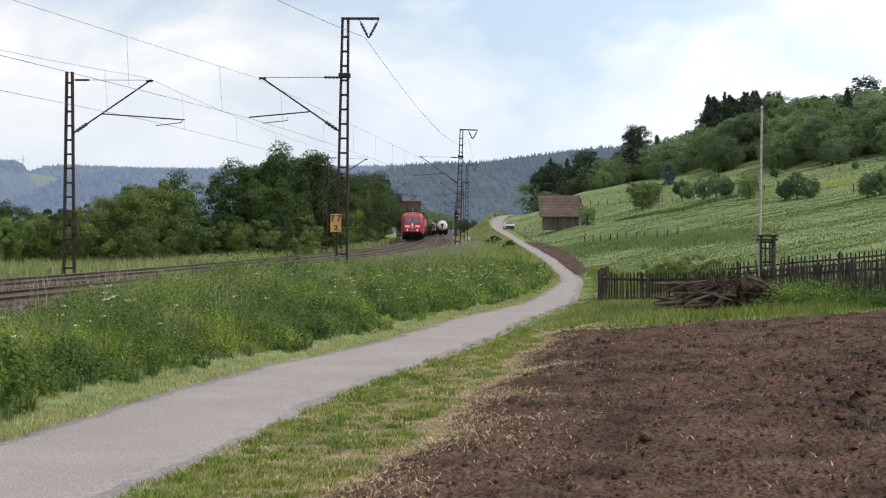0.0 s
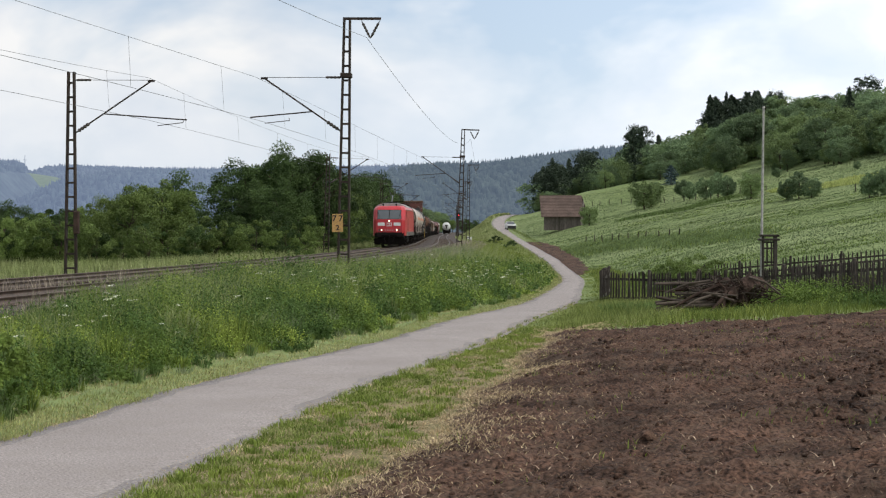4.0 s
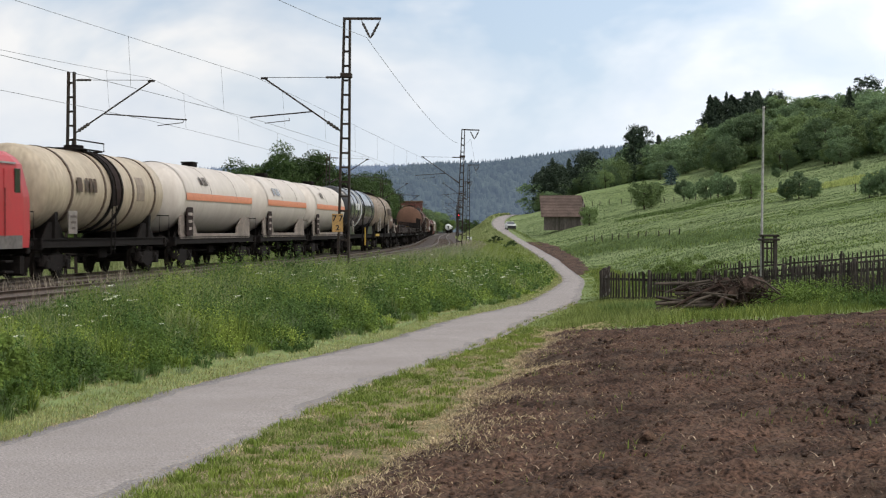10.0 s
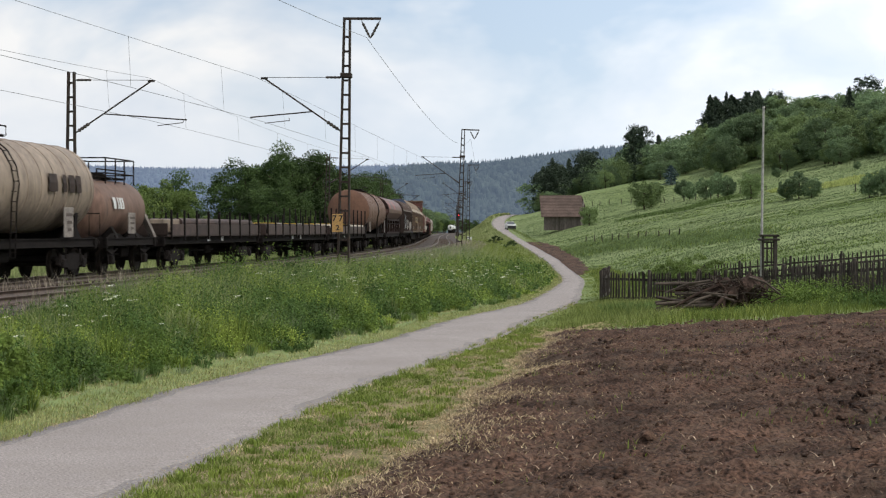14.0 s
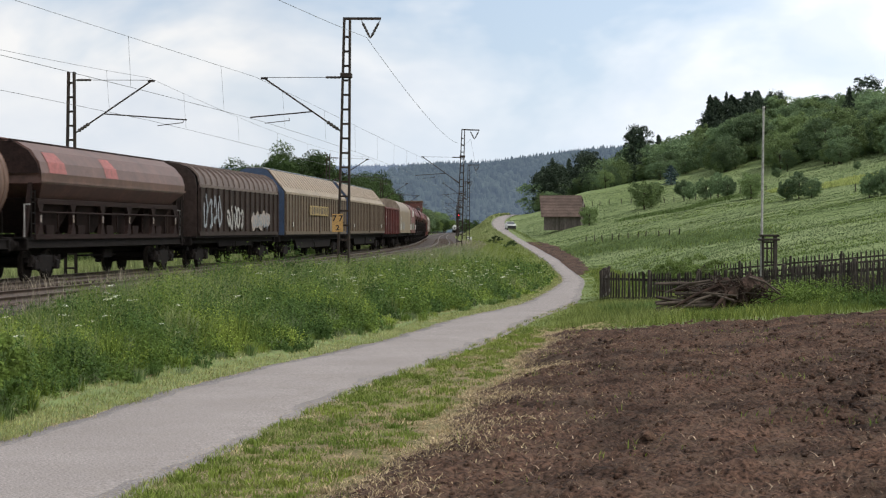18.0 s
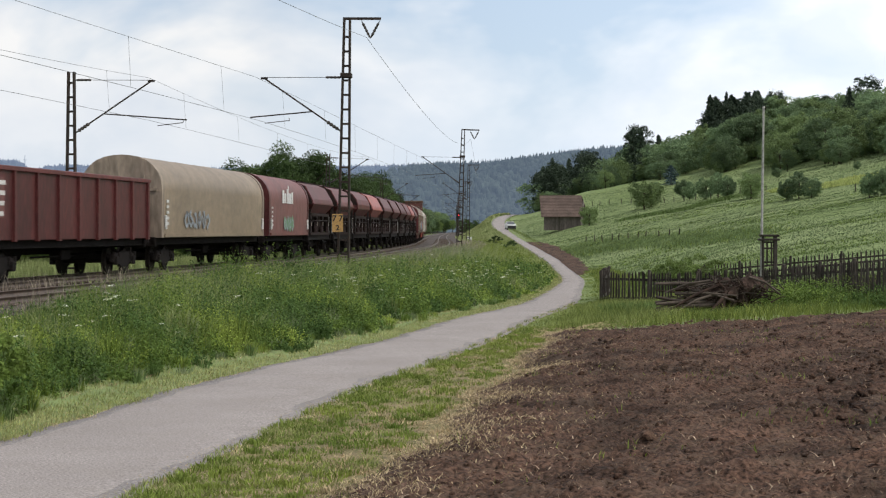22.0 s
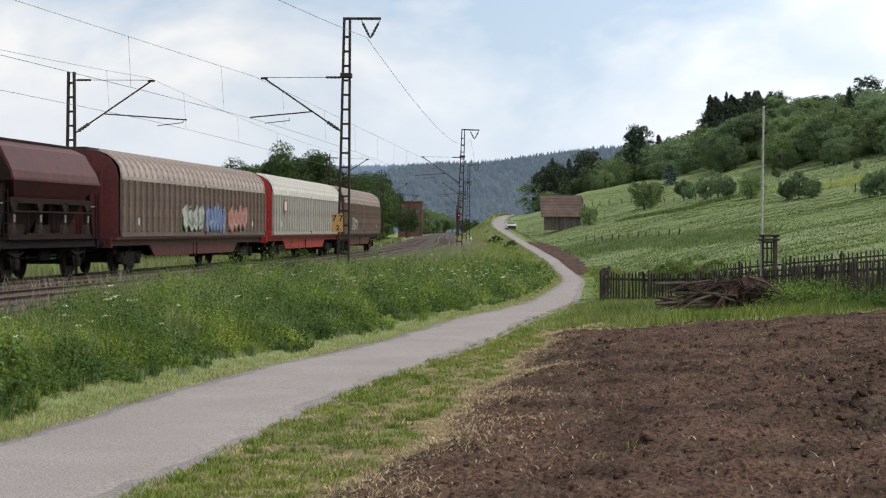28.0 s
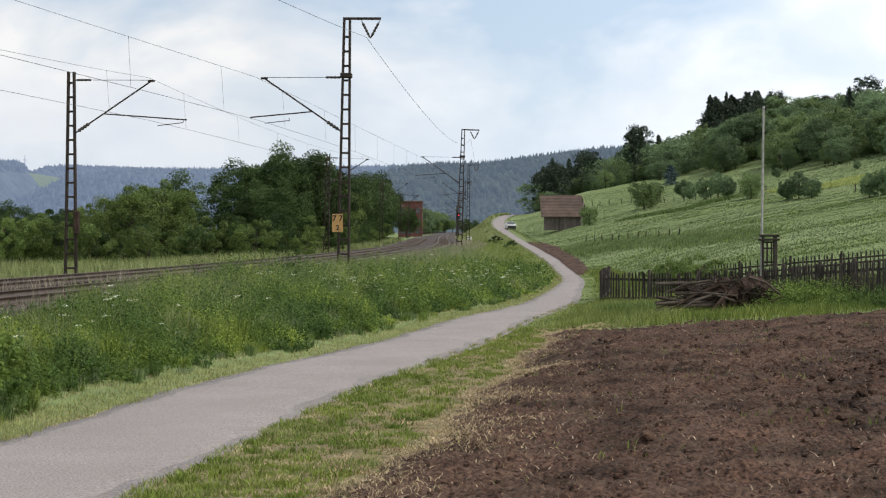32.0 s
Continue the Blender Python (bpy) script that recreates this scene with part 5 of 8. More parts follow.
# the train in running order, with lengths over buffers
TRAIN = [
    (loco(), 18.75),
    (tank_wagon(14.3, 1.30, 2.72, M_BEIGE, "beige tank wagon with dark hoops and central walkway", hoops=(-4.9, -2.3, 0.75, 4.0), hoop_m=M_HOOP, mark=(2.6, 2.85, 1.5, 0.42, M_HOOP)), 14.36),
    (tank_wagon(15.3, 1.34, 2.70, M_GASWHITE, "dirty white pressure gas tank wagon with orange band", shade=True, stripe=True, mark=(2.6, 3.35, 0.9, 0.35, M_DARKSIGN)), 15.34),
    (tank_wagon(14.2, 1.34, 2.70, M_GASWHITE, "dirty white pressure gas tank wagon with orange band", shade=True, stripe=True, mark=(2.8, 3.25, 1.3, 0.36, M_DKTANK)), 14.18),
    (tank_wagon(15.0, 1.34, 2.70, M_GASWHITE, "dirty white pressure gas tank wagon with orange band", shade=True, stripe=True, mark=(3.2, 3.35, 0.8, 0.35, M_DARKSIGN)), 15.04),
    (tank_wagon(16.4, 1.42, 2.80, M_DKTANK, "glossy dark grey tank wagon with white hoop", hoops=(-5.6, 3.0, 5.2), hoop_m=M_BLACKTANK, ends=M_BLACKTANK, mark=(3.9, 2.95, 1.7, 0.42, M_SIGNWHITE)), 16.45),
    (tank_wagon(15.9, 1.36, 2.74, M_TAN, "dirty tan ribbed tank wagon with walkway", ribs=13, mark=(-4.2, 2.85, 2.2, 0.5, M_DKBROWN)), 15.93),
    (tank_wagon(6.9, 1.02, 2.15, M_BROWN, "small brown tank wagon with railed platform", axles=2, lad=False, mark=(0.9, 2.35, 0.9, 0.36, M_SIGNWHITE), wheelp=1.9), 6.71),
    (stake_wagon(17.5, "pipes", "dark stake wagon loaded with pipes and plates"), 17.34),
    (stake_wagon(19.9, "straps", "dark stake wagon with low strapped steel beams", 10), 19.71),
    (stake_wagon(19.4, "white", "low stake wagon loaded with pale planks", 9), 19.24),
    (tank_wagon(15.6, 1.42, 2.78, M_BROWN, "rusty brown ribbed tank wagon with large end", ribs=12, ends=M_RUSTEND), 15.66),
    (hopper(17.8, M_HOPBROWN, "brown four-axle hopper wagon with swing roof", 4, M_SOOTSHADE, True), 17.81),
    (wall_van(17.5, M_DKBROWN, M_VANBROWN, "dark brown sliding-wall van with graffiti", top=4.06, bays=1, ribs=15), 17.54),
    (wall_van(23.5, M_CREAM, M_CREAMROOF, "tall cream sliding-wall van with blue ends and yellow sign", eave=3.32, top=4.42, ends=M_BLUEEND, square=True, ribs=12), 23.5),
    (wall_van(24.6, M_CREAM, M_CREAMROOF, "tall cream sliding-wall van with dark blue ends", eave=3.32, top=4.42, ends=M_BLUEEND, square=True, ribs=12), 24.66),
    (gondola(16.3), 16.36),
    (hood_wagon(18.8, M_TARP, M_TAN, "dirty beige hood wagon with sprayed paint"), 18.79),
    (hood_wagon(12.2, M_TARPRED, M_OXIDE, "red-brown hood wagon with white lettering bars", 1), 12.24),
]
first = hopper(9.65, M_OXIDE, "oxide-red two-axle hopper wagon with swing roof")
TRAIN += [(first, 9.61), (copy_thing(first, Matrix()), 9.61), (hopper(9.65, M_OXIDE, "oxide-red rounded two-axle hopper wagon", 2, None, True), 9.61)]
faded = hopper(9.65, M_BRIGHTRED, "bright faded red two-axle hopper wagon")
TRAIN += [(faded, 9.61)] + [(copy_thing(first, Matrix()), 9.61) for k in range(4)] + [(copy_thing(faded, Matrix()), 9.61), (copy_thing(first, Matrix()), 9.61)]
TRAIN += [
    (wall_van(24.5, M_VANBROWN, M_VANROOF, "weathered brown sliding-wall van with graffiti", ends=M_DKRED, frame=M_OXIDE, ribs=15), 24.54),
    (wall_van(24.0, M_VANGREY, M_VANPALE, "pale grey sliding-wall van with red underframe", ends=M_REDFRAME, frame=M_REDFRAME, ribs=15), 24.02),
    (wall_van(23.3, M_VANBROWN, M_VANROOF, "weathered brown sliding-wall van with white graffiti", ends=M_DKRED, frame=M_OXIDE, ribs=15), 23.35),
]
# what sets single wagons apart
w = TRAIN[1][0]
part("centre_frame", band(Geo(), -0.45, 1.30, 2.72, 0.75, 0.045, a0=-0.35, a1=math.pi + 0.35), M_SOOTSHADE, w, "dark centre saddle plate")
for x in (-0.95, 0.05):
    part("hoop", band(Geo(), x, 1.30, 2.72, 0.14, 0.07), M_GRIME, w)
part("repainted_patch", band(Geo(), -3.2, 1.30, 2.72, 0.9, 0.012, a0=-0.2, a1=0.42), M_TAN, w)
w = TRAIN[5][0]
part("hoop", band(Geo(), 1.5, 1.42, 2.80, 0.2, 0.035), M_SIGNWHITE, w, "white painted hoop")
part("lower_ladder", ladder(-1.3, 1.36, 0.45, 1.65, 0.36), M_YELLOW, w, "yellow step ladder")
for y in (-1, 1):
    part("skirt", Geo().prism([(-7.0, 1.2), (-4.0, 1.2), (-4.4, 1.5), (-5.0, 1.72), (-6.8, 1.72)], y * 1.22 - 0.03, y * 1.22 + 0.03), M_BLACKTANK, w)
    part("skirt", Geo().prism([(7.0, 1.2), (4.0, 1.2), (4.4, 1.5), (5.0, 1.72), (6.8, 1.72)], y * 1.22 - 0.03, y * 1.22 + 0.03), M_BLACKTANK, w)
w = TRAIN[6][0]
for x, z, a, b in ((3.2, 1.9, 0.9, 1.0), (-4.6, 1.7, 0.8, 0.9)):
    data_panel(w, x, z, a, b, M_PANEL, 1.29)
part("sole_band", Geo().box((4.6, 1.225, 1.12), (3.0, 0.02, 0.16)), M_YELLOW, w, "worn yellow band on the sole bar")
w = TRAIN[7][0]
for z in (3.35, 3.85):
    part("platform_rail", Geo().tube([(-1.6, 0.8, z), (1.6, 0.8, z), (1.6, -0.8, z), (-1.6, -0.8, z), (-1.6, 0.8, z)], 0.025, 6), M_GRIME, w)
for x in (-1.6, -0.5, 0.5, 1.6):
    part("platform_post", Geo().tube([(x, 0.8, 3.0), (x, 0.8, 3.85)], 0.025, 6).tube([(x, -0.8, 3.0), (x, -0.8, 3.85)], 0.025, 6), M_GRIME, w)
part("chute", Geo().beam((-2.4, 0.9, 2.0), (-3.0, 1.1, 1.2), 0.22, 0.12), M_PANEL, w)
w = TRAIN[12][0]
for x, wide_ in ((6.3, 1.5), (1.1, 1.3)):
    part("repainted_patch", Geo().loft([[(x - wide_ / 2, 1.478, 3.11), (x + wide_ / 2, 1.478, 3.11)], [(x - wide_ / 2, 1.388, 3.425), (x + wide_ / 2, 1.388, 3.425)], [(x - wide_ * 0.3, 1.17, 3.72), (x + wide_ * 0.42, 1.17, 3.72)]], False, False), M_BRIGHTRED, w, "faded red repainted patch")
w = TRAIN[13][0]
scrawl(w, 0.2, 3.4, 1.45, 2.5, 1.556, M_GRAFFITI[0], 3, 5)
scrawl(w, 4.2, 7.4, 1.45, 2.9, 1.556, M_GRAFFITI[4], 33, 4)
scrawl(w, -5.4, -1.6, 1.45, 2.3, 1.556, M_GRAFFITI[4], 4, 5, M_VANROOF)
w = TRAIN[14][0]
part("sign_board", Geo().box((0.4, 1.537, 2.50), (6.6, 0.01, 0.50)), M_SIGNYELLOW, w, "faded yellow sign with dark bars")
for k in range(11):
    part("sign_bar", Geo().box((3.35 - 0.59 * k, 1.544, 2.50), (0.22 + 0.22 * ((k * 7) % 5) / 4, 0.008, 0.30 + 0.12 * ((k * 3) % 4) / 3)), M_DARKSIGN, w)
part("repainted_patch", Geo().box((-7.9, 1.531, 1.85), (0.9, 0.008, 0.9)).box((-4.0, 1.531, 1.8), (0.9, 0.008, 0.8)), M_FRESHCREAM, w)
w = TRAIN[17][0]
scrawl(w, 1.6, 5.6, 1.5, 2.2, 1.485, M_GRAFFITI[4], 8, 6)
w = TRAIN[18][0]
scrawl(w, -1.0, 1.7, 1.35, 2.15, 1.485, M_GRAFFITI[4], 9, 4, M_GRAFFITI[3])
w = TRAIN[29][0]
scrawl(w, 0.5, 3.6, 1.4, 2.45, 1.556, M_GRAFFITI[3], 11, 4, M_GRAFFITI[0])
scrawl(w, -3.2, 0.0, 1.35, 2.5, 1.556, M_GRAFFITI[4], 12, 6, M_GRAFFITI[1])
scrawl(w, -7.2, -3.9, 1.35, 2.5, 1.556, M_GRAFFITI[4], 13, 4, M_GRAFFITI[2])
w = TRAIN[30][0]
part("wall_emblem", Geo().box((8.2, 1.560, 2.62), (0.75, 0.01, 0.62)), M_BRIGHTRED, w, "red framed white plate")
part("wall_emblem", Geo().box((8.2, 1.568, 2.62), (0.55, 0.008, 0.42)), M_WHITE, w)
w = TRAIN[31][0]
scrawl(w, 4.4, 7.6, 1.35, 2.4, 1.556, M_GRAFFITI[0], 14, 5)

# white tank wagons running away on the other track
silo_proto = tank_wagon(14.0, 1.35, 2.75, M_WHITE, "clean white tank wagon of a departing train", ends=M_WHITE)
part("end_valve", Geo().box((6.27, 0, 2.95), (0.08, 0.8, 0.55), bevel=0.03), M_GRIME, silo_proto)
part("end_pipe", Geo().box((6.27, 0, 2.35), (0.08, 0.35, 0.8), bevel=0.03), M_GRIME, silo_proto)
SILOS = [silo_proto] + [copy_thing(silo_proto, Matrix()) for k in range(5)]


def on_track(path, q, L):
    """Pose of a vehicle whose front is at arc length q, running towards smaller q."""
    xa, ya = path(q + L * 0.2)
    xb, yb = path(q + L * 0.8)
    return pose(float(xa + xb) / 2, float(ya + yb) / 2, RAIL, 0, 0, math.degrees(math.atan2(ya - yb, xa - xb)))


def motions():
    """The long train rolls by, gaining a little speed; the other train runs off."""
    lead = 233.65
    for ob, L in TRAIN:
        walk(ob, [(float(t), on_track(FAR_TRACK, lead - 21.5136 * t - 0.5 * 0.0611 * (t - 16) ** 2, L)) for t in range(33)])
        lead += L
    for k, ob in enumerate(SILOS):
        walk(ob, [(float(t), on_track(NEAR_TRACK, 475 + 14.0 * k + 27.5 * t, 14.0)) for t in range(0, 33, 2)])

# ---- growth ----
RNG = np.random.default_rng(7)
M_GRASS = mat("tall_grass", (0.215, 0.25, 0.063), (0.085, 0.125, 0.027), scale=0.4, rough=0.8, island=0.3, transl=0.25)
M_LUSH = mat("lush_grass", (0.235, 0.285, 0.062), (0.125, 0.185, 0.036), scale=0.4, rough=0.8, island=0.25, transl=0.25)
M_BLUEGREEN = mat("blue_green_grass", (0.15, 0.215, 0.075), (0.095, 0.15, 0.045), scale=0.5, rough=0.8, island=0.35, transl=0.25)
M_VERGE = mat("mown_verge_grass", (0.36, 0.36, 0.16), (0.24, 0.27, 0.09), scale=0.5, rough=0.85, island=0.35, transl=0.2)
M_MARGINGRASS = mat("field_margin_grass", (0.265, 0.30, 0.105), (0.165, 0.205, 0.06), scale=0.5, rough=0.85, island=0.35, transl=0.2)
M_HERB = mat("herb_leaves", (0.20, 0.275, 0.06), (0.07, 0.12, 0.027), scale=1.0, rough=0.65, island=0.28, transl=0.3)
M_DRY = mat("dry_stalks", (0.52, 0.42, 0.26), (0.38, 0.30, 0.175), scale=0.8, rough=0.85, island=0.3, transl=0.15)
M_GREYSTRAW = mat("bleached_grey_straw", (0.42, 0.37, 0.29), (0.24, 0.205, 0.155), scale=0.8, rough=0.85, island=0.4, transl=0.15)
M_CHAFF = mat("soil_litter", (0.27, 0.195, 0.135), (0.12, 0.08, 0.052), scale=3.0, rough=0.9, island=0.5)
M_ROOTBIT = mat("pale_torn_roots", (0.42, 0.33, 0.24), (0.24, 0.17, 0.12), scale=3.0, rough=0.9, island=0.4)
M_SEED = mat("seeding_meadow_grass", (0.182, 0.232, 0.118), (0.125, 0.172, 0.078), scale=0.045, rough=0.85, island=0.12, transl=0.5, spec=0.02)
M_PALESEED = mat("pale_seed_heads", (0.235, 0.278, 0.162), (0.165, 0.212, 0.105), scale=0.06, rough=0.85, island=0.15, transl=0.5, spec=0.02)
M_UMBEL = mat("white_umbels", (0.80, 0.80, 0.66), (0.66, 0.67, 0.52), rough=0.8)
M_LEAF = mat("tree_leaves", (0.072, 0.112, 0.036), (0.036, 0.062, 0.021), scale=0.35, rough=0.6, island=0.25, spread=0.3, transl=0.3)
M_LEAFLIGHT = mat("light_tree_leaves", (0.160, 0.215, 0.062), (0.095, 0.140, 0.040), scale=0.35, rough=0.6, island=0.25, spread=0.25, transl=0.3)
# wood leaves paler and bluer than near ones: distance haze in the colour
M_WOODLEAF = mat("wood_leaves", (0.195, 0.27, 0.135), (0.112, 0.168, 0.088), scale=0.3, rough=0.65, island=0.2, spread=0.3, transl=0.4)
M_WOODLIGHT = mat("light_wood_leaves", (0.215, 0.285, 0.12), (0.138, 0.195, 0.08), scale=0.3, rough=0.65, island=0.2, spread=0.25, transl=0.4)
M_FARGRASS = mat("tall_seeding_grass", (0.345, 0.375, 0.18), (0.215, 0.27, 0.10), scale=0.12, rough=0.85, island=0.2, transl=0.4, spec=0.02)
M_MOWN = mat("mown_meadow_grass", (0.40, 0.44, 0.16), (0.31, 0.36, 0.12), scale=0.2, rough=0.85, island=0.12, transl=0.4, spec=0.02)
M_DRIFT = mat("green_meadow_drift", (0.215, 0.285, 0.135), (0.155, 0.22, 0.09), scale=0.07, rough=0.85, island=0.12, transl=0.5, spec=0.02)
M_NEEDLE = mat("conifer_needles", (0.058, 0.080, 0.052), (0.034, 0.050, 0.034), scale=0.5, rough=0.7, island=0.25, spread=0.2, transl=0.15)
M_BLUESPRUCE = mat("blue_spruce_needles", (0.085, 0.125, 0.13), (0.05, 0.08, 0.085), scale=0.5, rough=0.7, island=0.3)
M_BARK = mat("bark", (0.085, 0.068, 0.052), (0.05, 0.04, 0.03), scale=4.0, rough=0.9, bump=0.04, stretch=(1, 1, 0.3))
M_WOOD = mat("weathered_wood", (0.07, 0.059, 0.051), (0.038, 0.032, 0.028), scale=3.0, rough=0.9, spread=0.4, bump=0.03, stretch=(1, 1, 0.25))
M_NETTLE = mat("dark_nettle_leaves", (0.118, 0.19, 0.054), (0.055, 0.098, 0.028), scale=1.1, rough=0.7, island=0.3, transl=0.3)
M_FRESHHERB = mat("fresh_herb_leaves", (0.34, 0.42, 0.085), (0.20, 0.27, 0.052), scale=1.1, rough=0.7, island=0.28, transl=0.3)
M_GREYGRASS = mat("grey_green_grass", (0.25, 0.29, 0.165), (0.15, 0.19, 0.095), scale=0.6, rough=0.8, island=0.35, transl=0.2)
M_SOIL = mat("tilled_soil", (0.104, 0.060, 0.042), (0.027, 0.0158, 0.0112), scale=0.8, fine=22.0, grain=0.95, rough=0.97, bump=0.12, bump_scale=16.0, dirt=(0.15, 0.108, 0.078), dirt_amount=0.5)


def blades(xy, h, w, lean=0.35, z=None, seed=1):
    """Bent blades, one at each place: arrays of corners and faces."""
    r = np.random.default_rng(seed)
    n = len(xy)
    h = np.broadcast_to(h, n) * r.uniform(0.55, 1.25, n)
    w = np.broadcast_to(w, n) * r.uniform(0.7, 1.3, n)
    a = r.uniform(0, math.tau, n)
    b = r.uniform(0, math.tau, n)
    z = ground_z(xy[:, 0], xy[:, 1]) if z is None else z
    base = np.stack([xy[:, 0], xy[:, 1], z - 0.03], 1)
    side = np.stack([np.cos(a), np.sin(a), np.zeros(n)], 1) * (w / 2)[:, None]
    bend = np.stack([np.cos(b), np.sin(b), np.zeros(n)], 1) * (h * lean * r.uniform(0.2, 1.3, n))[:, None]
    up = np.zeros((n, 3))
    up[:, 2] = h
    m = base + up * 0.6 + bend * 0.35
    t = base + up * 0.97 + bend
    v = np.stack([base - side, base + side, m + side * 0.8, m - side * 0.8, t], 1).reshape(-1, 3)
    i = np.arange(n)[:, None] * 5
    f = np.concatenate([i + [0, 1, 2], i + [0, 2, 3], i + [3, 2, 4]], 0)
    return v, f


def tufts(xy, h, w, seed=1):
    """Far grass: one upright sliver at each place."""
    r = np.random.default_rng(seed)
    n = len(xy)
    h = np.broadcast_to(h, n) * r.uniform(0.5, 1.3, n)
    a = r.uniform(0, math.pi, n)
    side = np.stack([np.cos(a), np.sin(a), np.zeros(n)], 1) * (np.broadcast_to(w, n) * r.uniform(0.6, 1.4, n) / 2)[:, None]
    base = np.stack([xy[:, 0], xy[:, 1], ground_z(xy[:, 0], xy[:, 1]) - 0.03], 1)
    tip = base + np.stack([r.normal(0, 0.25, n) * h, r.normal(0, 0.25, n) * h, h], 1)
    return np.stack([base - side, base + side, tip], 1).reshape(-1, 3), np.arange(n)[:, None] * 3 + [0, 1, 2]


def leaves(c, size, seed=1, flat=0.5, normal=None, tri=False):
    """Diamond leaves at the places c."""
    r = np.random.default_rng(seed)
    n = len(c)
    d = r.normal(size=(n, 3))
    if normal is not None:
        d = d * 0.6 + normal * flat * 2
    else:
        d[:, 2] = np.abs(d[:, 2]) + flat
    d /= np.linalg.norm(d, axis=1)[:, None]
    u = np.cross(d, r.normal(size=(n, 3)))
    u /= np.linalg.norm(u, axis=1)[:, None] + 1e-9
    q = np.cross(d, u)
    s = (np.broadcast_to(size, n) * r.uniform(0.6, 1.4, n))[:, None]
    if tri:
        v = np.stack([c - u * s * 0.8 - q * s * 0.5, c + q * s * 0.75, c + u * s * 0.9 - q * s * 0.35], 1).reshape(-1, 3)
        return v, (np.arange(n)[:, None] * 3 + [0, 1, 2])
    v = np.stack([c - u * s, c + q * s * 0.55 + d * s * 0.1, c + u * s, c - q * s * 0.55 + d * s * 0.1], 1).reshape(-1, 3)
    i = np.arange(n)[:, None] * 4
    return v, (i + [0, 1, 2, 3])


def stuff(name, vf, m, label, category, soft=0.0):
    """A scatter in one mesh; soft grass takes most of its normal from the land."""
    if soft:
        me = np_mesh(name, vf[0], vf[1], m)
        me.shade_smooth()
        r = np.random.default_rng(9)
        d = np.repeat(r.normal(0, 1 - soft, (len(me.vertices) // 3, 3)), 3, 0) + [0.0, -0.5, 1.0]
        me.normals_split_custom_set_from_vertices(d / np.linalg.norm(d, axis=1)[:, None])
        return tagged(part(name, me, m), label, category, kind="stuff")
    return tagged(part(name, np_mesh(name, vf[0], vf[1], m), m), label, category, kind="stuff")


def strip(n, y0, y1, left, right, power=2.2, seed=3):
    """Places between two plan lines, crowded towards the near end."""
    r = np.random.default_rng(seed)
    y = y0 + (y1 - y0) * r.uniform(0, 1, n) ** power
    a, b = left(y), right(y)
    return np.stack([a + (b - a) * r.uniform(0, 1, n), y], 1)


def clumpy(xy, f, keep, seed=0.0):
    """Thins a scatter into drifts."""
    return xy[bumps(xy[:, 0], xy[:, 1], f, seed) > keep]


foot = lambda y: np.minimum(lane_left(y) - 0.45, road_x(y) - np.interp(y, [58, 90, 130, 250], [ROAD_HALF + 1.15, 1.75, 1.25, 1.2])) + 0.18 * np.sin(y * 0.9) + 0.12 * np.sin(y * 2.3)
crest = lambda y: mid(y) + 5.0
grow = lambda xy: np.maximum(1.0, xy[:, 1] / 45)     # far growth is drawn coarser
# bank: grass, leafy herbs in lumps, flower heads, dry seed stalks
def stunted(xy):
    """Growth is kept short beside the near end of the ballast."""
    cap = np.interp(xy[:, 1], [26, 32.5, 37.5, 42, 70], [0.40, 0.46, 1.15, 1.3, 1.1])
    return cap + (1 - cap) * smooth(0.4, 2.4, xy[:, 0] - crest(xy[:, 1]))


def hem(xy, w=0.4, least=0.45):
    """Growth shrinks towards the mown foot of the bank."""
    return np.clip((foot(xy[:, 1]) - xy[:, 0]) / w, least, 1.0)


def shoots(xy, h, rad, stems, per, leaf, seed):
    """Leafy shoots that stand in round clumps and lean outwards."""
    q = np.random.default_rng(seed)
    n = len(xy) * stems
    hh, rr = np.repeat(h, stems), np.repeat(rad, stems)
    a, u = q.uniform(0, math.tau, n), q.uniform(0, 1, n) ** 0.5
    off = np.stack([np.cos(a), np.sin(a)], 1) * (u * rr)[:, None]
    hs = hh * (1.0 - 0.5 * u * u) * q.uniform(0.72, 1.12, n)
    root = np.repeat(xy, stems, 0) + off
    g = ground_z(root[:, 0], root[:, 1])
    lean = off / rr[:, None] * (0.28 * hs)[:, None] + q.normal(0, 0.05, (n, 2))
    t = np.tile(np.linspace(0.1, 1, per), n) + q.normal(0, 0.03, n * per)
    b = q.uniform(0, math.tau, n * per)
    size = np.repeat(np.broadcast_to(leaf, len(xy)), stems * per) * (1.25 - 0.6 * t)
    side = np.stack([np.cos(b), np.sin(b)], 1)
    p = np.column_stack([np.repeat(root, per, 0) + np.repeat(lean, per, 0) * (np.abs(t) ** 1.5)[:, None] + side * size[:, None] * 1.1, np.repeat(g, per) + np.repeat(hs, per) * t])
    nrm = np.column_stack([side * 0.8, np.full(n * per, 0.75)])
    return leaves(p, size, seed + 1, 0.55, nrm, True)


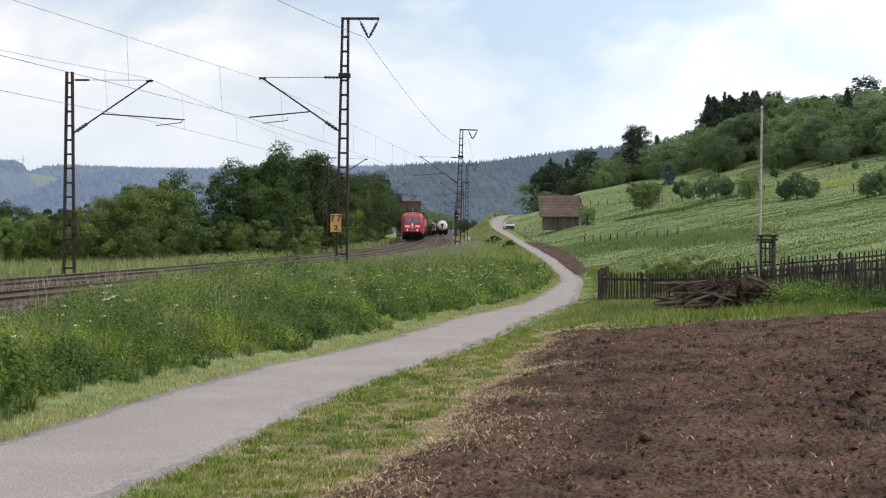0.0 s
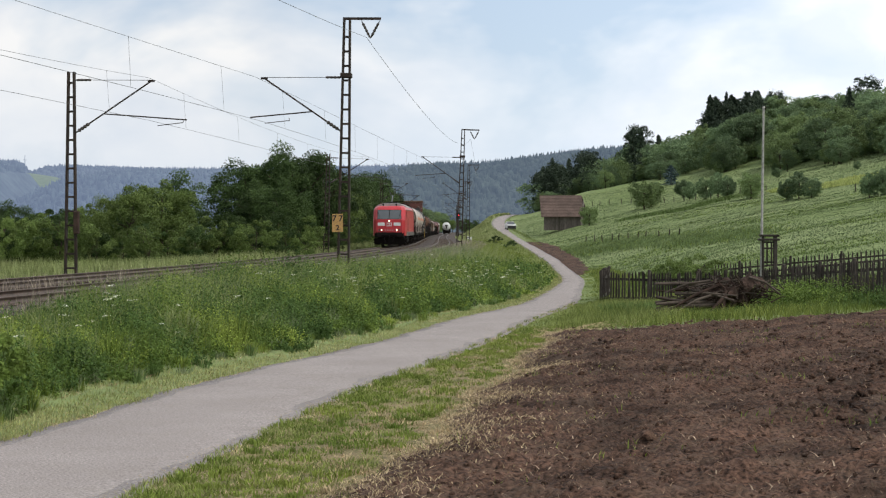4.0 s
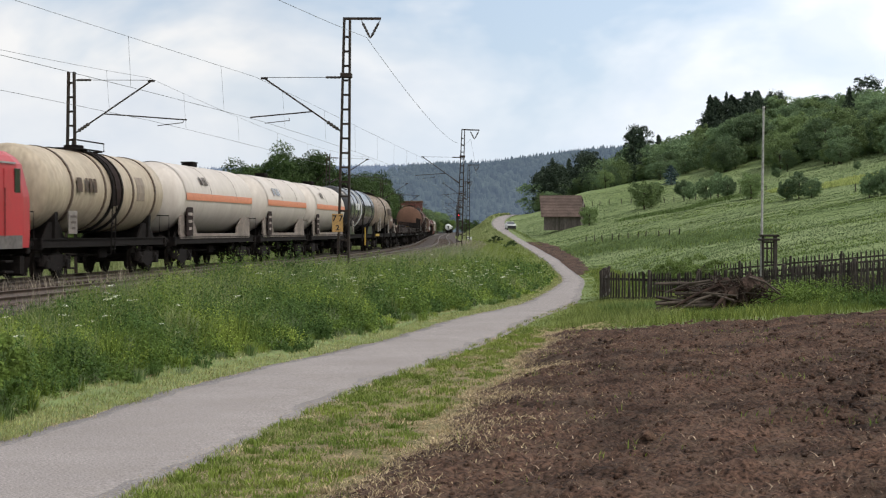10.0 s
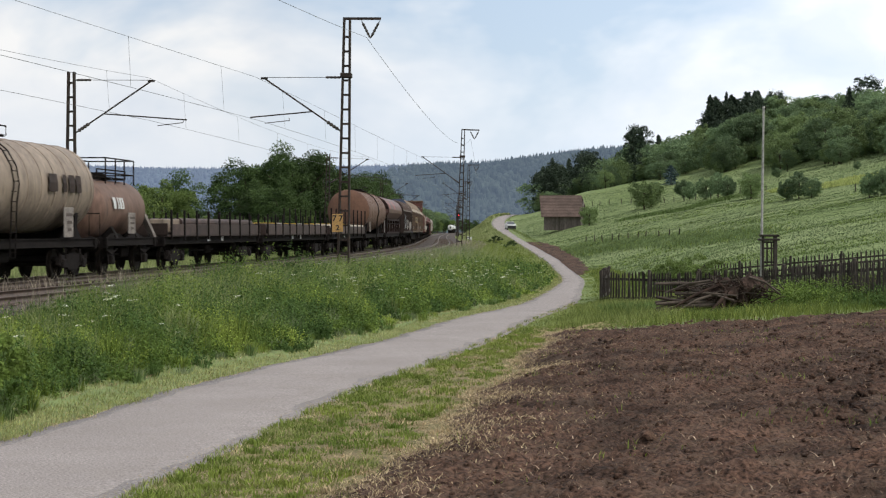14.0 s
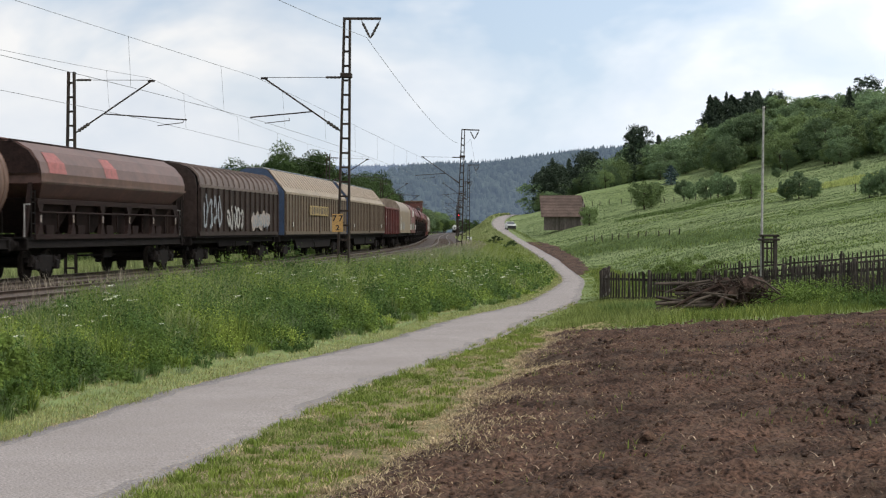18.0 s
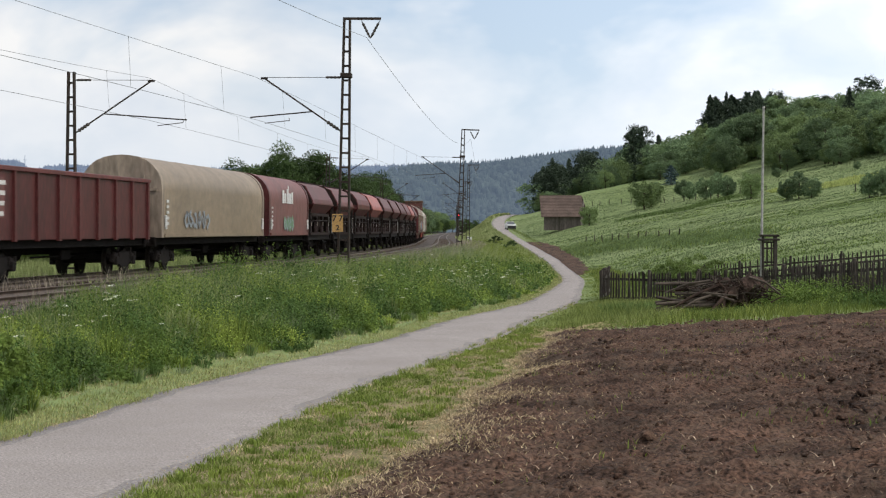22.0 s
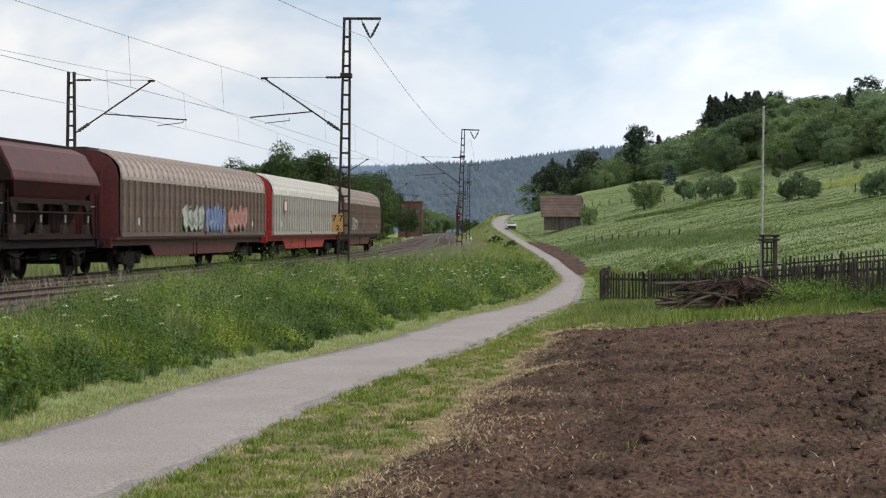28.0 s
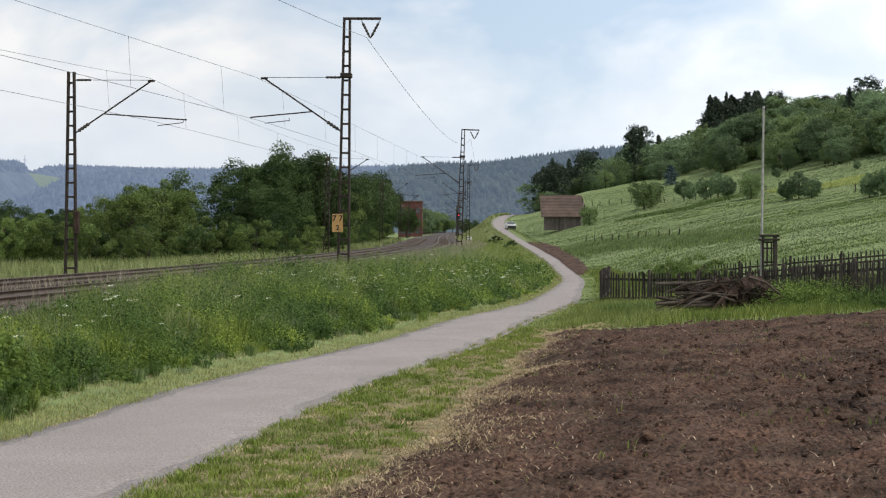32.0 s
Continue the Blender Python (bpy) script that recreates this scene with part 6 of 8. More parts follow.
xy = strip(26000, 17, 260, crest, lambda y: foot(y) - 0.15, 2.0, 11)
rise = 0.40 + 0.24 * bumps(xy[:, 0], xy[:, 1], 0.9, 1.0)
stuff("bank_grass", blades(xy, rise * hem(xy) * stunted(xy), 0.011 * grow(xy), 0.5, seed=12), M_GRASS, "tall green grass on the railway bank", "grass")
xy = clumpy(strip(15000, 17, 230, crest, lambda y: foot(y) - 0.9, 2.0, 13), 0.8, 0.1, 3.0)
stuff("bank_lush_grass", blades(xy, 0.82 * stunted(xy), 0.012 * grow(xy), 0.45, seed=14), M_LUSH, "bright lush grass clumps on the railway bank", "grass")
xy = np.concatenate([strip(7000, 30, 62, crest, lambda y: crest(y) + 2.4, 1.0, 153), strip(9000, 55, 190, crest, lambda y: crest(y) + 3.5, 1.2, 151)])
stuff("crest_grass", tufts(xy, 0.75 * stunted(xy), 0.012 * grow(xy), seed=152), M_FARGRASS, "pale seeding grass along the crest of the bank", "grass")
xy = strip(5200, 35, 125, lambda y: crest(y) - 0.3, lambda y: crest(y) + 2.2, 1.2, 155)
stuff("crest_seed_heads", blades(xy, 0.95 * np.minimum(stunted(xy), 1.05), 0.006 * grow(xy), 0.3, seed=156), M_PALESEED, "tall feathery seed heads on the crest of the bank", "grass")
xy = strip(26000, 78, 262, lambda y: crest(y) + 0.2, lambda y: foot(y) - 0.1, 1.2, 251)
stuff("far_bank_sward", tufts(xy, 0.62, 0.018 * grow(xy), seed=252), M_FARGRASS, "soft pale seeding grass on the far bank", "grass", 0.96)
xy = clumpy(strip(26000, 78, 240, lambda y: crest(y) + 1.0, lambda y: foot(y) - 0.1, 1.2, 253), 0.3, 0.0, 2.0)
stuff("far_bank_lush_grass", tufts(xy, 0.68, 0.02 * grow(xy), seed=254), M_LUSH, "bright green grass drifts on the far bank", "grass")
# drifts of the kinds follow one slow pattern over the bank, so that they stand in patches
for name_, m_, seed_, low_, high_, tall_, leaf_ in (("bank_nettles", M_NETTLE, 181, -9.0, -0.02, 0.98, 0.036), ("bank_herbs", M_HERB, 183, -0.35, 0.5, 0.9, 0.031), ("bank_fresh_herbs", M_FRESHHERB, 185, 0.22, 9.0, 0.76, 0.028)):
    for cnt_, y0_, y1_, stems_, per_ in ((700, 17, 62, 30, 16), (1150, 58, 150, 12, 10)):
        xy = strip(cnt_, y0_, y1_, crest, lambda y: foot(y) - 0.16, 1.25, seed_ + stems_)
        w_ = bumps(xy[:, 0], xy[:, 1], 0.62, 5.0) + 0.5 * bumps(xy[:, 0], xy[:, 1], 2.1, 1.0)
        back_ = np.clip((crest(xy[:, 1]) + 4.2 - xy[:, 0]) / 2.5, 0, 1) * smooth(62, 92, xy[:, 1]) + smooth(95, 145, xy[:, 1])      # grass takes over up the bank and away
        xy = xy[(w_ > low_) & (w_ < high_) & (back_ < np.random.default_rng(seed_).random(len(xy)))]
        q_ = np.random.default_rng(seed_ + 7)
        n = len(xy)
        h_ = tall_ * q_.uniform(0.65, 1.25, n) * np.clip(0.84 + 0.46 * bumps(xy[:, 0], xy[:, 1], 1.35, 1.0), 0.3, 1.5) * hem(xy, 0.5, 0.55) * stunted(xy)
        stuff(name_, shoots(xy, h_, q_.uniform(0.2, 0.46, n) * np.clip(xy[:, 1] / 60, 1, 1.5), stems_, per_, leaf_ * np.clip(xy[:, 1] / 38, 1, 3.2), seed_ + stems_ + 1), m_, "leafy clumps of herbs on the railway bank", "herbs")


def fountains(xy, h, k, seed):
    """Tussocks: blades that rise from one root and arch outwards."""
    q = np.random.default_rng(seed)
    n = len(xy) * k
    hs = np.repeat(h * q.uniform(0.7, 1.25, len(xy)), k) * q.uniform(0.6, 1.1, n)
    a = q.uniform(0, math.tau, n)
    out = np.stack([np.cos(a), np.sin(a)], 1) * (hs * q.uniform(0.05, 0.6, n))[:, None]
    root = np.repeat(xy, k, 0) + np.stack([np.cos(a), np.sin(a)], 1) * q.uniform(0, 0.13, n)[:, None]
    g = np.repeat(ground_z(xy[:, 0], xy[:, 1]), k) - 0.03
    w = 0.011 * np.repeat(grow(xy), k) * q.uniform(0.7, 1.3, n)
    b = q.uniform(0, math.tau, n)
    side = np.stack([np.cos(b) * w / 2, np.sin(b) * w / 2, b * 0], 1)
    p0 = np.column_stack([root, g])
    p1 = np.column_stack([root + out * 0.4, g + hs * 0.7])
    p2 = np.column_stack([root + out * 1.15, g + hs * q.uniform(0.75, 1.0, n)])
    v = np.stack([p0 - side, p0 + side, p1 + side, p1 - side, p2], 1).reshape(-1, 3)
    i = np.arange(n)[:, None] * 5
    return v, np.concatenate([i + [0, 1, 2], i + [0, 2, 3], i + [3, 2, 4]], 0)


for m_, seed_, cnt_, h_ in ((M_LUSH, 101, 260, 0.72), (M_BLUEGREEN, 103, 240, 0.75), (M_FARGRASS, 105, 170, 0.78), (M_GREYGRASS, 107, 110, 0.7)):
    xy = strip(cnt_, 17.5, 120, crest, lambda y: foot(y) - 0.7, 1.7, seed_)
    stuff("bank_tussocks", fountains(xy, h_ * stunted(xy) * hem(xy, 0.6, 0.5), 60, seed_ + 1), m_, "arching grass tussocks on the railway bank", "grass")
for m_, seed_, cnt_ in ((M_BLUEGREEN, 109, 60), (M_GREYGRASS, 113, 60), (M_LUSH, 115, 50)):
    stuff("foot_tussocks", fountains(strip(cnt_, 17.5, 90, lambda y: foot(y) - 0.4, lambda y: foot(y) + 0.12, 1.6, seed_), 0.26, 50, seed_ + 1), m_, "fresh arching grass along the bank foot", "grass")
xy = np.concatenate([clumpy(strip(120, 21, 37, lambda y: crest(y) + 0.6, lambda y: foot(y) - 0.3, 1.0, 17), 0.9, 0.1, 2.0), clumpy(strip(100, 46, 100, lambda y: crest(y) + 1.5, foot, 1.3, 117), 0.5, 0.15, 2.0), clumpy(strip(70, 46, 90, lambda y: foot(y) - 2.6, lambda y: foot(y) - 0.3, 1.0, 118), 0.6, -0.2, 4.0)])
n = len(xy)
zz = ground_z(xy[:, 0], xy[:, 1]) + RNG.uniform(0.5, 1.1, n)
k = 22
c = np.repeat(np.column_stack([xy, zz]), k, 0) + np.column_stack([RNG.normal(0, 0.038, (n * k, 2)), RNG.normal(0, 0.008, n * k)])
stuff("flower_heads", leaves(c, np.repeat(0.0155 * np.clip(xy[:, 1] / 50, 1, 1.2), k), 18, 2.5), M_UMBEL, "small white umbel flower heads over the grass", "flowers")
v, f = blades(xy, zz - ground_z(xy[:, 0], xy[:, 1]), 0.007, 0.03, seed=19)
stuff("flower_stems", (v, f), M_HERB, "thin green flower stems", "flowers")
xy = np.concatenate([strip(1500, 26, 60, lambda y: mid(y) + 3.7, lambda y: mid(y) + 5.3, 1.0, 20), strip(9500, 62, 200, lambda y: mid(y) + 4.0, lambda y: mid(y) + 6.4, 1.0, 21)])
stuff("dry_stalks", blades(xy, 0.5 + 0.3 * smooth(60, 90, xy[:, 1]), 0.010 * grow(xy), 0.4, seed=22), M_GREYSTRAW, "dry tan grass stalks beside the ballast", "grass")
xy = clumpy(strip(300, 45.0, 58, lambda y: mid(y) - 0.5, lambda y: mid(y) + 0.7, 1.0, 120), 1.3, -0.3, 1.0)
xy = np.concatenate([xy, strip(90, 38, 46, lambda y: mid(y) + 3.2, lambda y: mid(y) + 4.4, 1.0, 121)])
stuff("track_stalks", blades(xy, 0.62, 0.014, 0.4, RAIL - 0.3 + 0 * xy[:, 0], 122), M_GREYSTRAW, "bleached dry stalks between the tracks", "grass")
# mown verges of the lane
def on_lane(xy):
    """Height to stand on: the land, or the lane where it overlaps its edge."""
    over = (xy[:, 0] > lane_left(xy[:, 1])) & (xy[:, 0] < lane_right(xy[:, 1]))
    return np.where(over, road_z(xy[:, 1]) + 0.012, ground_z(xy[:, 0], xy[:, 1]))


xy = strip(46000, 15, 270, lambda y: foot(y) - 0.2, lambda y: lane_left(y) + 0.08 + 0.07 * np.sin(y * 1.3) + 0.06 * np.sin(y * 3.1) + 0.05 * np.sin(y * 7.7), 2.6, 23)
stuff("verge_grass", blades(xy, 0.10, 0.010 * grow(xy), 0.6, on_lane(xy), 24), M_VERGE, "short mown grass beside the lane", "grass")
xy = strip(42000, 14, 130, lambda y: foot(y) - 0.1, lambda y: lane_left(y) + 0.20 + 0.10 * np.sin(y * 1.9 + 2) + 0.07 * np.sin(y * 5.3), 2.4, 25)
stuff("verge_straw", blades(xy, 0.05, 0.009 * grow(xy), 1.6, on_lane(xy), 26), M_DRY, "dry cut straw along the lane edge", "straw")
field_left = lambda y: np.interp(y, [4, 16.2, 24.6, 42, 46], [-2.3, -0.95, 0.35, 2.5, 3.3]) + 0.16 * np.sin(y * 0.7) + 0.06 * np.sin(y * 1.9 + 1)
xy = strip(115000, 13, 66, lambda y: lane_right(y) - 0.06 - 0.05 * np.sin(y * 2.7), lambda y: np.where(y < 45, field_left(np.minimum(y, 45)) + 0.4, road_x(y) + 5), 1.9, 27)
near_soil = field_left(np.minimum(xy[:, 1], 45)) - xy[:, 0]
xy = xy[(xy[:, 1] > 44) | (near_soil > 0.7 + 0.9 * bumps(xy[:, 0], xy[:, 1], 1.1, 4.0)) | (RNG.random(len(xy)) < 0.12)]
xy = xy[(bumps(xy[:, 0], xy[:, 1], 1.6, 6.0) > -0.12 + RNG.normal(0, 0.35, len(xy))) | (xy[:, 1] > 44)]
stuff("field_edge_grass", blades(xy, 0.09 + 0.24 * smooth(44, 50, xy[:, 1]) * smooth(0.3, 1.6, xy[:, 0] - lane_right(xy[:, 1])), 0.011 * grow(xy), 0.6, on_lane(xy), 28), M_MARGINGRASS, "short green grass between lane and field", "grass")
xy = strip(70000, 13, 46, lambda y: field_left(y) - 2.2, lambda y: field_left(y) + 2.0, 1.5, 29)
inside_ = xy[:, 0] - field_left(xy[:, 1])
xy = xy[RNG.random(len(xy)) < np.clip(1.0 - (inside_ + 0.2 + 0.7 * bumps(xy[:, 0], xy[:, 1], 1.3, 2.0)) / 1.5, 0.05, 1) * np.interp(xy[:, 1], [15, 22], [0.55, 1])]
stuff("field_edge_straw", blades(xy, 0.032, 0.009, 2.6, ground_z(xy[:, 0], xy[:, 1]) + 0.03 + 0.12 * np.clip((xy[:, 0] - field_left(xy[:, 1])) / 0.8, 0, 1), seed=30), M_DRY, "dry straw along the field edge", "straw")

xy = strip(900, 13, 46, lambda y: lane_right(y) + 0.05, lambda y: field_left(y) - 0.1, 1.6, 131)
stuff("margin_tufts", fountains(xy, 0.12, 36, 132), M_LUSH, "green grass tufts on the field margin", "grass")
xy = strip(600, 16, 45, lambda y: field_left(y) - 1.0, lambda y: field_left(y) + 1.1, 1.3, 133)
stuff("margin_straw_tufts", fountains(xy, 0.10, 30, 134), M_DRY, "bleached straw tufts along the soil", "straw")
xy = strip(9000, 13, 66, lambda y: lane_right(y) - 0.3, lambda y: lane_right(y) + 0.25, 1.8, 139)
stuff("lane_edge_straw", blades(xy, 0.05, 0.010 * grow(xy), 1.6, on_lane(xy), 140), M_DRY, "dry cut straw along the field side of the lane", "straw")

# ---- tilled field ----


def lattice(x, y, cell, seed):
    """Smooth random relief of the given cell size."""
    r = np.random.default_rng(seed)
    t = r.uniform(-1, 1, (256, 256))
    u, w = x / cell, y / cell
    i, j = np.floor(u).astype(int), np.floor(w).astype(int)
    a, b = u - i, w - j
    a, b = a * a * (3 - 2 * a), b * b * (3 - 2 * b)
    g = lambda p, q: t[p % 256, q % 256]
    return (g(i, j) * (1 - a) + g(i + 1, j) * a) * (1 - b) + (g(i, j + 1) * (1 - a) + g(i + 1, j + 1) * a) * b


field_end = lambda x: 43.3 + 0.3 * np.sin(x * 1.1) + 0.75 * np.maximum(x - 7.5, 0)
fy = 9 + 39.5 * np.linspace(0, 1, 420) ** 1.3
u = np.linspace(0, 1, 340)
FY, U = np.meshgrid(fy, u, indexing="ij")
FX = field_left(FY) + (20 - field_left(FY)) * U ** 1.2
rel = 0.075 * lattice(FX, FY, 1.3, 1) + 0.05 * np.abs(lattice(FX, FY, 0.55, 2)) + 0.045 * np.abs(lattice(FX, FY, 0.24, 3)) + 0.05 * np.maximum(lattice(FX, FY, 0.11, 5), 0) + 0.035 * lattice(FX, FY, 0.06, 4)
rim = np.clip(np.minimum(np.minimum((FX - field_left(FY)) / 0.8, (field_end(FX) - FY) / 0.8), 1), -0.2, 1)
FZ = ground_z(FX, FY) + rel * np.clip(rim, 0, 1) + 0.055 * rim
I = np.arange(FX.size).reshape(FX.shape)
F = np.stack([I[:-1, :-1], I[:-1, 1:], I[1:, 1:], I[1:, :-1]], -1).reshape(-1, 4)
tagged(part("soil_field", np_mesh("soil_field", np.stack([FX, FY, FZ], -1).reshape(-1, 3), F, M_SOIL), M_SOIL), "freshly tilled brown soil with clods", "soil", kind="structure")


def soil_z(x, y):
    return ground_z(x, y) + 0.055 + 0.075 * lattice(x, y, 1.3, 1) + 0.05 * np.abs(lattice(x, y, 0.55, 2)) + 0.045 * np.abs(lattice(x, y, 0.24, 3)) + 0.05 * np.maximum(lattice(x, y, 0.11, 5), 0)


def clods(n, seed, base=0.015, cap=0.055, start=0.5):
    """Rounded lumps of earth."""
    r = np.random.default_rng(seed)
    xy = strip(n, 12, 44, lambda y: field_left(y) + start, lambda y: y * 0 + 15, 1.5, seed)
    s = np.minimum(r.lognormal(math.log(base), 0.6, n), cap)
    o = np.array([(1, 0, 0), (0, 1, 0), (-1, 0, 0), (0, -1, 0), (0, 0, 1), (0.7, 0.7, 0.55), (-0.7, 0.6, 0.6), (-0.6, -0.7, 0.5), (0.7, -0.6, 0.6)])
    v = o[None] * r.uniform(0.35, 1.5, (n, 9, 1)) * s[:, None, None] + np.stack([xy[:, 0], xy[:, 1], soil_z(xy[:, 0], xy[:, 1])], 1)[:, None]
    f = np.array([(0, 5, 8), (0, 1, 5), (1, 6, 5), (1, 2, 6), (2, 7, 6), (2, 3, 7), (3, 8, 7), (3, 0, 8), (4, 5, 6), (4, 6, 7), (4, 7, 8), (4, 8, 5)])
    return v.reshape(-1, 3), (np.arange(n)[:, None, None] * 9 + f[None]).reshape(-1, 3)


my_ = np.linspace(9, 46, 180)
mu = np.linspace(0, 1, 16)
MY, MU = np.meshgrid(my_, mu, indexing="ij")
MX = field_left(MY) - 2.4 + 3.2 * MU
M_MARGIN = mat("dry_field_margin", (0.24, 0.185, 0.105), (0.13, 0.11, 0.058), scale=1.3, fine=20.0, grain=0.7, rough=0.95, bump=0.05, bump_scale=22.0, dirt=(0.12, 0.145, 0.045), dirt_amount=0.7)
I = np.arange(MX.size).reshape(MX.shape)
F = np.stack([I[:-1, :-1], I[:-1, 1:], I[1:, 1:], I[1:, :-1]], -1).reshape(-1, 4)
tagged(part("field_margin", np_mesh("field_margin", np.stack([MX, MY, ground_z(MX, MY) + 0.03 * np.sin(MU * math.pi) - 0.008], -1).reshape(-1, 3), F, M_MARGIN), M_MARGIN), "dry brown margin of the tilled field", "soil", kind="structure")
stuff("soil_clods", clods(17000, 31, 0.0125), M_SOIL, "loose lumps of brown earth", "soil")
stuff("large_clods", clods(520, 36, 0.034, 0.085, 2.5), M_SOIL, "large torn lumps of earth on the field", "soil")
v, f = clods(900, 236, 0.022, 0.06)
q_ = np.random.default_rng(237)
spot = np.array([(5.4, 23.4), (4.2, 27.4), (6.6, 26.0), (4.6, 19.0), (7.4, 31.0), (3.6, 33.5)])[q_.integers(0, 6, 900)] + q_.normal(0, 1, (900, 2)) * [0.8, 1.3]
old = v.reshape(900, 9, 3)
cen = old.mean(1)
new_z = soil_z(spot[:, 0], spot[:, 1]) - soil_z(cen[:, 0], cen[:, 1]) + q_.uniform(0, 0.03, 900)
v = (old + np.column_stack([spot - cen[:, :2], new_z])[:, None]).reshape(-1, 3)
stuff("clod_heaps", (v, f), M_SOIL, "dark moist clods heaped on the field", "soil")
xy = strip(24000, 12, 44, lambda y: field_left(y) + 0.1, lambda y: y * 0 + 15, 1.5, 32)
stuff("field_straw", blades(xy, 0.030, 0.010, 2.6, soil_z(xy[:, 0], xy[:, 1]) + 0.025, 33), M_CHAFF, "pale straw and root bits on the soil", "straw")
xy = strip(2600, 12, 44, lambda y: field_left(y) + 0.2, lambda y: y * 0 + 15, 1.3, 137)
stuff("root_bits", blades(xy, 0.045, 0.013, 2.2, soil_z(xy[:, 0], xy[:, 1]) + 0.03, 138), M_ROOTBIT, "pale torn roots and stalks on the soil", "straw")
xy = clumpy(strip(16000, 13, 44, lambda y: field_left(y) + 0.5, lambda y: y * 0 + 14, 1.2, 34), 1.4, 0.62, 1.0)
stuff("field_weeds", blades(xy, 0.10, 0.012, 0.7, soil_z(xy[:, 0], xy[:, 1]), 35), M_LUSH, "sparse green weeds on the soil", "weeds")

# ---- meadow and far grass ----
lane_r = lambda y: road_x(y) + ROAD_HALF
xy = np.concatenate([strip(30000, 44.5, 70, lambda y: lane_r(y) + 0.4, lambda y: lane_r(y) + 14, 1.0, 36), strip(13000, 60, 140, lambda y: lane_right(y) + 0.05, lambda y: lane_r(y) + 2.2, 1.0, 136), strip(5000, 225, 400, lambda y: lane_right(y) + 0.05, lambda y: lane_r(y) + 0.8, 1.0, 236)])
xy = xy[(xy[:, 0] < 7.5) | (xy[:, 1] > field_end(xy[:, 0]) + 0.1)]
stuff("rough_grass", blades(xy, (0.26 + 0.2 * bumps(xy[:, 0], xy[:, 1], 0.8)) * (0.3 + 0.7 * smooth(0.2, 1.5, xy[:, 0] - lane_right(xy[:, 1]))), 0.018, 0.5, seed=37), M_GRASS, "rough green grass before the garden fence", "grass")
xy = strip(190000, 66, 360, lambda y: lane_r(y) + 0.3, lambda y: lane_r(y) + 20 + y * 0.19, 1.5, 38)
earth_w = lambda y: np.interp(y, [130, 144, 161, 178, 197, 218, 240, 246], [0.0, 1.25, 1.6, 1.75, 1.9, 2.2, 1.6, 0.0]) + 0.12 * np.sin(y * 0.8) + 0.07 * np.sin(y * 2.1)
cut = lambda q: q[(q[:, 0] > lane_right(q[:, 1]) + earth_w(q[:, 1]) + 0.1 * np.sin(q[:, 1] * 5.0)) | (q[:, 1] < 132) | (q[:, 1] > 244)]
xy = cut(xy)
stuff("meadow_grass", tufts(xy, 0.095, 0.036 * grow(xy), seed=39), M_SEED, "pale seeding meadow grass on the hill", "grass", 0.96)
xy = clumpy(strip(110000, 66, 330, lambda y: lane_r(y) + 0.3, lambda y: lane_r(y) + 12 + y * 0.17, 1.5, 40), 0.09, 0.12, 3.0)
xy = cut(xy)
stuff("meadow_green_drifts", tufts(xy, 0.10, 0.036 * grow(xy), seed=41), M_DRIFT, "greener drifts in the hill meadow", "grass", 0.96)
xy = cut(clumpy(strip(60000, 68, 230, lambda y: lane_r(y) + 0.3, lambda y: lane_r(y) + 8 + y * 0.13, 1.3, 240), 0.16, 0.25, 1.0))
stuff("meadow_lush_drifts", tufts(xy, 0.115, 0.036 * grow(xy), seed=241), M_HERB, "dark lush drifts low on the hill meadow", "grass", 0.96)
xy = cut(clumpy(strip(60000, 68, 300, lambda y: lane_r(y) + 1, lambda y: lane_r(y) + 12 + y * 0.17, 1.3, 242), 0.07, 0.2, 8.0))
stuff("meadow_pale_drifts", tufts(xy, 0.12, 0.026 * grow(xy), seed=243), M_PALESEED, "pale seeding drifts on the hill meadow", "grass", 0.96)
def along(pts, n, spread, seed):
    """Places scattered about a bent line."""
    q = np.random.default_rng(seed)
    pts = np.array(pts, float)
    u = q.uniform(0, len(pts) - 1, n)
    return np.column_stack([np.interp(u, np.arange(len(pts)), pts[:, 0]), np.interp(u, np.arange(len(pts)), pts[:, 1])]) + q.normal(0, 1, (n, 2)) * spread


# dark growth drawn where a terrace line's shadow crosses the meadow
SHADE_LINE = [(25.5, 250.7), (28.1, 242.2), (31.3, 237.1), (36.3, 245.8), (40.8, 249.2)]
FOOT_BAND = [(15.2, 206), (16.4, 191), (18.7, 186), (20.6, 177), (21.7, 164), (22.3, 151), (24.0, 141)]
stuff("balk_growth", tufts(along(SHADE_LINE, 9000, (0.6, 1.8), 261), 0.36, 0.09, seed=262), M_BLUEGREEN, "dark growth drawing a shadow line across the meadow", "herbs", 0.6)
stuff("meadow_foot_herbs", tufts(cut(along(FOOT_BAND, 24000, (1.3, 4.5), 263)), 0.34, 0.075, seed=264), M_DRIFT, "dark lush herbs at the foot of the meadow", "herbs", 0.6)
stuff("meadow_foot_fresh_herbs", tufts(cut(along(FOOT_BAND, 5000, (1.5, 5.0), 265)), 0.32, 0.08, seed=266), M_LUSH, "fresh green herbs at the foot of the meadow", "herbs", 0.6)
xy = strip(70000, 40, 330, lambda y: mid(y) - 24, lambda y: mid(y) - 5.2, 1.3, 42)
stuff("far_side_grass", tufts(xy, 0.6, 0.022 * grow(xy), seed=43), M_FARGRASS, "tall pale grass beyond the tracks", "grass", 0.4)
xy = strip(50000, 190, 420, lambda y: mid(y) + 5.0, lambda y: road_x(y) - ROAD_HALF - 0.2, 1.2, 44)
stuff("far_bank_grass", tufts(xy, 0.5, 0.03 * grow(xy), seed=45), M_FARGRASS, "green grass on the far bank", "grass", 0.96)

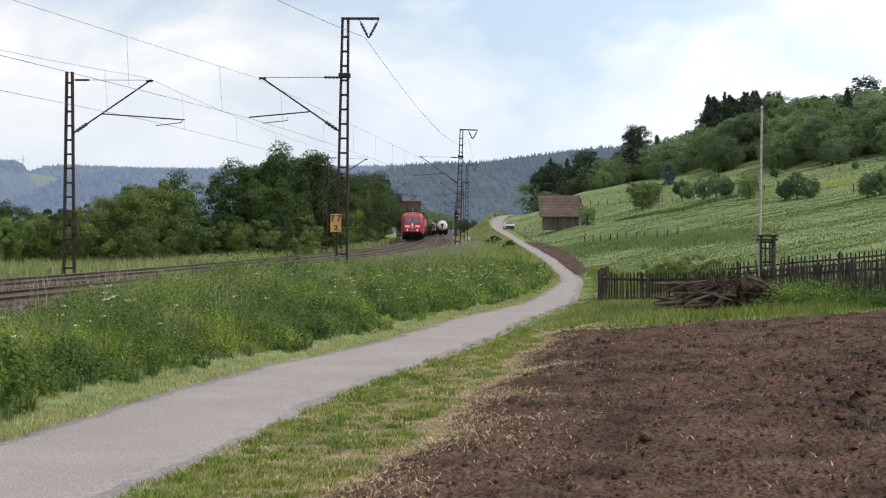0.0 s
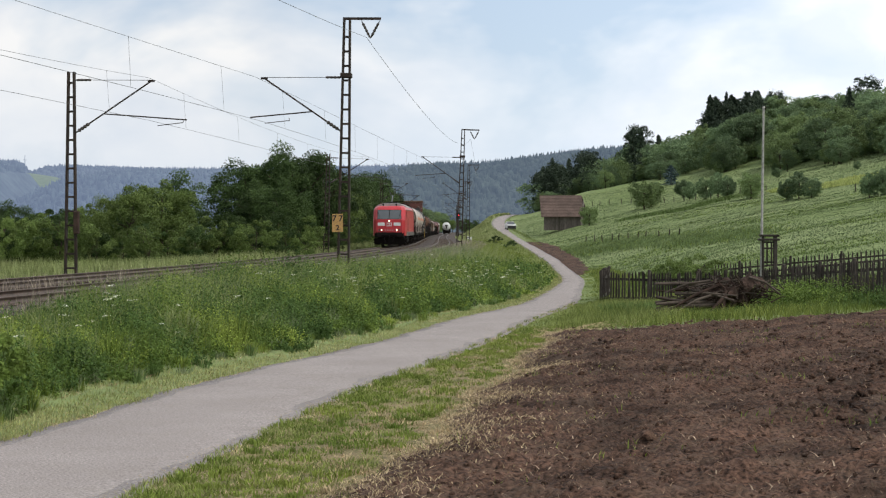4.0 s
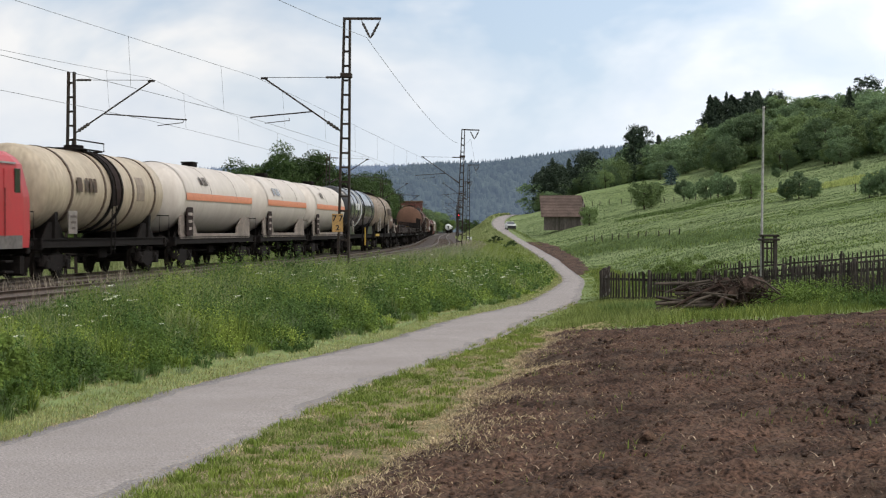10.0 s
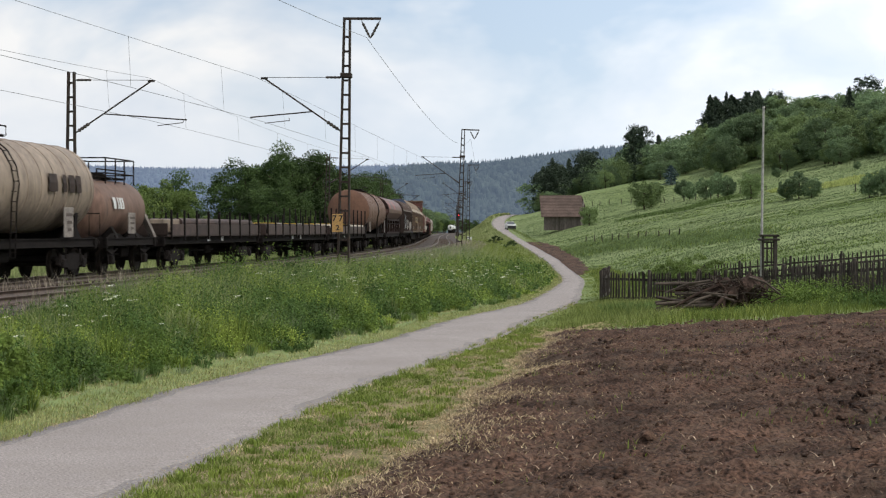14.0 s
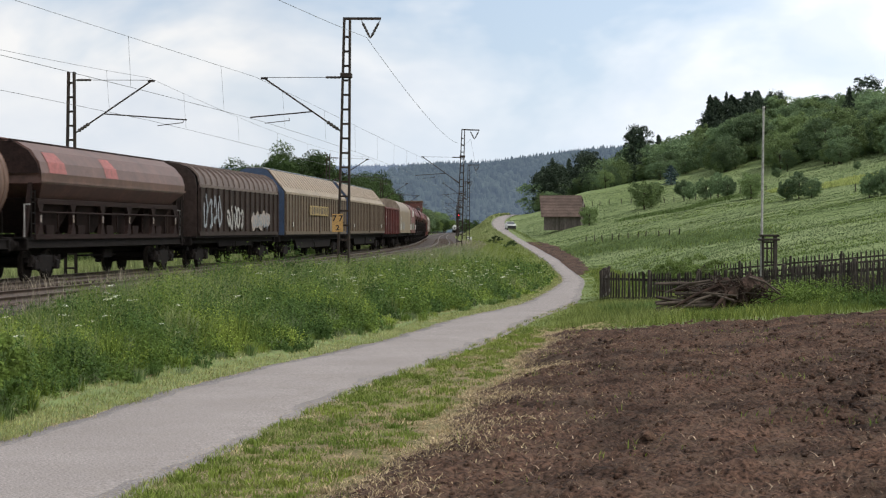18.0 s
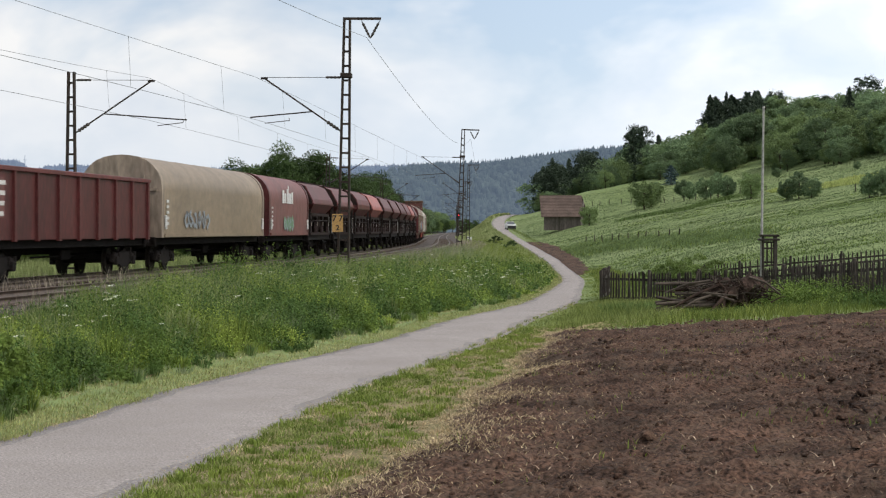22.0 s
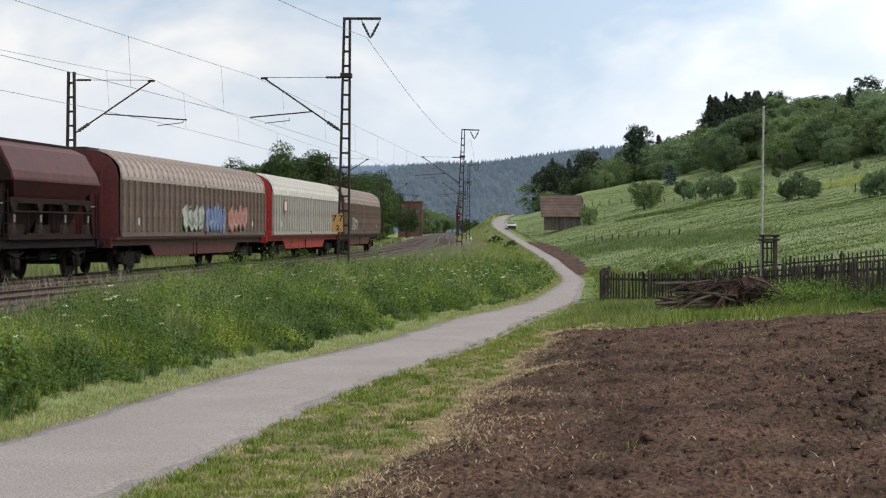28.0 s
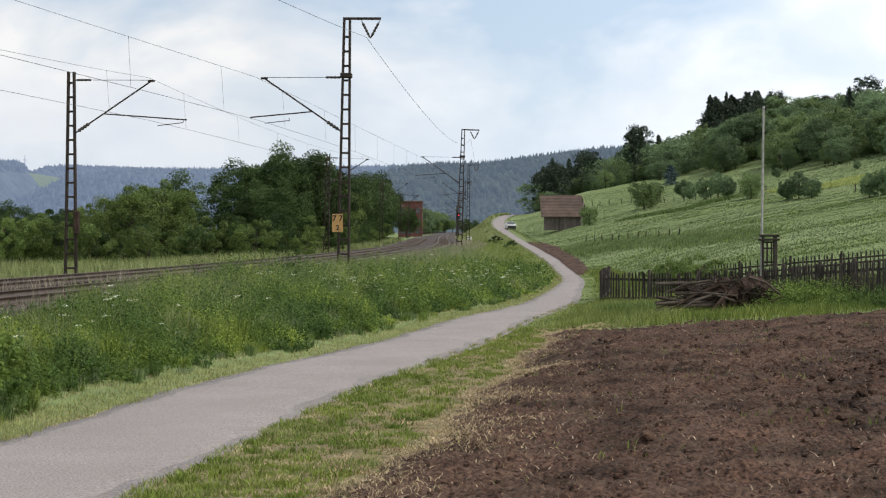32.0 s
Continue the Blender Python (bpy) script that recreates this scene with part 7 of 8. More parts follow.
xy = strip(14000, 190, 246, lambda y: 43.5 + 0 * y, lambda y: 56.5 + 0 * y, 1.0, 141)
d = (xy[:, 0] - 44) * 2.0 + (xy[:, 1] - 214) * 0.9
xy = xy[(d > 0) & (d < 24 + 3 * np.sin(xy[:, 0]))]
stuff("mown_meadow_strip", tufts(xy, 0.36, 0.18, seed=142), M_MOWN, "bright mown strip on the hill meadow", "grass")

# ---- trees ----


def crown_cloud(kind, seed, n, leaf):
    """Leaf places of a crown of height 1 and width about 0.8: lumps of foliage with gaps between them."""
    r = np.random.default_rng(seed)
    if kind == "cone":
        lev = r.uniform(0, 1, n)
        bough = r.integers(0, 95, n)                      # boughs at their own heights, drooping outwards
        bz = (bough + 0.5) / 95
        q = r.uniform(0.1, 1.0, n) ** 0.7
        long = 0.50 * (1.02 - bz) ** 0.85 * (0.62 + 0.38 * np.sin(bough * 7.7))
        rad = long * q + r.normal(0, 0.012, n)
        a = bough * 2.4 + r.normal(0, 0.10 + 0.10 * (1 - q), n)
        p = np.stack([rad * np.cos(a), rad * np.sin(a), 0.06 + 0.94 * bz - 0.35 * rad + r.normal(0, 0.014, n)], 1)
        nrm = np.stack([np.cos(a), np.sin(a), np.full(n, 0.5)], 1)
        return p, nrm
    low = {"broad": 0.12, "bush": 0.0, "tall": 0.10, "wood": 0.0}[kind]
    wide = {"broad": 0.40, "bush": 0.62, "tall": 0.30, "wood": 0.42}[kind]
    m = {"broad": 64, "bush": 38, "tall": 44, "wood": 60}[kind]
    d = r.normal(size=(m, 3))
    d /= np.linalg.norm(d, axis=1)[:, None]
    q = r.uniform(0.35, 1.0, m) ** 0.6
    cz = (low + 1) / 2
    cen = d * q[:, None] * np.array([wide, wide, (1 - low) / 2 * 0.9])
    cen[:, 2] += cz + r.normal(0, 0.02, m)
    cr = r.uniform(0.055, 0.15, m)
    k = r.integers(0, m, n)
    e = r.normal(size=(n, 3))
    e /= np.linalg.norm(e, axis=1)[:, None]
    e[:, 2] = np.where(e[:, 2] < -0.4, -e[:, 2], e[:, 2])
    p = cen[k] + e * (cr[k] * r.uniform(0.55, 1.08, n))[:, None]
    p[:, 2] = np.maximum(p[:, 2], 0.02)
    return p, e


CROWNS = {}


def tree(kind, seed, h, n, leaf, m, label, category="tree", group=""):
    """A tapered trunk with limbs and a ragged crown, h metres high."""
    root = thing("tree" if kind != "bush" else "bush", Matrix(), label, category, group)
    r = random.Random(seed)
    p, nrm = crown_cloud(kind, seed, n, leaf)
    g = Geo()
    t = h * (0.022 if kind != "bush" else 0.012)
    if kind == "cone":
        g.tube([(0, 0, -0.3), (0, 0, h * 0.5), (0, 0, h * 0.97)], [t, t * 0.6, t * 0.1], 7)
    else:
        sway = [(r.uniform(-0.02, 0.02) * h * k, r.uniform(-0.02, 0.02) * h * k, h * (k * 0.2) - 0.3 * (k == 0)) for k in range(5)]
        g.tube(sway, [t * 1.25, t, t * 0.8, t * 0.55, t * 0.2], 7)
        for k in range(7):
            b = Vector(sway[1]).lerp(Vector(sway[3]), r.random())
            a = r.uniform(0, math.tau)
            e = b + Vector((math.cos(a) * h * 0.26, math.sin(a) * h * 0.26, h * r.uniform(0.08, 0.28)))
            g.tube([b, b.lerp(e, 0.5) + Vector((0, 0, h * 0.02)), e], [t * 0.45, t * 0.3, t * 0.1], 5)
    part("trunk", g, M_BARK, root)
    v, f = leaves(p * h, leaf, seed + 1, 0.35, nrm, True)
    part("crown", np_mesh("crown", v, f, m), m, root)
    CROWNS[root] = (v, f, m)
    return root


PLANTED = set()


def plant(protos, rows, jitter=0.12, sink=0.1):
    """Sets copies of the prototypes; rows: x, y, height over the prototype's, kind."""
    r = random.Random(5)
    for x, y, s, k in rows:
        z = float(ground_z(x, y)) - sink
        sx = s * r.uniform(1 - jitter, 1 + jitter)
        c = copy_thing(protos[k], Matrix()) if protos[k] in PLANTED else protos[k]
        PLANTED.add(protos[k])
        c.matrix_basis = pose(x, y, z, 0, 0, r.uniform(0, 360)) @ Matrix.Diagonal((sx, sx, s, 1))


broad = [tree("broad", 50 + k, 9.0, 22000, 0.095, M_LEAF, "dense dark green broadleaf tree beside the railway", group="trees beyond the tracks") for k in range(3)]
lightb = [tree("broad", 60 + k, 8.0, 19000, 0.09, M_LEAFLIGHT, "light green broadleaf tree beside the railway", group="trees beyond the tracks") for k in range(2)]
bushes = [tree("bush", 70 + k, 4.0, 12000, 0.07, (M_LEAF, M_LEAFLIGHT)[k % 2], "bushy green shrub in the hedge", "bush", "shrubs") for k in range(2)]
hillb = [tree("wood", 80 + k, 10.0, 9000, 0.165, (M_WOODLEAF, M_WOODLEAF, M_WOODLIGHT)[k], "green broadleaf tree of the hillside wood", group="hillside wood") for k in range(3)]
hillc = [tree(("cone", "tall")[k], 90 + k, 14.0, 8000, 0.19, M_NEEDLE, "dark spruce of the hillside wood", group="hillside wood") for k in range(2)]
tallb = [tree("tall", 75 + k, 9.0, 20000, 0.095, M_LEAF, "tall dense dark green tree beside the railway", group="trees beyond the tracks") for k in range(2)]
PROTOS = [*broad, *lightb, *bushes, *tallb]          # 0-2 dark, 3-4 light, 5-6 shrubs, 7-8 tall dark
# hedge of shrubs and small trees beyond the tracks, from the near end outwards
plant(PROTOS, [(-35.0, 112, 0.85, 5), (-32.0, 108, 0.8, 6), (-29.5, 114, 0.9, 5), (-27.3, 110, 0.95, 6), (-25.5, 118, 0.85, 5), (-24.0, 112, 0.95, 6), (-31, 120, 0.95, 6), (-27, 124, 1.0, 5),
               (-23.2, 118, 0.52, 3), (-21.2, 120, 0.68, 3), (-21.6, 126, 0.62, 0), (-19.6, 124, 0.74, 4), (-18.9, 127, 0.70, 7), (-25.5, 121, 0.42, 0), (-16.6, 121, 0.85, 6), (-15.2, 123, 0.9, 5), (-18.5, 112, 0.8, 6)])
plant(PROTOS, [(-16.4, 141, 0.84, 7), (-15.2, 139, 0.86, 8), (-13.6, 142, 0.9, 8), (-12.4, 140, 0.95, 7), (-11.4, 142, 0.97, 8), (-10.2, 146, 0.9, 1), (-14.3, 136, 0.62, 7), (-12.6, 135, 0.66, 0), (-11.0, 136, 0.6, 8), (-15.6, 134, 0.8, 5), (-14.0, 132, 0.8, 6), (-12.2, 131, 0.85, 5), (-10.6, 132, 0.8, 6),
               (-11.9, 152, 0.92, 2), (-11.0, 160, 0.78, 3), (-10.7, 172, 0.8, 3), (-10.8, 184, 0.84, 4), (-11.0, 196, 0.9, 0), (-11.2, 210, 0.95, 4), (-11.3, 226, 1.05, 1), (-11.6, 244, 1.1, 2), (-11.6, 262, 1.15, 0)])
plant(PROTOS, [(-11.8, 280, 1.2, 1), (-11.9, 298, 1.2, 2), (-12.4, 318, 1.15, 0), (-14.0, 340, 1.1, 1), (-9.6, 150, 0.6, 5), (-9.4, 166, 0.6, 6), (-9.3, 190, 0.65, 5), (-9.2, 216, 0.65, 6), (-9.1, 240, 0.7, 5), (-9.3, 270, 0.8, 6)])
r = random.Random(21)
plant(PROTOS, [(-40 - 5 * k + r.uniform(-2, 2), 128 + r.uniform(-8, 10), r.uniform(0.7, 1.0), 5 + k % 2) for k in range(9)] + [(-23 - 2.4 * k, 150 + r.uniform(-6, 10), r.uniform(0.4, 0.55), k % 5) for k in range(9)])
plant(PROTOS, [(-7 + r.uniform(-3, 1) - 0.004 * y, y, r.uniform(0.7, 1.0), k % 5) for k, y in enumerate((420, 455, 560, 590, 620, 650, 690, 740, 800))])
plant(PROTOS, [(float(mid(y)) - 8.5 + r.uniform(-1.5, 1.5), y, r.uniform(0.85, 1.25), k % 5) for k, y in enumerate((840, 880, 920, 960, 1000, 1040, 1080, 1120, 1160, 1210, 1270, 1340))])
plant(PROTOS, [(-10.2, 300, 0.98, 7), (-10.8, 306, 1.15, 8), (-11.6, 322, 1.35, 7)], 0.06)
# far valley trees in the wood's pale leaves, which stand in for haze
plant(hillb, [((747 + 2.5 * k - 784) / 3151 * y, y, (2.0 + (407.5 - 371 - 0.55 * k + r.uniform(-6, 5)) * y / 3151) / 10, k % 3) for k, y in enumerate(np.linspace(800, 1400, 22))], 0.2)
plant(PROTOS, [(8 + r.uniform(-2, 6), y, r.uniform(0.5, 0.8), k % 5) for k, y in enumerate((700, 760, 820, 880, 940))])
plant(PROTOS, [(-36 + 2.0 * k + r.uniform(-0.5, 0.5), 134 + r.uniform(-2, 3), r.uniform(0.75, 0.95), 5 + k % 2) for k in range(13)])
plant(PROTOS, [(-27.5 + 1.35 * k + r.uniform(-0.4, 0.4), 110 + 1.1 * k + r.uniform(-2, 2), r.uniform(0.5, 0.75), 5 + k % 2) for k in range(14)])
plant(PROTOS, [(-10.2 - 0.2 * (k % 3), 158 + 13 * k, r.uniform(0.5, 0.8), 5 + k % 2) for k in range(13)])
# single trees and shrubs of the meadow
orchard = [tree("wood", 150, 5.0, 9000, 0.10, M_WOODLIGHT, "light green shaggy tree on the hill meadow", "tree", "meadow trees")]
orchard += [tree("wood", 151 + k, 4.3, 10000, 0.10, M_WOODLEAF, "round green thicket bush on the hill meadow", "bush", "meadow bushes") for k in range(2)]
plant(orchard, [(31.2, 276, 1.02, 0), (32.8, 280, 0.86, 0), (38.6, 287, 0.72, 1), (38.2, 276, 0.68, 2), (39.6, 268, 0.78, 1), (39.9, 258, 0.82, 2), (40.3, 252, 0.66, 1), (40.0, 231, 0.78, 0), (39.4, 228, 0.66, 0),
                (39.7, 206, 0.60, 1), (40.8, 204, 0.72, 2), (41.6, 201, 0.56, 1), (40.0, 167, 0.54, 2), (40.9, 166, 0.62, 1), (42.0, 167, 0.6, 2), (53.6, 286, 0.4, 1), (57.6, 248, 0.3, 1), (21.2, 258, 0.66, 0), (44.5, 281, 0.6, 1), (36.4, 305, 0.6, 2)], 0.12)
plant(bushes, [(9.05, 70.5, 0.40, 1), (9.75, 71.2, 0.44, 1), (10.5, 71.0, 0.36, 1), (8.5, 71.5, 0.34, 1), (11.3, 72.0, 0.26, 1), (6.4, 215.5, 0.4, 0), (7.6, 199.5, 0.38, 0)])
# wood on the hill
rows = []
for k in range(2600):
    y = r.uniform(225, 620)
    px = r.uniform(0.035, 0.275)
    x = px * y
    d = x - float(road_x(min(y, 600))) - ROAD_HALF
    if d < 4:
        continue
    z = float(ground_z(x, y))
    edge = np.interp(px, [0.035, 0.07, 0.10, 0.145, 0.16, 0.2, 0.25, 0.28], [388, 390, 384, 370, 356, 312, 270, 246]) + 14 * math.sin(px * 190)
    if y < edge or r.random() > (0.7 if y < edge + 45 else 0.16):
        continue
    rows.append((x, y, px))
woods = [*hillb, *hillc]
spruce = lambda px, y: (0.03 < px < 0.085) or (0.15 < px < 0.19 and y > 380)
rows = [(x, y, r.uniform(0.5, 0.95) * (0.86 if px < 0.1 else 1.0), (3 + k % 2) if (spruce(px, y) and r.random() < (0.85 if px < 0.1 else 0.5)) or r.random() < 0.02 else k % 3) for k, (x, y, px) in enumerate(rows)]
rows.sort(key=lambda q: q[1])
plant(woods, rows[:115], 0.25)


margin = []
for k in range(95):
    px = 0.05 + 0.225 * (k + r.random()) / 95
    y = float(np.interp(px, [0.035, 0.07, 0.10, 0.145, 0.16, 0.2, 0.25, 0.28], [388, 390, 384, 370, 356, 312, 270, 246])) + 14 * math.sin(px * 190) + r.uniform(-3, 6)
    margin.append((px * y, y, r.uniform(0.22, 0.48), k % 3))
plant(woods, margin, 0.3)


def joined_wood(rows):
    """The deeper wood, too dense to pick trees apart."""
    out = {}
    for x, y, h, k in rows:
        v, f, m = CROWNS[woods[k]]
        v = v[:len(v) // 15 * 3]
        v = (v.reshape(-1, 3, 3) + 0.7 * (v.reshape(-1, 3, 3) - v.reshape(-1, 3, 3).mean(1, keepdims=True))).reshape(-1, 3)
        f = f[:len(v) // 3]
        a, wide = r.uniform(0, math.tau), h * r.uniform(0.85, 1.3)
        c, n = math.cos(a), math.sin(a)
        q = np.column_stack([(v[:, 0] * c - v[:, 1] * n) * wide + x, (v[:, 0] * n + v[:, 1] * c) * wide + y, v[:, 2] * h + float(ground_z(x, y)) - 0.2])
        out.setdefault(m.name, []).append((q, f, m))
    for parts in out.values():
        o, vs, fs = 0, [], []
        for q, f, m in parts:
            vs.append(q)
            fs.append(f + o)
            o += len(q)
        stuff("hillside_wood", (np.concatenate(vs), np.concatenate(fs)), parts[0][2], "dense mixed wood on the hillside", "woods")


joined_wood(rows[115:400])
# conifers of one height along the skyline
plant(woods, [(px * 425, 425, (2.44 + (0.0755 + r.uniform(-0.004, 0.002)) * 425 - float(ground_z(px * 425, 425))) / 14.0, 4 if k % 4 == 2 else 3) for k, px in enumerate((0.150, 0.153, 0.156, 0.159, 0.162, 0.165, 0.168, 0.171, 0.174, 0.178, 0.213))], 0.35)
plant(woods, [(px * 415, 415, r.uniform(0.85, 1.0), k % 3) for k, px in enumerate((0.174, 0.181, 0.188))], 0.15)
plant(woods, [(0.1065 * 400, 400, 0.85, 3), (0.1085 * 404, 404, 0.92, 4), (0.111 * 398, 398, 0.8, 3)], 0.05)
bs = tree("cone", 97, 7.0, 1500, 0.22, M_BLUESPRUCE, "small blue spruce on the meadow edge")
bs.matrix_basis = pose(43.0, 336, float(ground_z(43.0, 336)) - 0.1) @ Matrix.Diagonal((1.05, 1.05, 0.54, 1))

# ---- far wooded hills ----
# blue emission in these hill materials stands in for distance haze
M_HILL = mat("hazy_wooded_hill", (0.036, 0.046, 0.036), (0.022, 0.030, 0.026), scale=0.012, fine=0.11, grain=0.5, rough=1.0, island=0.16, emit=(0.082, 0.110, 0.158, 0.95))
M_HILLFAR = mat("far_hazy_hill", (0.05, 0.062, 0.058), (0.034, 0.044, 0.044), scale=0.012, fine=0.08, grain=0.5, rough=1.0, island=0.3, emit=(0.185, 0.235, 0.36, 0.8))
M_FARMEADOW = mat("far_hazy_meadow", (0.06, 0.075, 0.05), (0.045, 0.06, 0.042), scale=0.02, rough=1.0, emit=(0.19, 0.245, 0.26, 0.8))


def ridge(name, y, knots, heights, m, label, seed, deep=420, seen=(-900, 320), size=1.0, gap=5.6, bare=(0, 0)):
    """A wooded ridge across the distance, set with conifers and round crowns."""
    x = np.arange(knots[0], knots[-1], 6.0)
    t = np.linspace(0, 1, 16)
    r = np.random.default_rng(seed)
    top = np.interp(x, knots, heights)
    X, T = np.meshgrid(x, t)
    lift = lambda top_, t_: -4 + (top_ + 4) * np.sin(t_ * math.pi / 2) ** 0.9
    Z = lift(top[None] - 5 * size, T)
    Y = y - deep * (1 - T)
    I = np.arange(X.size).reshape(X.shape)
    F = np.stack([I[:-1, :-1], I[:-1, 1:], I[1:, 1:], I[1:, :-1]], -1).reshape(-1, 4)
    ob = tagged(part(name, np_mesh(name, np.stack([X, Y, Z], -1).reshape(-1, 3), F, m), m), label, "hill", kind="structure")
    a, b = max(knots[0], seen[0]), min(knots[-1], seen[1])
    if b <= a:
        return ob
    n = int((b - a) * deep / gap ** 2)
    px, pt = r.uniform(a, b, n), np.concatenate([r.uniform(0.1, 1, n - n // 7), r.uniform(0.965, 1, n // 7)])
    base = np.column_stack([px, y - deep * (1 - pt), lift(np.interp(px, knots, heights) - 5 * size, pt) - 2])
    base = base[(px < bare[0]) | (px > bare[1])]
    n = len(base)
    cone = r.random(n) < 0.55
    h = size * np.where(cone, r.uniform(6, 10.5, n), r.uniform(5, 8, n))
    w = size * np.where(cone, r.uniform(1.5, 2.4, n), r.uniform(2.3, 3.8, n))
    k = 6
    ang = np.arange(k) * math.tau / k
    ring = lambda f, z: np.stack([base[:, None, 0] + (w * f)[:, None] * np.cos(ang) * r.uniform(0.7, 1.3, (n, k)), base[:, None, 1] + (w * f)[:, None] * np.sin(ang), (base[:, 2] + h * z)[:, None] + r.uniform(-0.5, 0.5, (n, k)) * size], -1)
    tip = np.column_stack([base[:, 0], base[:, 1], base[:, 2] + h])[:, None]
    v = np.concatenate([ring(np.ones(n), 0.15 * np.ones(n)), ring(np.where(cone, 0.55, 0.85), np.where(cone, 0.55, 0.75)), tip], 1)
    f = np.array([(i, (i + 1) % k, k + (i + 1) % k) for i in range(k)] + [(i, k + (i + 1) % k, k + i) for i in range(k)] + [(k + i, k + (i + 1) % k, 2 * k) for i in range(k)])
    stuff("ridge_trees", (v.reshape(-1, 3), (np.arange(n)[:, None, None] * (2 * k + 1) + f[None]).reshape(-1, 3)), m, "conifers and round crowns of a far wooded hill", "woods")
    return ob


# west hill: its haze is a pale blue glow in the material
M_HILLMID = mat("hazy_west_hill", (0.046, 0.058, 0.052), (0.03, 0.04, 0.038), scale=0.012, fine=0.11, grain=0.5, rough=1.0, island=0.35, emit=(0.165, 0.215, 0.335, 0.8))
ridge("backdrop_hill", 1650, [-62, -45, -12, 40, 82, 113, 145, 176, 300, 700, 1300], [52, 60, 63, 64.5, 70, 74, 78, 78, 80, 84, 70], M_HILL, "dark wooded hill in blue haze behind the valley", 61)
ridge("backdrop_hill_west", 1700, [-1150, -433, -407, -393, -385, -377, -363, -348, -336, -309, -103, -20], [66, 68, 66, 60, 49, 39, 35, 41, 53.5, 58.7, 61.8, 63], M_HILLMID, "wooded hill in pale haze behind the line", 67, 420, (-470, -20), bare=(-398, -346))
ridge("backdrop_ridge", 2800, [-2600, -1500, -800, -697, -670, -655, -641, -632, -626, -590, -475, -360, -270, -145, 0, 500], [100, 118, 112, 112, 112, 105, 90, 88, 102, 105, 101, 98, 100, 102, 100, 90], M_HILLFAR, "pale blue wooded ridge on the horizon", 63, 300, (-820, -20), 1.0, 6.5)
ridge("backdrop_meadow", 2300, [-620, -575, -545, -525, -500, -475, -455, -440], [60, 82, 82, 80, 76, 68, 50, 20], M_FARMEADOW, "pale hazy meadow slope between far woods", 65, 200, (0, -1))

# ---- garden fence and what stands by it ----
M_POLE = mat("pale_pole", (0.36, 0.35, 0.33), (0.28, 0.27, 0.25), scale=2.0, rough=0.7)
M_LOG = mat("dead_wood", (0.095, 0.076, 0.062), (0.045, 0.036, 0.029), scale=3.0, rough=0.9, spread=0.35, bump=0.04)
M_TWIG = mat("dead_bramble_stems", (0.115, 0.092, 0.083), (0.05, 0.039, 0.034), scale=3.0, rough=0.9, island=0.4)
M_ROOT = mat("earthy_roots", (0.062, 0.040, 0.031), (0.03, 0.021, 0.017), scale=4.0, rough=0.95, spread=0.25)
gz = lambda x, y: float(ground_z(x, y))


def fence(name, corners, label, gap, high, rnd):
    """Pickets on two rails and posts along a bent line."""
    root = thing(name, Matrix(), label, "fence")
    meshes = [Geo().prism([(-w / 2, 0), (w / 2, 0), (w / 2, high - 0.07), (0, high), (-w / 2, high - 0.07)], -0.012, 0.012).mesh("picket", M_WOOD) for w in (0.05, 0.058, 0.066)]
    for (x0, y0, s0), (x1, y1, s1) in zip(corners[:-1], corners[1:]):      # each corner: place, and how deep it has sunk
        L = math.hypot(x1 - x0, y1 - y0)
        a = math.degrees(math.atan2(y1 - y0, x1 - x0))
        n = int(L / gap)
        for k in range(n):
            if rnd.random() < 0.05:
                continue
            u = (k + 0.5) / n
            x, y = x0 + (x1 - x0) * u, y0 + (y1 - y0) * u
            part("picket", rnd.choice(meshes), None, root, at=pose(x, y, gz(x, y) - s0 - (s1 - s0) * u + rnd.uniform(-0.05, 0.03), rnd.uniform(-3, 3), rnd.uniform(-3, 3), a))
        m = max(1, round(L / 2.1))
        for k in range(m):
            p, q = [Vector((x0 + (x1 - x0) * u, y0 + (y1 - y0) * u, gz(x0 + (x1 - x0) * u, y0 + (y1 - y0) * u) - s0 - (s1 - s0) * u)) for u in (k / m, (k + 1) / m)]
            part("post", Geo().box((0, 0, high * 0.5), (0.09, 0.09, high * 1.0 + 0.12), bevel=0.015), M_WOOD, root, at=pose(p.x, p.y, p.z, rnd.uniform(-3, 3), rnd.uniform(-3, 3), a))
            for z in (0.28, high - 0.28):
                s = Vector((math.sin(radians(a)), -math.cos(radians(a)), 0)) * -0.05
                part("rail", Geo().beam(p + s + Vector((0, 0, z + rnd.uniform(-0.03, 0.03))), q + s + Vector((0, 0, z + rnd.uniform(-0.03, 0.03))), 0.04, 0.08), M_WOOD, root)
    return root


rnd = random.Random(77)
fence("picket_fence", [(6.9, 74.0, 0), (5.46, 61.6, -0.02), (9.95, 57.6, 0.13), (12.8, 50.2, -0.1), (17.0, 43.5, 0)], "old dark weathered wooden picket fence in tall grass", 0.118, 1.2, rnd)
fence("garden_fence", [(10.6, 83.0, 0), (13.2, 79.0, 0), (19.0, 75.0, 0)], "low weathered garden fence on the slope", 0.19, 0.8, rnd)
pole = thing("flag_pole", pose(10.2, 57.15, gz(10.2, 57.15) - 0.3, 0, 0.7, 0), "tall thin pale pole beside the fence", "pole")
part("shaft", Geo().tube([(0, 0, 0), (0, 0, 3.4), (0, 0, 6.55)], [0.05, 0.04, 0.034], 12), M_POLE, pole)
part("cap", Geo().tube([(0, 0, 6.54), (0, 0, 6.60)], [0.055, 0.03], 12), M_POLE, pole)
x, y = 10.43, 57.0
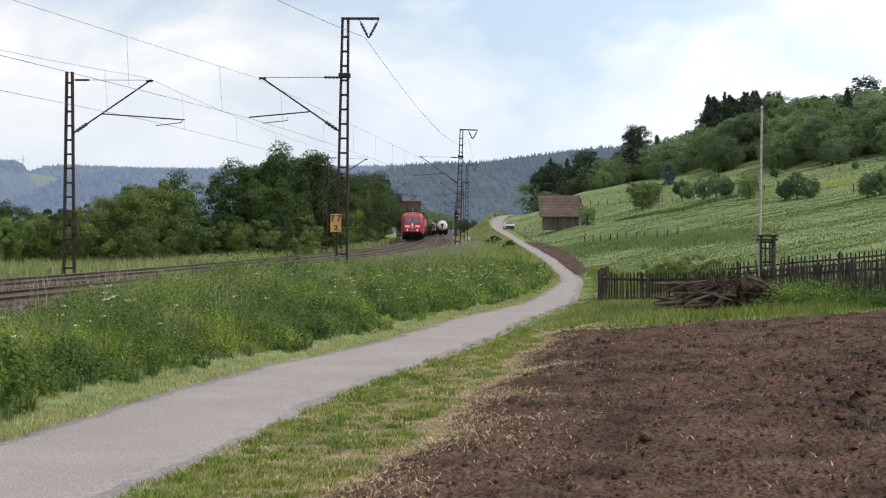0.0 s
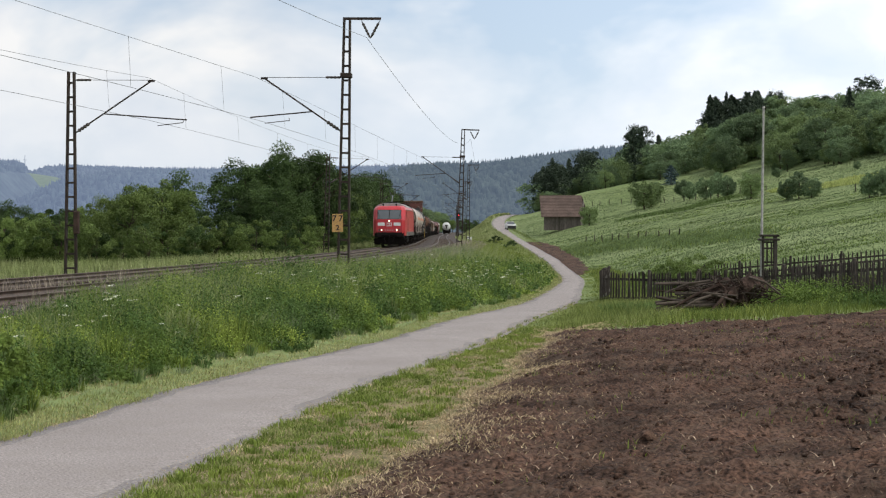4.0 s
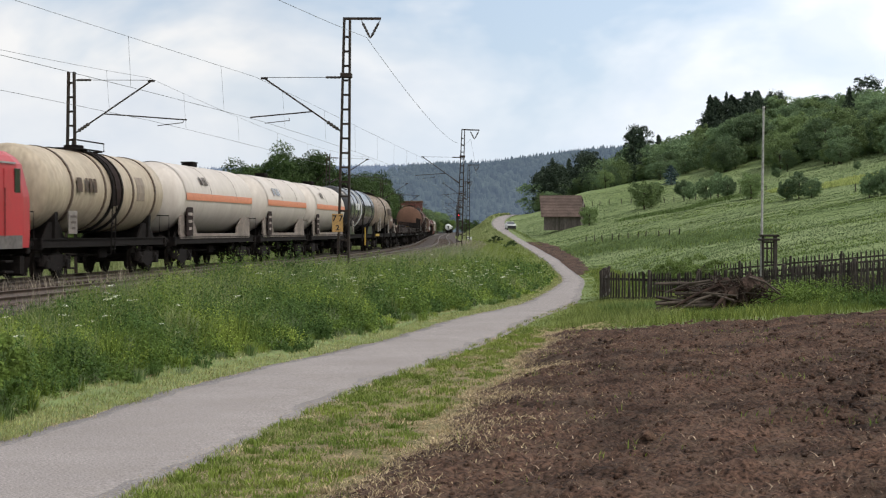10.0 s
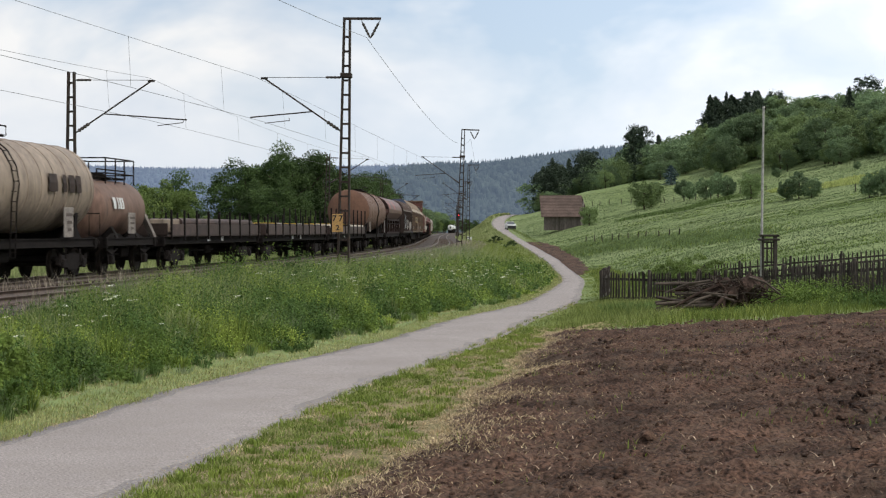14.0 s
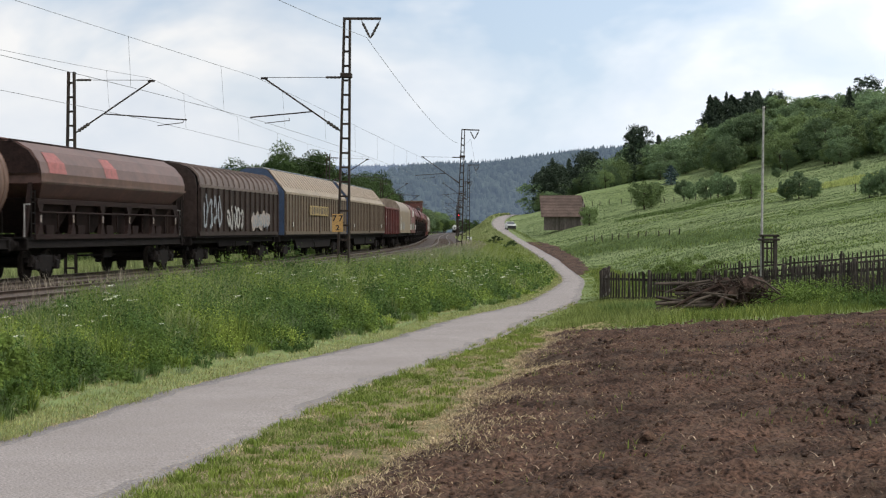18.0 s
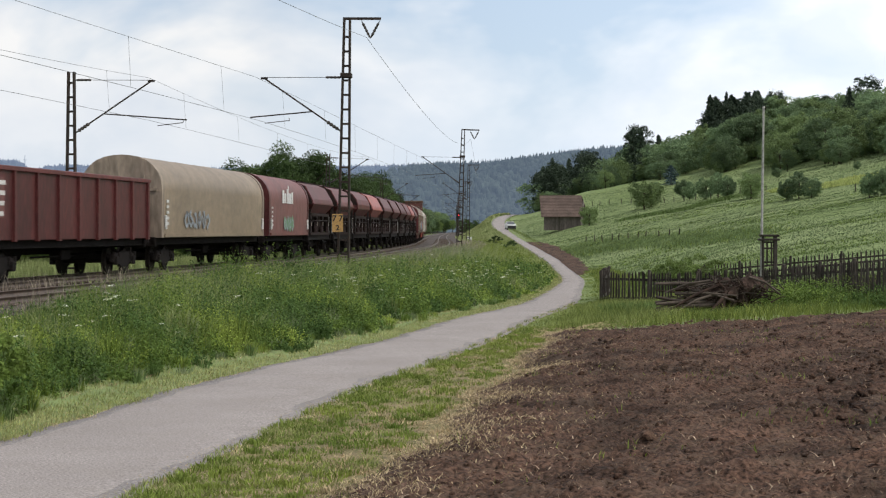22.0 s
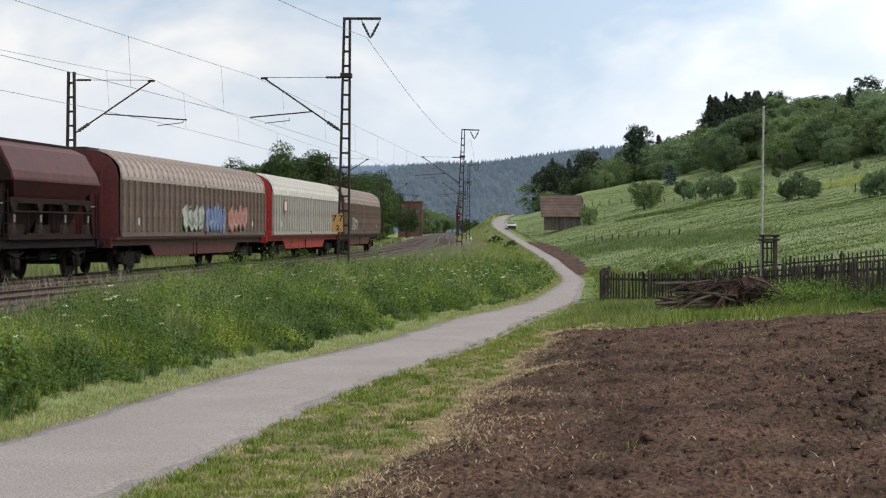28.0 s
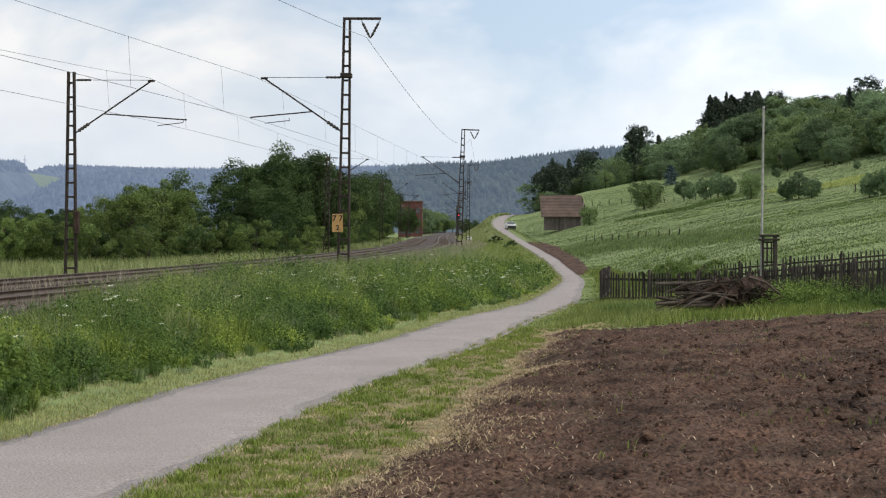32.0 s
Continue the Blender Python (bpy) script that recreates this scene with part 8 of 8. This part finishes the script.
st = thing("wooden_stand", pose(x, y, gz(x, y), 0, 0, -6), "dark wooden post stand with boards on top", "stand")
for dx in (-0.2, 0.2):
    for dy in (-0.2, 0.2):
        part("post", Geo().box((dx, dy, 0.95), (0.10 if dx > 0 else 0.07, 0.09, 2.3), bevel=0.012), M_WOOD, st)
    part("inner_slat", Geo().box((dx * 0.35, -0.2, 1.55), (0.05, 0.05, 0.8)), M_WOOD, st)
for z in (1.28, 1.72, 1.92):
    part("cross_bar", Geo().box((0, -0.2, z), (0.42, 0.05, 0.06)), M_WOOD, st)
for k, z in enumerate((2.0, 2.13)):
    for dy in (-0.2, 0.02, 0.24):
        part("top_board", Geo().box((0.01 * k, dy, z), (0.66 - 0.05 * k, 0.2, 0.07), bevel=0.012), M_WOOD, st)

# brush pile
x, y = 7.72, 50.4
pile = thing("brush_pile", pose(x, y, gz(x, y)), "heap of dead logs, branches and an uprooted stump", "brush pile")
for k in range(13):
    a = rnd.gauss(0, 0.5) + (math.pi if k % 2 else 0)
    c = Vector((rnd.gauss(-0.15, 0.55), rnd.uniform(-0.5, 0.5), rnd.uniform(0.1, 0.95) * (1 - 0.2 * (k % 3))))
    h = rnd.uniform(0.4, 0.95)
    d = Vector((math.cos(a), math.sin(a) * 0.8, rnd.gauss(0, 0.28))) * h
    c.z = max(c.z, abs(d.z) + 0.06)
    t = rnd.uniform(0.025, 0.06)
    part("log", Geo().tube([c - d, c + Vector((rnd.uniform(-0.04, 0.04), 0, 0.05)), c + d], [t, t * 0.95, t * 0.6], 7), rnd.choice((M_LOG, M_LOG, M_ROOT)), pile)
for z0, z1, yy in ((0.86, 0.82, -0.3), (0.12, 0.28, -0.6), (0.5, 0.15, -0.5), (0.16, 0.52, -0.45), (0.3, 0.34, -0.55)):
    part("log", Geo().tube([(-1.75, yy, z0), (-1.0, yy + 0.1, (z0 + z1) / 2 + 0.03), (0.1, yy + 0.25, z1)], [0.04, 0.055, 0.05], 8), M_LOG, pile)
for p, q, t in (((0.1, -0.3, 0.85), (-1.55, -0.75, 0.05), 0.06), ((0.0, -0.4, 0.6), (-1.3, -0.95, 0.08), 0.05), ((-0.2, -0.35, 0.95), (-1.5, -0.5, 0.62), 0.05), ((0.05, -0.7, -0.05), (0.2, -0.4, 0.75), 0.085), ((0.9, -0.3, 1.05), (1.75, -0.6, 0.55), 0.05), ((0.5, -0.4, 0.7), (-0.25, -0.7, 0.1), 0.09)):
    p, q = Vector(p), Vector(q)
    part("log", Geo().tube([p, p.lerp(q, 0.5) + Vector((0.03, 0, 0.09)), q], [t * 0.8, t * 0.7, t * 0.4], 8), M_ROOT if t > 0.055 else M_LOG, pile)
for cx, cz, size in ((0.35, 0.55, 0.5), (0.95, 0.75, 0.42), (-0.2, 0.45, 0.36)):
    rings = []
    for k in range(11):
        u = k / 10
        rr = size * math.sin(math.pi * (0.06 + 0.88 * u))
        rings.append([(cx - size * 1.3 + 2.6 * size * u, rr * rnd.uniform(0.55, 1.25) * math.cos(q * math.tau / 14), cz + 0.85 * rr * rnd.uniform(0.55, 1.25) * math.sin(q * math.tau / 14)) for q in range(14)])
    part("stump", Geo().loft(rings), M_ROOT, pile)
for k in range(230):
    a = rnd.uniform(0, math.tau)
    e = rnd.uniform(-0.3, 1.2)
    b = Vector((rnd.gauss(0.35, 0.62), rnd.uniform(-0.45, 0.3), rnd.uniform(0.25, 0.9)))
    d = Vector((math.cos(a) * math.cos(e), math.sin(a) * math.cos(e) * 0.6, math.sin(e) * 0.8)) * rnd.uniform(0.2, 0.65)
    d.z = max(d.z, 0.05 - b.z)
    part("branch", Geo().tube([b, b + d * 0.55 + Vector((rnd.uniform(-0.05, 0.05), 0, 0.05)), b + d], [0.024, 0.016, 0.006], 5), rnd.choice((M_ROOT, M_LOG)), pile)
xy = strip(9000, 48.8, 54.5, lambda y: y * 0 + 4.6, lambda y: y * 0 + 12.6, 1.0, 71)
xy = xy[xy[:, 1] > field_end(xy[:, 0]) + 0.1]
stuff("pile_grass", blades(xy, np.where(xy[:, 1] < 50.6, 0.22, 0.42), 0.016, 0.5, seed=72), M_BLUEGREEN, "tall green grass round the brush pile", "grass")
n = 700
xy = np.column_stack([RNG.normal(10.2, 0.75, n), RNG.normal(51.3, 0.9, n)])
k = 14
c = np.repeat(np.column_stack([xy, ground_z(xy[:, 0], xy[:, 1])]), k, 0) + np.column_stack([RNG.normal(0, 0.13, (n * k, 2)), RNG.beta(1.3, 2.2, n * k) * 0.85])
stuff("fence_herbs", leaves(c, 0.032, 73, 0.5, None, True), M_HERB, "leafy green herbs along the fence", "herbs")
rb = random.Random(404)
g = Geo()
for k in range(1100):
    u = rb.betavariate(1.5, 1.6)
    x, y = 10.9 + 5.0 * u + rb.uniform(-0.3, 0.3), 55.6 - 9.6 * u + rb.uniform(-0.1, 0.9)
    z, a, l = gz(x, y), rb.uniform(0, math.tau), rb.uniform(0.5, 1.5)
    d = Vector((math.cos(a) * 0.5, math.sin(a) * 0.5, rb.uniform(0.5, 1.0))) * l
    g.tube([(x, y, z), (x + d.x * 0.4, y + d.y * 0.4, z + d.z * 0.75), (x + d.x, y + d.y, z + d.z * rb.uniform(0.7, 1.0))], [0.012, 0.009, 0.004], 3, False)
tagged(part("bramble_thicket", g, M_TWIG), "grey-brown tangle of dead brambles against the fence", "brambles", kind="stuff")
q_ = np.random.default_rng(411)
u = q_.uniform(0, 1, 330)
seg = np.array([(9.95, 57.6), (12.8, 50.2), (17.0, 43.5)])
xy = np.column_stack([np.interp(u, [0, 0.5, 1], seg[:, 0]), np.interp(u, [0, 0.5, 1], seg[:, 1])]) + np.column_stack([q_.uniform(0.25, 1.5, 330), q_.uniform(0.1, 0.7, 330)])
xy[::3] -= np.column_stack([q_.uniform(1.2, 2.2, 110), q_.uniform(0.6, 1.4, 110)]) * (u[::3] > 0.12)[:, None]
stuff("fence_nettles", shoots(xy, q_.uniform(0.45, 0.95, 330), q_.uniform(0.2, 0.4, 330), 12, 9, 0.045, 412), M_NETTLE, "dark nettles grown up behind the fence", "herbs")
shrub = tree("bush", 99, 1.1, 5000, 0.035, M_HERB, "low dark green shrub at the lane edge", "bush")
shrub.matrix_basis = pose(-5.95, 22.6, gz(-5.95, 22.6))

# ---- meadow posts ----
post_mesh = Geo().tube([(0, 0, -0.3), (0, 0, 0.45), (0, 0, 0.85)], [0.065, 0.06, 0.05], 7).mesh("pasture_post", M_WOOD)
for (x0, y0), (x1, y1), n in (((17.0, 210), (22.6, 170), 11), ((24.5, 330), (47.0, 236), 20), ((44, 190), (56, 196), 9)):
    for k in range(n):
        u = (k + rnd.uniform(-0.2, 0.2)) / (n - 1)
        x, y = x0 + (x1 - x0) * u, y0 + (y1 - y0) * u
        tagged(part("pasture_post", post_mesh, None, at=pose(x, y, gz(x, y), rnd.uniform(-6, 6), rnd.uniform(-6, 6), 0)), "short weathered wooden pasture fence post", "post", "pasture posts")
py = np.linspace(130, 246, 120)
v = []
for k in range(8):
    x_ = lane_right(py) + (-0.04 if k == 0 else 0.10) + earth_w(py) * max(0, k - 1) / 5.2
    v.append(np.stack([x_, py, np.maximum(ground_z(x_, py), road_z(py) - 0.02) + (0.035 if 0 < k < 7 else -0.04) + 0.035 * np.sin(py * 3.3 + 2 * k) * (0 < k < 7)], 1))
i = np.arange(119 * 8).reshape(119, 8)[:, :-1].ravel()
tagged(part("bare_earth", np_mesh("bare_earth", np.stack(v, 1).reshape(-1, 3), np.stack([i, i + 1, i + 9, i + 8], 1), M_SOIL), M_SOIL),
       "bare brown earth cut beside the lane", "soil", kind="structure")

# ---- field barn ----
M_TILE = mat("old_roof_tiles", (0.128, 0.092, 0.077), (0.082, 0.06, 0.051), scale=0.8, fine=9.0, rough=0.9, spread=0.15)
M_BOARD = mat("barn_boards", (0.125, 0.105, 0.095), (0.08, 0.068, 0.06), scale=1.2, rough=0.9, spread=0.25, stretch=(1, 1, 0.2))
x, y = 18.3, 268.0
barn = thing("field_barn", pose(x, y, gz(x, y) - 0.1, 0, 0, -14), "small old wooden barn with brown pitched roof", "barn")
for k in range(18):
    part("board", Geo().box((-2.75 + 5.5 * (k + 0.5) / 18, -2.0, 1.05), (0.29, 0.05, 2.2)), M_BOARD, barn)
for s in (-1, 1):
    part("gable_wall", Geo().prism([(-2.0, 0), (2.0, 0), (2.0, 2.1), (0.5, 4.6), (-2.0, 2.1)], s * 2.75 - 0.04, s * 2.75 + 0.04, "x"), M_BOARD, barn)
part("back_wall", Geo().box((0, 2.0, 1.05), (5.5, 0.06, 2.1)), M_BOARD, barn)
eave, ridge_ = Vector((-3.1, -2.45, 1.93)), Vector((-3.95, 0.5, 5.15))
for k in range(14):
    p, q = eave.lerp(ridge_, k / 14), eave.lerp(ridge_, (k + 1) / 14)
    part("tile_course", Geo().loft([[(p.x, p.y, p.z), (p.x + 6.4, p.y, p.z), (p.x + 6.4, p.y, p.z + 0.09), (p.x, p.y, p.z + 0.09)], [(q.x, q.y, q.z - 0.01), (q.x + 6.4, q.y, q.z - 0.01), (q.x + 6.4, q.y, q.z + 0.05), (q.x, q.y, q.z + 0.05)]]), M_TILE, barn)
part("roof_back", Geo().loft([[(-3.95, 0.5, 5.13), (2.45, 0.5, 5.13), (2.45, 0.5, 5.22), (-3.95, 0.5, 5.22)], [(-3.1, 2.4, 1.95), (3.3, 2.4, 1.95), (3.3, 2.4, 2.04), (-3.1, 2.4, 2.04)]]), M_TILE, barn)

# ---- parked car ----
M_CARPAINT = mat("white_car_paint", (0.80, 0.80, 0.79), (0.74, 0.74, 0.73), rough=0.3)
M_TYRE = mat("tyre_rubber", (0.02, 0.02, 0.02), rough=0.8)
M_CARGLASS = mat("car_glass", (0.09, 0.10, 0.11), rough=0.06, spec=0.8)
M_BUMPER = mat("black_bumper", (0.02, 0.02, 0.022), rough=0.6)
x, y = 11.95, 316.0
car = thing("parked_car", pose(x, y, gz(x, y) - 0.05, 0, 0, -84) @ Matrix.Diagonal((0.88, 0.88, 0.95, 1)), "white car parked on the grass beside the lane", "car")
low = [(2.05, 0.35), (2.1, 0.6), (2.0, 0.82), (1.0, 0.98), (-1.9, 1.0), (-2.05, 0.75), (-2.05, 0.35)]
part("body", Geo().loft([[(px, -0.86, pz) for px, pz in low], [(px, 0.86, pz) for px, pz in low]]), M_CARPAINT, car)
cab = [(1.05, 0.98), (0.35, 1.5), (-1.5, 1.52), (-1.95, 1.0)]
part("cabin", Geo().loft([[(px, -0.80 + 0.14 * (pz > 1.2), pz) for px, pz in cab], [(px, 0.80 - 0.14 * (pz > 1.2), pz) for px, pz in cab]]), M_CARGLASS, car)
part("roof", Geo().box((-0.58, 0, 1.53), (1.95, 1.34, 0.06), bevel=0.02), M_CARPAINT, car)
part("bumper", Geo().box((2.08, 0, 0.52), (0.14, 1.66, 0.60), bevel=0.05), M_BUMPER, car)
for px in (-1.3, 1.3):
    for py_ in (-0.8, 0.8):
        wq = part("wheel", ring_y(Geo(), [(-0.1, 0.2), (-0.1, 0.32), (0.1, 0.32), (0.1, 0.2)], 16), M_TYRE, car, at=pose(px, py_, 0.32))
        part("rim", ring_y(Geo(), [(-0.105, 0.03), (-0.105, 0.2), (0.105, 0.2), (0.105, 0.03)], 12), M_LIGHTGREY, wq)
for py_ in (-0.62, 0.62):
    part("headlight", Geo().box((2.06, py_, 0.70), (0.10, 0.34, 0.15), bevel=0.03), M_WHITE, car)
    part("mirror", Geo().box((0.75, py_ * 1.5, 1.05), (0.12, 0.18, 0.12), bevel=0.03), M_CARPAINT, car)

# ---- brick house, signal, boards and boxes by the line ----
M_BRICK = mat("red_brick", (0.135, 0.055, 0.047), (0.095, 0.042, 0.037), scale=0.6, fine=8.0, rough=0.9)
house = thing("brick_house", pose(-9.5, 524, 0.1), "old red brick railway house with flat roof", "house")
part("wall", Geo().box((0, 0, 5.3), (6.9, 9, 10.7)), M_BRICK, house)
part("roof", Geo().box((0, 0, 10.75), (7.3, 9.4, 0.35), bevel=0.05), M_BROWN, house)
for i in range(3):
    for j in range(3):
        wq = part("window", Geo().box((-2.2 + 2.2 * i, -4.52, 2.0 + 3.0 * j), (1.1, 0.08, 1.6)), M_DKTANK, house)
        part("window_frame", Geo().box((-2.2 + 2.2 * i, -4.57, 2.0 + 3.0 * j), (0.08, 0.06, 1.6)).box((-2.2 + 2.2 * i, -4.57, 2.3 + 3.0 * j), (1.1, 0.06, 0.08)), M_DKBROWN, wq)
part("lamp", Geo().box((0.6, -4.6, 5.2), (0.5, 0.2, 0.5), bevel=0.05), mat("bright_lamp", (0.9, 0.9, 0.85), emit=(1, 0.97, 0.9, 2.0)), house, "bright lamp on the wall")
M_REDLAMP = mat("red_signal_lamp", (0.8, 0.05, 0.05), rough=0.3, emit=(1.0, 0.03, 0.06, 5.0))
sg = thing("railway_signal", pose(3.45, 402, 0.5), "tall railway signal showing a red light", "signal")
part("mast", Geo().tube([(0, 0, -0.2), (0, 0, 5.6)], 0.09, 8), M_MAST, sg)
part("backboard", Geo().box((0, -0.1, 5.2), (0.75, 0.08, 1.5), bevel=0.03), M_GRIME, sg)
part("red_lamp", Geo().tube([(0, -0.15, 5.25), (0, -0.24, 5.25)], [0.15, 0.13], 14), M_REDLAMP, sg, "glowing red lamp")
M_KM = mat("orange_board", (0.46, 0.27, 0.09), (0.34, 0.20, 0.07), rough=0.6)
M_BLACK = mat("black_lettering", (0.02, 0.02, 0.02), rough=0.7)
mx, my = [float(q) for q in beside(mid, 65.8, 5.45)]
km = thing("distance_board", pose(mx - 0.20, my - 0.14, 2.70), "orange kilometre board with black figures on a mast", "sign")
part("board", Geo().box((0, 0, 0), (0.40, 0.02, 0.66), bevel=0.004), M_KM, km)
part("bracket", Geo().box((0.1, 0.06, 0), (0.3, 0.1, 0.05)), M_MAST, km)
for txt, dz, size in (("7 7", 0.07, 0.30), ("2", -0.26, 0.26)):
    cu = bpy.data.curves.new("figures", "FONT")
    cu.body, cu.size, cu.align_x, cu.extrude = txt, size, "CENTER", 0.002
    cu.offset = 0.008
    cu.materials.append(M_BLACK)
    fo = new("figures", cu)
    fo.parent, fo.matrix_basis = km, pose(0, -0.014, dz, 90, 0, 0)
lx, ly = [float(q) for q in beside(mid, 65.8, -4.83)]
bx = thing("switch_box", pose(lx + 0.24, ly - 0.12, 2.72), "brown rusty box fixed to a mast", "box")
part("case", Geo().box((0, 0, 0), (0.2, 0.25, 0.85), bevel=0.03), M_ROOT, bx)
part("conduit", Geo().tube([(0, 0, -0.45), (0, 0.02, -1.7)], 0.03, 6), M_MAST, bx)
for px_, h in ((-652.0, 27), (-643.0, 33)):
    py2 = thing("transmission_mast", pose(px_, 2740, 84), "thin far radio mast on the ridge", "mast", "far masts")
    # the far masts share the ridge's glowing haze colour
    part("shaft", Geo().tube([(0, 0, 0), (0, 0, h)], [0.9, 0.35], 6), M_HILLFAR, py2)
    part("arm", Geo().box((0, 0, h * 0.8), (6, 0.5, 0.5)), M_HILLFAR, py2)
for k in range(5):
    x, y = [float(q) for q in beside(mid, 232 + 9 * k, 5.6)]
    tagged(part("marker_post", Geo().box((0, 0, 0.45), (0.12, 0.12, 1.1), bevel=0.02), M_WHITE, at=pose(x, y, 0.5)), "short white marker post beside the track", "post", "marker posts")

# ---- sleepers ----
sl_mesh = Geo().box((0, 0, 0), (2.5, 0.24, 0.16), bevel=0.02).mesh("sleeper", M_SLEEPER)
rest = Geo()
for tr, off in zip(TRACKS, (-2.0, 2.0)):
    k = 0
    y = 22.0
    while y < 330:
        x, yy = [float(q) for q in beside(mid, y, off)]
        a = math.degrees(-math.atan(float(slope(mid, y))))
        if y < 150:
            part("sleeper", sl_mesh, None, tr, at=pose(x, yy, RAIL - 0.215, 0, 0, a))
        else:
            rest.box((x, yy, RAIL - 0.215), (2.5, 0.24, 0.16), Euler((0, 0, radians(a))).to_matrix())
        y += 0.63
tagged(part("far_sleepers", rest, M_SLEEPER), "dark sleepers of the distant tracks", "sleepers", kind="stuff")


motions()
